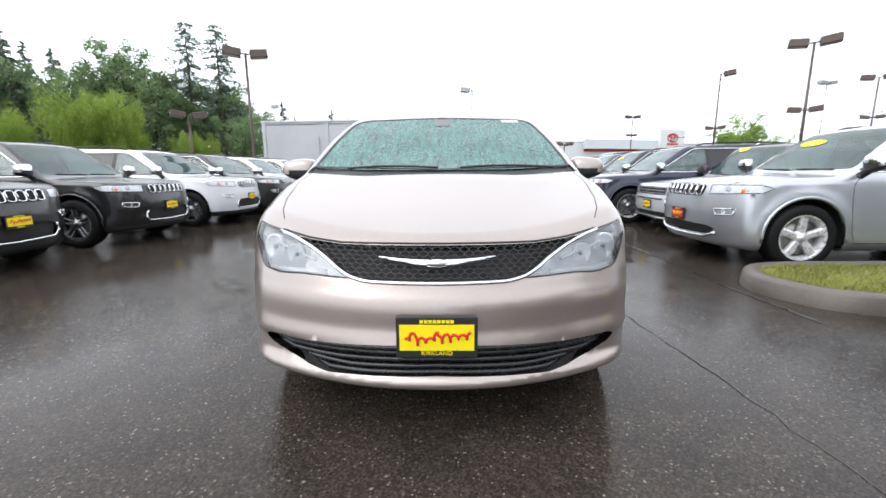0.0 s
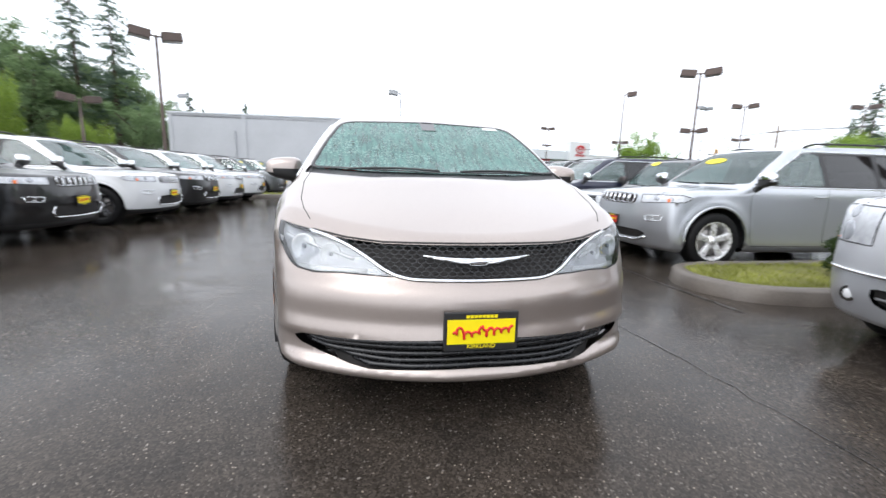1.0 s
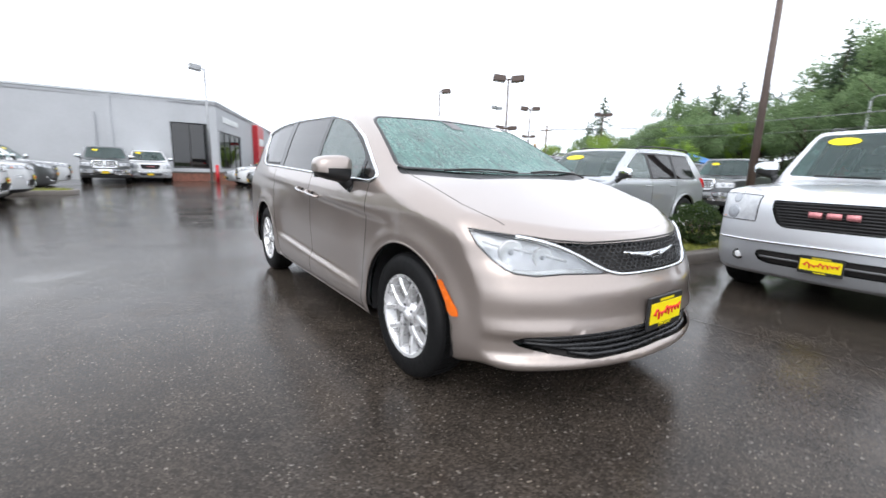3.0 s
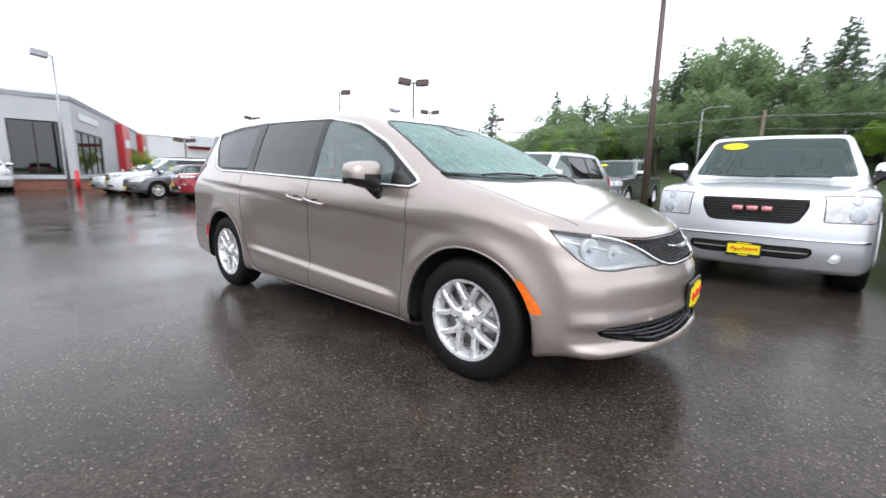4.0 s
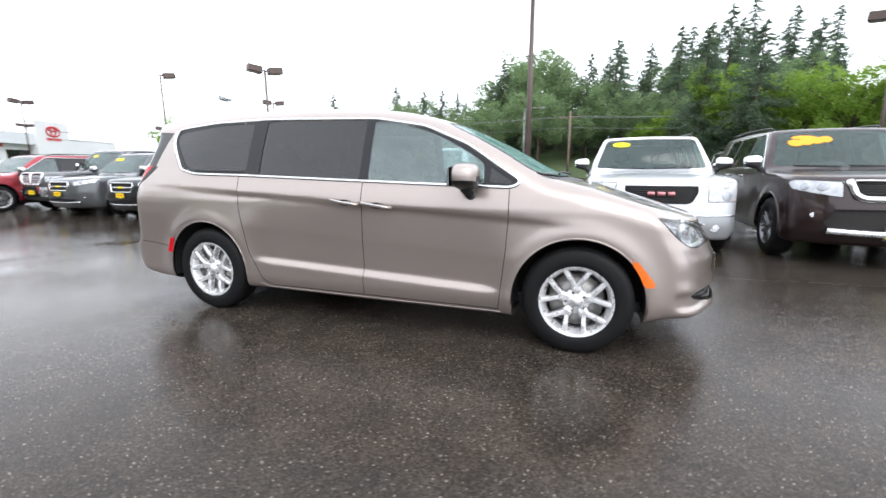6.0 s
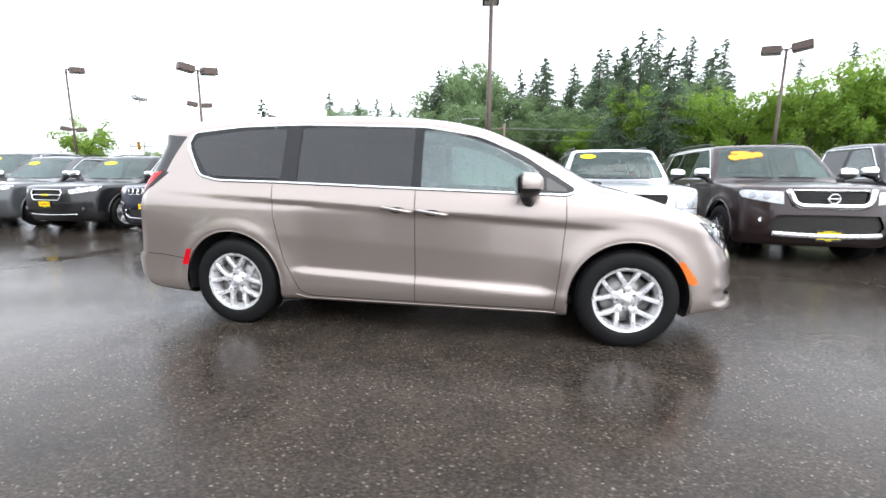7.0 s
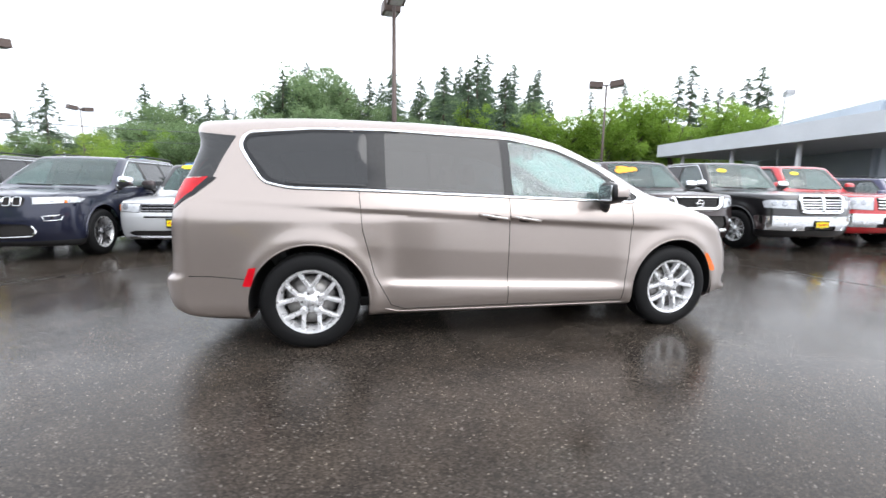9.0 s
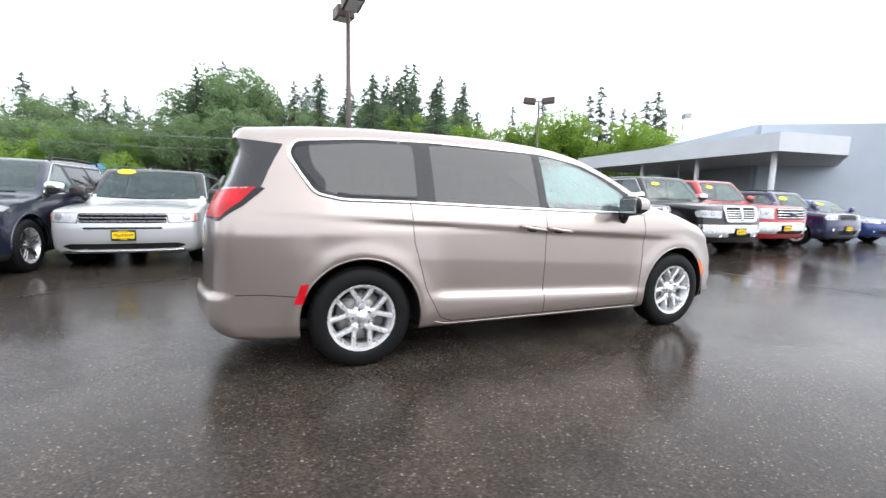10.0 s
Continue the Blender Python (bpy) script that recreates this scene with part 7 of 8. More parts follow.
EARTH = worn("undergrowth", (0.05, 0.075, 0.025), 0.9, 0.0, 0.6, 0.5, 0.05)
gx, gy = np.meshgrid(np.linspace(34, 220, 40), np.linspace(-160, 160, 60), indexing="ij")
v = np.stack([gx, gy, hill_height(gx, gy) + 0.02 - 0.1 * (gx < 35)], -1).reshape(-1, 3)
f = [(i * 60 + j, (i + 1) * 60 + j, (i + 1) * 60 + j + 1, i * 60 + j + 1) for i in range(39) for j in range(59)]
tagged(new("hillside", put_mesh("hillside", v, f, EARTH)), "wooded green hillside behind the lot", "hill", kind="structure")
bm = bmesh.new()
bmesh.ops.create_grid(bm, x_segments=30, y_segments=30, size=2500)
me = bpy.data.meshes.new("ground")
bmesh.ops.translate(bm, verts=bm.verts, vec=(0, 0, -0.06))
bm.to_mesh(me)
bm.free()
me.materials.append(EARTH)
tagged(new("ground", me), "grassy ground reaching to the horizon", "ground", kind="structure")

rng = random.Random(11)
WOODS = "wooded hillside"


def on_ray(az, dist, ox=-3.8, oy=4.0):
    return ox + dist * math.sin(radians(az)), oy + dist * math.cos(radians(az))


# the woods' skyline: bearing and height over the horizon, in degrees
SKYLINE = smooth_curve([(40, 3.0), (50, 4.0), (56, 5.2), (61.5, 6.4), (65, 6.2), (67.5, 9.2), (70, 9.7), (72.5, 10.0), (75, 9.2), (77.5, 8.6), (80.5, 12.5), (85, 14.1), (88.5, 13.0), (91.5, 12.6), (95, 14.6), (98, 12.8), (102, 15.0), (106, 15.3), (110, 15.3), (114, 14.2), (117, 11.3), (119, 9.9), (122, 11.8), (126, 12.0), (128, 10.2), (131.6, 12.2), (134.3, 10.8), (138, 11.3), (142, 8.0)])


def one_tree(az, dist, elev, height):
    """Place, ground and size of a tree of a given height whose top stands at that bearing and elevation."""
    x, y = on_ray(az, dist)
    z = float(hill_height(np.array(x), np.array(y))) - 0.1
    return (x, y, z, max(0.35, (1.2 + dist * math.tan(radians(elev * 1.05)) - z) / height), rng.uniform(0, 360))


def scatter(height, azs, d0, d1, s0, s1):
    out = []
    for az in azs:
        a = az + rng.uniform(-0.6, 0.6)
        out.append(one_tree(a, rng.uniform(d0, d1), float(SKYLINE(np.array(a))) * rng.uniform(s0, s1), height))
    return out


far_az = lambda a, b, st: [a + st * i for i in range(int((b - a) / st) + 1)]
stand(conifer(21, 13, 4.2, FIR, 0, 0.06, 7500), [one_tree(a, d, e, 13) for a, d, e in ((95, 62, 15.0), (59.4, 70, 9.0), (67.6, 72, 9.6), (71.0, 74, 10.0), (73.4, 70, 9.6), (81.4, 64, 12.4), (88.0, 66, 13.2), (92.0, 64, 12.8), (98.6, 62, 12.6), (101.8, 60, 15.0), (106.4, 64, 15.4), (113.6, 60, 14.2))] + scatter(13, far_az(79, 116, 2.4), 62, 84, 0.72, 0.92), "tall dark green fir on the hillside", WOODS)
stand(conifer(22, 12, 3.6, SPRUCE, 0.08, 0.1, 6500), scatter(12, far_az(80, 116, 2.6), 66, 92, 0.80, 1.0) + [one_tree(a, 80, e, 12) for a, e in ((69.2, 9.0), (75.4, 9.2), (76.6, 8.0), (66.2, 7.4), (57.5, 6.0))], "slender grey-green conifer on the hillside", WOODS)
stand(conifer(23, 14, 2.4, FIR, 0.25, 0.2, 7000, 0.45), [one_tree(a, 88, e, 14) for a, e in ((102.6, 15.2), (104.4, 14.8), (108, 15.6), (111.4, 15.4), (114.6, 14.2), (121.2, 11.0), (125, 12.6), (130.8, 12.3), (132.2, 12.6), (133.6, 11.2), (135.0, 10.6), (136.2, 11.0), (137.4, 11.6), (138.6, 11.9), (139.3, 11.0))], "thin ragged fir against the sky", WOODS)
stand(broadleaf(31, 9, 3.8, ALDER, 11000, 0.24), [one_tree(83.4, 66, 13.2, 9), one_tree(85.6, 68, 14.2, 9), one_tree(86.8, 64, 12.8, 9)] + scatter(9, far_az(66, 118, 2.0), 54, 72, 0.5, 0.78), "leafy mid-green tree on the hillside", WOODS)
stand(broadleaf(32, 8, 3.2, ALDER), scatter(8, far_az(46, 80, 2.4), 62, 90, 0.6, 0.92), "leafy mid-green tree in the distance", WOODS)
stand(broadleaf(33, 9.8, 3.6, MAPLE, 13000, 0.22), [one_tree(a, d, e, 9.8) for a, d, e in ((99.5, 54, 7.0), (107, 50, 10.5), (113, 49, 8.8), (117, 47, 9.6), (122, 46, 9.8), (125.8, 47, 10.4), (130, 48, 9.6), (134, 50, 9.4), (137.5, 52, 8.2), (119.6, 52, 8.0), (127.8, 52, 8.8), (68.6, 58, 6.2), (74.5, 60, 5.6))], "fresh light green maple in leaf", "maples along the road")
stand(conifer(24, 14, 4.6, FIR, 0.0, 0.04, 11000), [one_tree(109.4, 47, 15.2, 14), one_tree(104.6, 49, 14.6, 14), one_tree(115.4, 52, 10.5, 14)], "full dark green fir behind the parked cars", WOODS)
stand(broadleaf(38, 5.4, 1.9, WILLOW, 5000, 0.16), [one_tree(61.6, 38, 5.6, 5.4), one_tree(55.0, 46, 3.6, 5.4), one_tree(50.5, 50, 3.6, 5.4)], "young yellow-green tree by the road", "young trees")
stand(broadleaf(34, 6.2, 2.0, MAPLE, 5000, 0.16), [(22.5, 33.0, 0, 0.95, 0), (24.5, 18.4, 0, 0.62, 40), (27.0, 14.0, 0, 0.55, 100), (9.3, 44.0, 0, 0.5, 200), (40, 52, 0, 0.9, 60)], "young light green tree in the lot", "young trees")
# the woods to the west
west = lambda az, d, e, h: (d * math.sin(radians(az)), 0.3 + d * math.cos(radians(az)), 0, (1.2 + d * math.tan(radians(e))) / h, rng.uniform(0, 360))
stand(broadleaf(39, 10, 3.4, ALDER, 10000, 0.24), [west(a, d, e, 10) for a, d, e in ((-45.5, 48, 11.0), (-43.0, 50, 10.0), (-40.5, 52, 9.8), (-38.2, 50, 9.0), (-35.6, 52, 10.4), (-33.0, 50, 10.6), (-30.8, 52, 10.0), (-28.0, 50, 9.8), (-25.6, 52, 9.6), (-24.6, 46, 7.0), (-22.4, 60, 7.4), (-13.6, 80, 7.2), (-12.2, 80, 6.4), (-49, 46, 12), (-53, 46, 12), (-57, 46, 11))], "mid-green tree in the western woods", "western woods")
stand(conifer(27, 13, 3.0, FIR), [west(a, d, e, 13) for a, d, e in ((-44.2, 46, 14.2), (-40.9, 56, 12.0), (-43.0, 58, 11.5), (-31.2, 58, 11.6), (-46.5, 48, 13.5), (-19.9, 70, 8.0), (-18.9, 72, 7.2), (-14.4, 76, 7.6), (-50, 50, 14))], "dark green fir in the western woods", "western woods")
stand(conifer(25, 16, 2.6, SPRUCE, 0.35, 0.3, 9000, 0.3), [(-22.0, 44.0, 0, 1.04, 0), (-24.9, 44.0, 0, 1.0, 120), (-26.5, 43, 0, 0.6, 200)], "tall sparse fir with a bare lower trunk", "western woods")
stand(broadleaf(35, 13, 2.6, ALDER, 7000, 0.24, 0, 0.35), [(-31.0, 41.0, 0, 1.16, 0), (-28.6, 42.5, 0, 1.08, 90), (-42, 40, 0, 1.15, 180), (-46, 38, 0, 1.25, 250)], "tall mid-green poplar-like tree", "western woods")
stand(broadleaf(36, 9, 4.0, ALDER, 9000, 0.24), [(-38, 43, 0, 1.15, 0), (-33, 45, 0, 1.0, 60), (-27, 46, 0, 0.95, 130), (-22, 46, 0, 0.7, 190), (-44, 44, 0, 1.0, 260), (-50, 40, 0, 1.0, 300), (-19, 60, 0, 0.75, 20), (-17, 75, 0, 0.8, 70), (-15.5, 58, 0, 0.62, 110)], "broad mid-green tree behind the willows", "western woods")
stand(conifer(26, 13, 2.8, FIR), [(-40, 46, 0, 0.9, 0), (-36, 47, 0, 0.85, 50), (-46, 47, 0, 1.0, 100), (-52, 44, 0, 1.0, 160), (-18.5, 72, 0, 0.75, 210), (-17, 80, 0, 0.8, 250), (-54, 36, 0, 1.0, 20)], "dark green fir behind the willows", "western woods")
stand(broadleaf(37, 6.6, 2.7, WILLOW, 24000, 0.15, 0.32, 0.35, "willow_tree", 0.003), [(-19.9, 25.3, 0, 1.06, 0), (-25.0, 24.4, 0, 0.84, 90), (-28.5, 23, 0, 0.8, 200), (-32, 19.0, 0, 0.82, 260), (-20.5, 36, 0, 0.74, 150)], "yellow-green weeping willow behind the parked cars", "willows")

# shrub on the island
rg = np.random.default_rng(5)
n = 5200
p = rg.normal(size=(n, 3))
p /= np.linalg.norm(p, axis=1)[:, None]
lump = 1 + 0.22 * np.sin(p[:, 0] * 5 + 1) * np.cos(p[:, 1] * 6) + 0.12 * np.sin(p[:, 2] * 9)
p = p * (rg.uniform(0.6, 1, n) ** 0.4 * lump)[:, None] * (0.40, 0.36, 0.31)
p[:, 2] = np.maximum(p[:, 2] + 0.33, 0.02)
v, f = cards(p, rg.normal(size=(n, 3)) + p * 1.5, rg.uniform(0.03, 0.06, n), rg.uniform(0.014, 0.028, n), rg)
root = new("shrub")
child("leaves", put_mesh("leaves", v, f, BUSH, False), root)
pieces = [tube_arrays([(0, 0, -0.05), (0.18 * math.cos(a), 0.18 * math.sin(a), 0.42)], 0.012, 5) for a in np.arange(6) * 1.05]
v, f = merge(pieces)
child("stems", put_mesh("stems", v, f, BARK), root)
root.matrix_basis = pose(5.0, 3.75, 0.13)
tagged(root, "low dark green shrub on the kerbed island", "shrub")

# ---- buildings ----
PANEL = worn("grey_wall_panels", (0.445, 0.460, 0.482), 0.6, 0.0, 0.5, 0.08, 0.002)
PANEL_LIGHT = worn("pale_blue_grey_wall", (0.42, 0.47, 0.53), 0.6, 0.0, 0.5, 0.06, 0.002)
WHITE_WALL = worn("white_wall", (0.66, 0.67, 0.68), 0.6, 0.0, 0.5, 0.06, 0.002)
FASCIA = worn("grey_fascia", (0.598, 0.624, 0.650), 0.55, 0.0, 0.8, 0.06)
RED_WALL = worn("red_panel", (0.50, 0.02, 0.03), 0.4, 0.0, 1.0, 0.08)
BRICK = worn("red_brick_planter", (0.24, 0.10, 0.07), 0.8, 0.0, 6.0, 0.3, 0.006)
DARK_GLASS = glass("shop_glass", (0.12, 0.14, 0.15))
BLUE_CLOTH = worn("blue_canopy_cloth", (0.03, 0.16, 0.42), 0.7, 0.0, 2.0, 0.15)
ROOFING = worn("flat_roofing", (0.30, 0.31, 0.32), 0.8, 0.0, 1.0, 0.15)


def wall_run(a, b, h, thick, mat, name, root, z0=0.0, holes=()):
    """A thick wall from a to b with openings (along, width, sill, head); the outer face is on the right of the way from a to b."""
    a, b = Vector((*a, 0)), Vector((*b, 0))
    L = (b - a).length
    ang = math.atan2(b.y - a.y, b.x - a.x)
    m = Matrix.Translation(a) @ Matrix.Rotation(ang, 4, "Z")
    xs = sorted({0.0, L, *(q for h_ in holes for q in (h_[0], h_[0] + h_[1]))})
    zs = sorted({z0, h, *(q for h_ in holes for q in (h_[2], h_[3]))})
    full = lambda i, k: 0 <= i < len(xs) - 1 and 0 <= k < len(zs) - 1 and not any(p <= xs[i] < p + w and lo <= zs[k] < hi for p, w, lo, hi in holes)
    bm, at = bmesh.new(), {}

    def corner(i, j, k):
        if (i, j, k) not in at:
            at[i, j, k] = bm.verts.new(m @ Vector((xs[i], j * thick, zs[k])))
        return at[i, j, k]
    for i in range(len(xs) - 1):
        for k in range(len(zs) - 1):
            if not full(i, k):
                continue
            quads = [((i, 0, k), (i + 1, 0, k), (i + 1, 0, k + 1), (i, 0, k + 1)), ((i, 1, k), (i, 1, k + 1), (i + 1, 1, k + 1), (i + 1, 1, k))]
            quads += [((i, 0, k), (i, 0, k + 1), (i, 1, k + 1), (i, 1, k))] if not full(i - 1, k) else []
            quads += [((i + 1, 0, k), (i + 1, 1, k), (i + 1, 1, k + 1), (i + 1, 0, k + 1))] if not full(i + 1, k) else []
            quads += [((i, 0, k), (i, 1, k), (i + 1, 1, k), (i + 1, 0, k))] if not full(i, k - 1) else []
            quads += [((i, 0, k + 1), (i + 1, 0, k + 1), (i + 1, 1, k + 1), (i, 1, k + 1))] if not full(i, k + 1) else []
            for q in quads:
                bm.faces.new([corner(*c) for c in q])
    return part(name, bm, mat, root), m, L


def glazing(root, m, s, w, lo, hi, bars=2):
    bm = bmesh.new()
    box(bm, s, s + w, 0.10, 0.115, lo, hi, 0, m)
    win = part("window", bm, DARK_GLASS, root, "dark shop window")
    bm = bmesh.new()
    for i in range(bars + 1):
        x = s + 0.04 + (w - 0.08) * i / bars
        box(bm, x - 0.035, x + 0.035, 0.06, 0.15, lo, hi, 0, m)
    for z in (lo + 0.035, hi - 0.035):
        box(bm, s, s + w, 0.062, 0.148, z - 0.035, z + 0.035, 0, m)
    part("window_frame", bm, TRIM, win, "dark frame")


def roof_slab(root, pts, z, mat, name="roof", t=0.12):
    v = [(x, y, z) for x, y in pts] + [(x, y, z + t) for x, y in pts]
    n = len(pts)
    f = [tuple(range(n)), tuple(range(2 * n - 1, n - 1, -1))] + [(i, (i + 1) % n, n + (i + 1) % n, n + i) for i in range(n)]
    return child(name, put_mesh(name, v, f, mat, False), root)


# the grey showroom to the north
root = new("showroom")
A, B, C, D = (3.0, 33.6), (-14.5, 35.2), (-6.0, 64.0), (15.5, 64.0)
w, m, L = wall_run(B, A, 5.15, 0.3, PANEL, "wall", root, 0, [(L0, 2.1, 0.8, 3.75) for L0 in (14.9,)])
glazing(root, m, 14.9, 2.1, 0.8, 3.75, 2)
bm = bmesh.new()
for x in (5.2, 11.6):
    box(bm, x, x + 0.32, -0.07, -0.003, 0, 5.05, 0.01, m)
    rod(bm, m @ Vector((x - 0.5, -0.08, 0.2)), m @ Vector((x - 0.5, -0.08, 4.0)), 0.05)
part("pilaster", bm, PANEL, root)
bm = bmesh.new()
box(bm, -0.05, L + 0.05, -0.06, 0.36, 5.15, 5.27, 0.01, m)
part("coping", bm, FASCIA, root)
w, m, L = wall_run(A, D, 5.15, 0.3, PANEL, "wall", root, 0, [(0.5, 7.0, 0.8, 3.4), (18.5, 6.0, 0.8, 3.2), (27.5, 3.0, 0.8, 3.0)])
for s, ww, hi in ((0.5, 7.0, 3.4), (18.5, 6.0, 3.2), (27.5, 3.0, 3.0)):
    glazing(root, m, s, ww, 0.8, hi, max(2, int(ww / 1.6)))
bm = bmesh.new()
box(bm, 0.05, L, -0.06, 0.36, 5.15, 5.27, 0.01, m)
part("coping", bm, FASCIA, root)
for s, ww in ((13.0, 3.4), (24.5, 2.6)):
    bm = bmesh.new()
    box(bm, s, s + ww, -0.5, -0.003, 0, 4.9, 0.03, m)
    pil = part("red_panel", bm, RED_WALL, root, "red entrance panel")
    bm = bmesh.new()
    box(bm, s + 0.6, s + ww - 0.6, -0.56, -0.505, 3.0, 3.7, 0.05, m)
    part("sign_shape", bm, WHITE_CARD, pil, "pale sign shape")
bm = bmesh.new()
for i in range(9):
    box(bm, 1.6 + i * 0.55, 2.0 + i * 0.55, -0.06, -0.003, 4.05, 4.45, 0.01, m)
part("sign_bars", bm, WHITE_CARD, root, "pale bars of a wall sign")
wall_run(D, C, 5.15, 0.3, PANEL, "wall", root)
wall_run(C, B, 5.15, 0.3, PANEL, "wall", root)
roof_slab(root, [A, D, C, B], 4.9, ROOFING)
tagged(root, "grey panelled flat-roofed car showroom with red entrance panels", "building")
root = new("planter_wall")
bm = bmesh.new()
m = Matrix.Translation((0.1, 31.9, 0)) @ Matrix.Rotation(radians(18), 4, "Z")
box(bm, 0, 5.2, 0, 0.9, 0, 0.52, 0.01, m)
part("brick_wall", bm, BRICK, root)
bm = bmesh.new()
box(bm, -0.04, 5.24, -0.04, 0.94, 0.52, 0.60, 0.01, m)
part("coping", bm, CONCRETE, root)
tagged(root, "low red brick planter with concrete coping", "planter")
root = new("bollard")
bm = bmesh.new()
rod(bm, (0, 0, 0), (0, 0, 1.0), 0.1, None, 16)
bmesh.ops.create_uvsphere(bm, u_segments=16, v_segments=8, radius=0.1, matrix=Matrix.Translation((0, 0, 1.0)))
part("post", bm, RED_WALL, root, "", True)
root.matrix_basis = pose(2.4, 30.6, 0)
tagged(root, "red painted bollard before the showroom", "bollard")

# the white showroom far to the north-east
root = new("white_showroom")
w, m, L = wall_run((20.0, 84.0), (64.0, 98.0), 7.0, 0.4, WHITE_WALL, "wall", root, 0, [(4, 5, 0.6, 3.2), (12, 6, 0.6, 3.0), (22.5, 4.0, 0.4, 4.6), (33, 8, 0.5, 4.0)])
for s, ww, lo, hi in ((4, 5, 0.6, 3.2), (12, 6, 0.6, 3.0), (22.5, 4.0, 0.4, 4.6), (33, 8, 0.5, 4.0)):
    glazing(root, m, s, ww, lo, hi, 3)
bm = bmesh.new()
box(bm, 9, 22, -0.2, -0.004, 5.0, 5.5, 0.02, m)
part("red_band", bm, RED_WALL, root, "red band along the wall")
bm = bmesh.new()
box(bm, 8.5, 27, -1.2, -0.21, 5.5, 7.4, 0.05, m)
part("parapet", bm, FASCIA, root)
bm = bmesh.new()
box(bm, 26.5, 33.0, -1.6, -0.2, 0, 9.6, 0.05, m)
tower = part("sign_tower", bm, WHITE_WALL, root, "white sign tower")
pieces = []
a = np.linspace(0, 2 * math.pi, 32, endpoint=False)
for ry, rz, dz in ((1.3, 0.85, 0), (0.45, 0.8, 0.02), (0.9, 0.3, 0.35)):
    ring = np.stack([29.7 + ry * np.cos(a), np.full(32, -1.66), 7.9 + dz + rz * np.sin(a)], 1)
    ring = np.array([m @ Vector(p) for p in ring])
    pieces.append(tube_arrays(ring, 0.11, 6, True))
v, f = merge(pieces)
child("sign_rings", put_mesh("sign_rings", v, f, RED_WALL), tower, "red oval rings")
bm = bmesh.new()
for i in range(6):
    box(bm, 28.3 + i * 0.5, 28.65 + i * 0.5, -1.66, -1.603, 6.35, 6.8, 0.0, m)
part("sign_bars", bm, RED_WALL, tower, "red bars")
wall_run((64.0, 98.0), (58.0, 118.0), 7.0, 0.4, WHITE_WALL, "wall", root)
wall_run((58.0, 118.0), (14.0, 104.0), 7.0, 0.4, WHITE_WALL, "wall", root)
wall_run((14.0, 104.0), (20.0, 84.0), 7.0, 0.4, WHITE_WALL, "wall", root)
roof_slab(root, [(20, 84), (64, 98), (58, 118), (14, 104)], 6.7, ROOFING)
tagged(root, "white flat-roofed showroom with a red band and a sign tower", "building")

# the building with the deep canopy to the south-east
root = new("canopy_building")
P = [(15.8, -27.1), (40.0, -38.0), (28.0, -62.0), (2.0, -47.0)]
heights = 6.9
wall_run(P[0], P[1], heights, 0.3, PANEL_LIGHT, "wall", root, 0, [])
wall_run(P[3], P[0], heights, 0.3, PANEL_LIGHT, "wall", root, 0, [])
wall_run(P[1], P[2], heights, 0.3, PANEL_LIGHT, "wall", root)
wall_run(P[2], P[3], heights, 0.3, PANEL_LIGHT, "wall", root)
roof_slab(root, P, heights - 0.25, ROOFING)
roof_slab(root, [(x + (0.12 if x > 0 else -0.12), y + 0.12) for x, y in P], heights - 0.02, FASCIA, "eave", 0.14)
can = [(8.9, -23.4), (9.7, -18.4), (27.4, -20.6), (28.0, -32.3), (15.9, -27.0), (12.8, -31.3)]
roof_slab(root, can, 4.0, FASCIA, "canopy", 1.0)
bm = bmesh.new()
for x, y in ((10.4, -19.4), (15.4, -20.2), (20.4, -20.9), (25.6, -21.6)):
    rod(bm, (x, y, 0), (x, y, 4.01), 0.14, None, 14)
part("column", bm, WHITE_WALL, root, "white round columns", True)
tagged(root, "pale blue-grey building with a deep flat canopy on columns", "building")

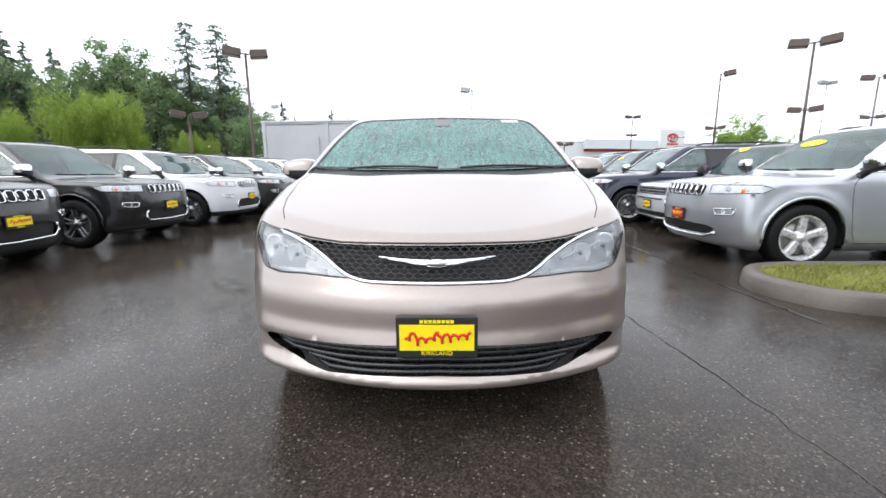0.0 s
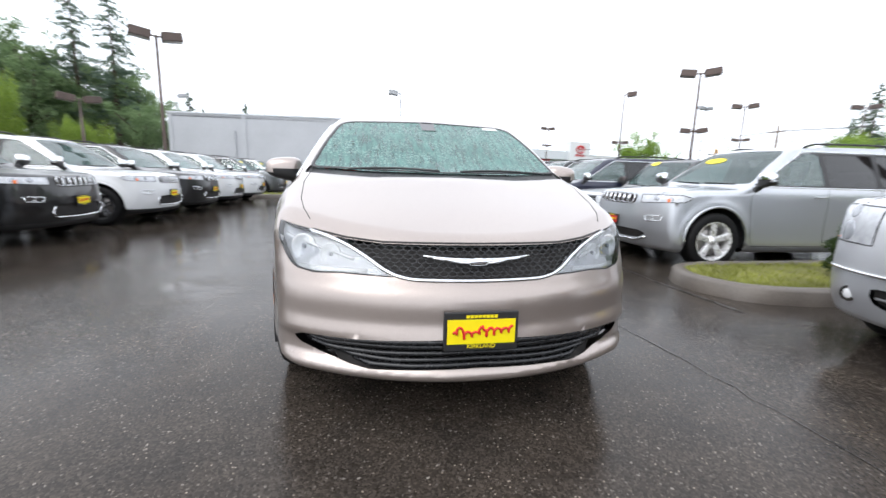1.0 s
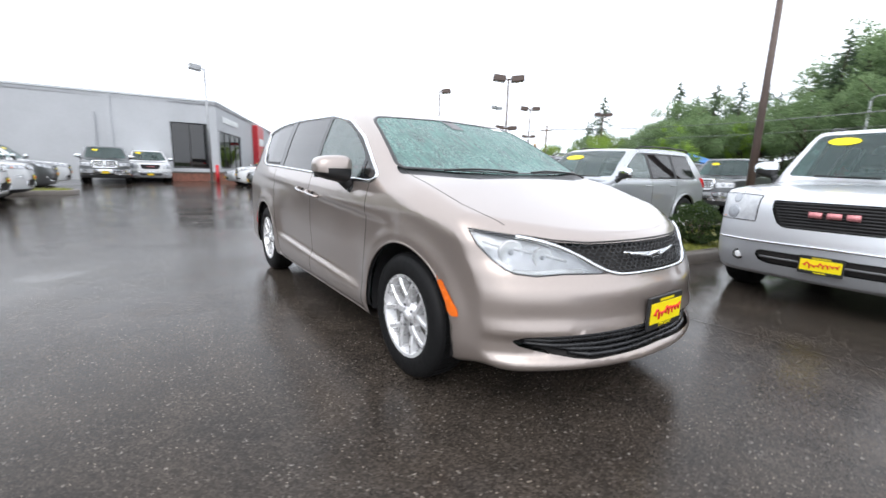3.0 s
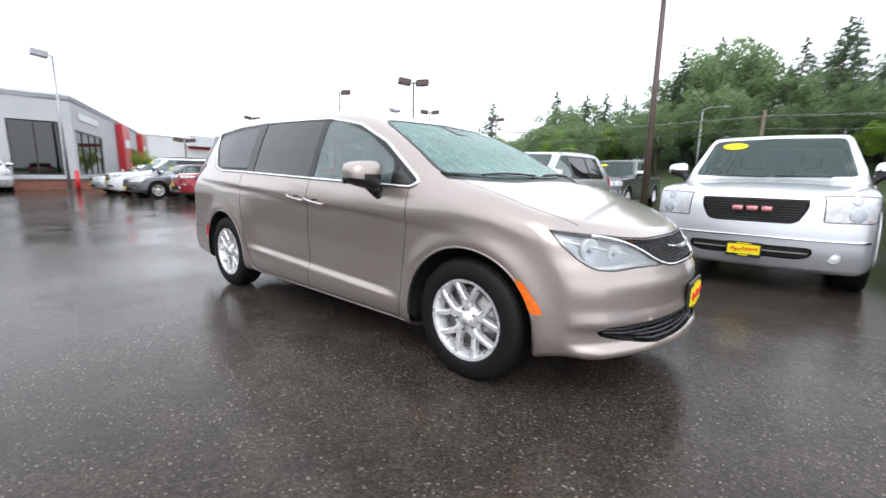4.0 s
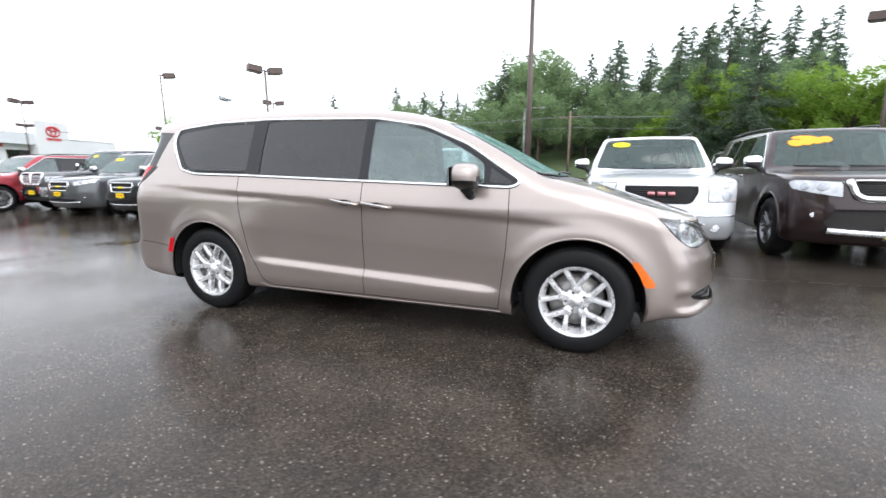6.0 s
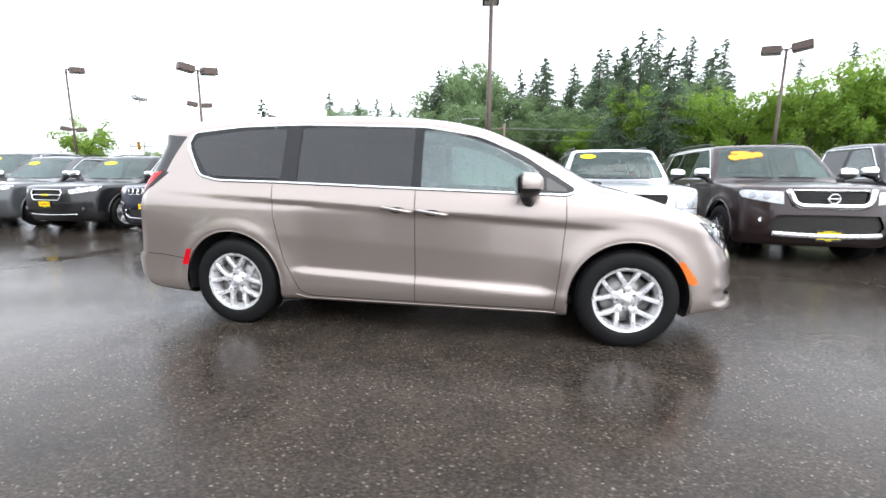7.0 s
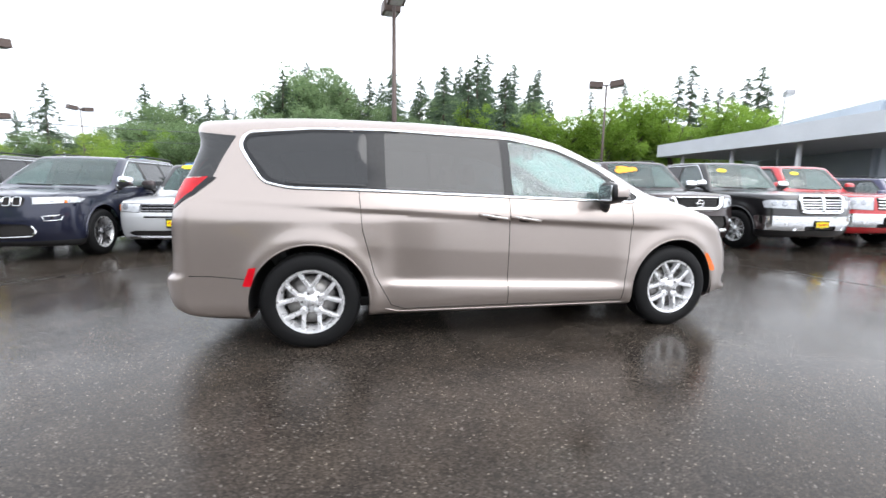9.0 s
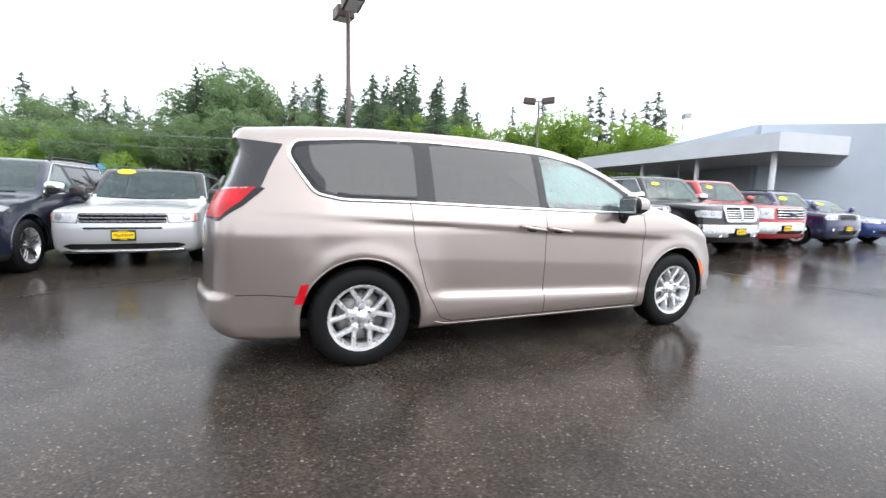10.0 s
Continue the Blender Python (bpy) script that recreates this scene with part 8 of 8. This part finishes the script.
# road lamp, traffic light, blue tents, utility poles, wires
SIGNAL = worn("signal_yellow", (0.70, 0.36, 0.02), 0.5, 0.0, 10.0, 0.1)
road_lamp(47.5, 8.9, 8.2, 1.6, 100)
traffic_light(53.2, 59.0, -42)
for x, y, a in ((33.0, 20.5, 10), (33.5, 16.5, -5), (33.0, 24.5, 4)):
    root = new("canopy_tent")
    v = [(-2, -1.8, 2.3), (2, -1.8, 2.3), (2, 1.8, 2.3), (-2, 1.8, 2.3), (0, 0, 3.1), (-2, -1.8, 2.05), (2, -1.8, 2.05), (2, 1.8, 2.05), (-2, 1.8, 2.05)]
    f = [(0, 1, 4), (1, 2, 4), (2, 3, 4), (3, 0, 4), (5, 6, 1, 0), (6, 7, 2, 1), (7, 8, 3, 2), (8, 5, 0, 3)]
    child("cover", put_mesh("cover", v, f, BLUE_CLOTH, False), root)
    for px, py in ((-1.95, -1.75), (1.95, -1.75), (1.95, 1.75), (-1.95, 1.75)):
        bm = bmesh.new()
        rod(bm, (px, py, 0), (px, py, 2.3), 0.03)
        part("leg", bm, GALV, root)
    root.matrix_basis = pose(x, y, 0, 0, 0, a)
    tagged(root, "blue pop-up canopy tent beyond the parked cars", "tent", "blue tents")
POLES = [(42.0, 38.0), (44.0, 3.7), (41.0, -22.0)]
for x, y in POLES:
    root = new("utility_pole")
    z = float(hill_height(np.array(x), np.array(y)))
    bm = bmesh.new()
    rod(bm, (0, 0, z - 0.3), (0, 0, 7.2), 0.15, 0.11, 12)
    part("pole", bm, WOOD, root, "", True)
    bm = bmesh.new()
    box(bm, -0.06, 0.06, -1.0, 1.0, 6.55, 6.68, 0.01)
    part("crossarm", bm, WOOD, root)
    root.matrix_basis = pose(x, y, 0)
    tagged(root, "wooden utility pole beside the road", "utility pole", "utility poles")
WIRE = worn("wire_grey", (0.16, 0.165, 0.165), 0.6, 0.0, 5.0, 0.1)
for dy, dz in ((-0.9, 6.7), (0.9, 6.7), (0.0, 5.6)):
    pieces = []
    ends = [(40.0, 75.0)] + POLES + [(36.0, -60.0)]
    pts = []
    for (xa, ya), (xb_, yb_) in zip(ends, ends[1:]):
        for k in range(12):
            t = k / 12
            pts.append((xa + (xb_ - xa) * t + 0.05, ya + (yb_ - ya) * t + dy * 0.6, dz - 1.2 * t * (1 - t) * 1.6))
    v, f = tube_arrays(pts, 0.022, 4)
    tagged(new("overhead_wire", put_mesh("overhead_wire", v, f, WIRE)), "sagging dark overhead wire", "wire", "overhead wires")
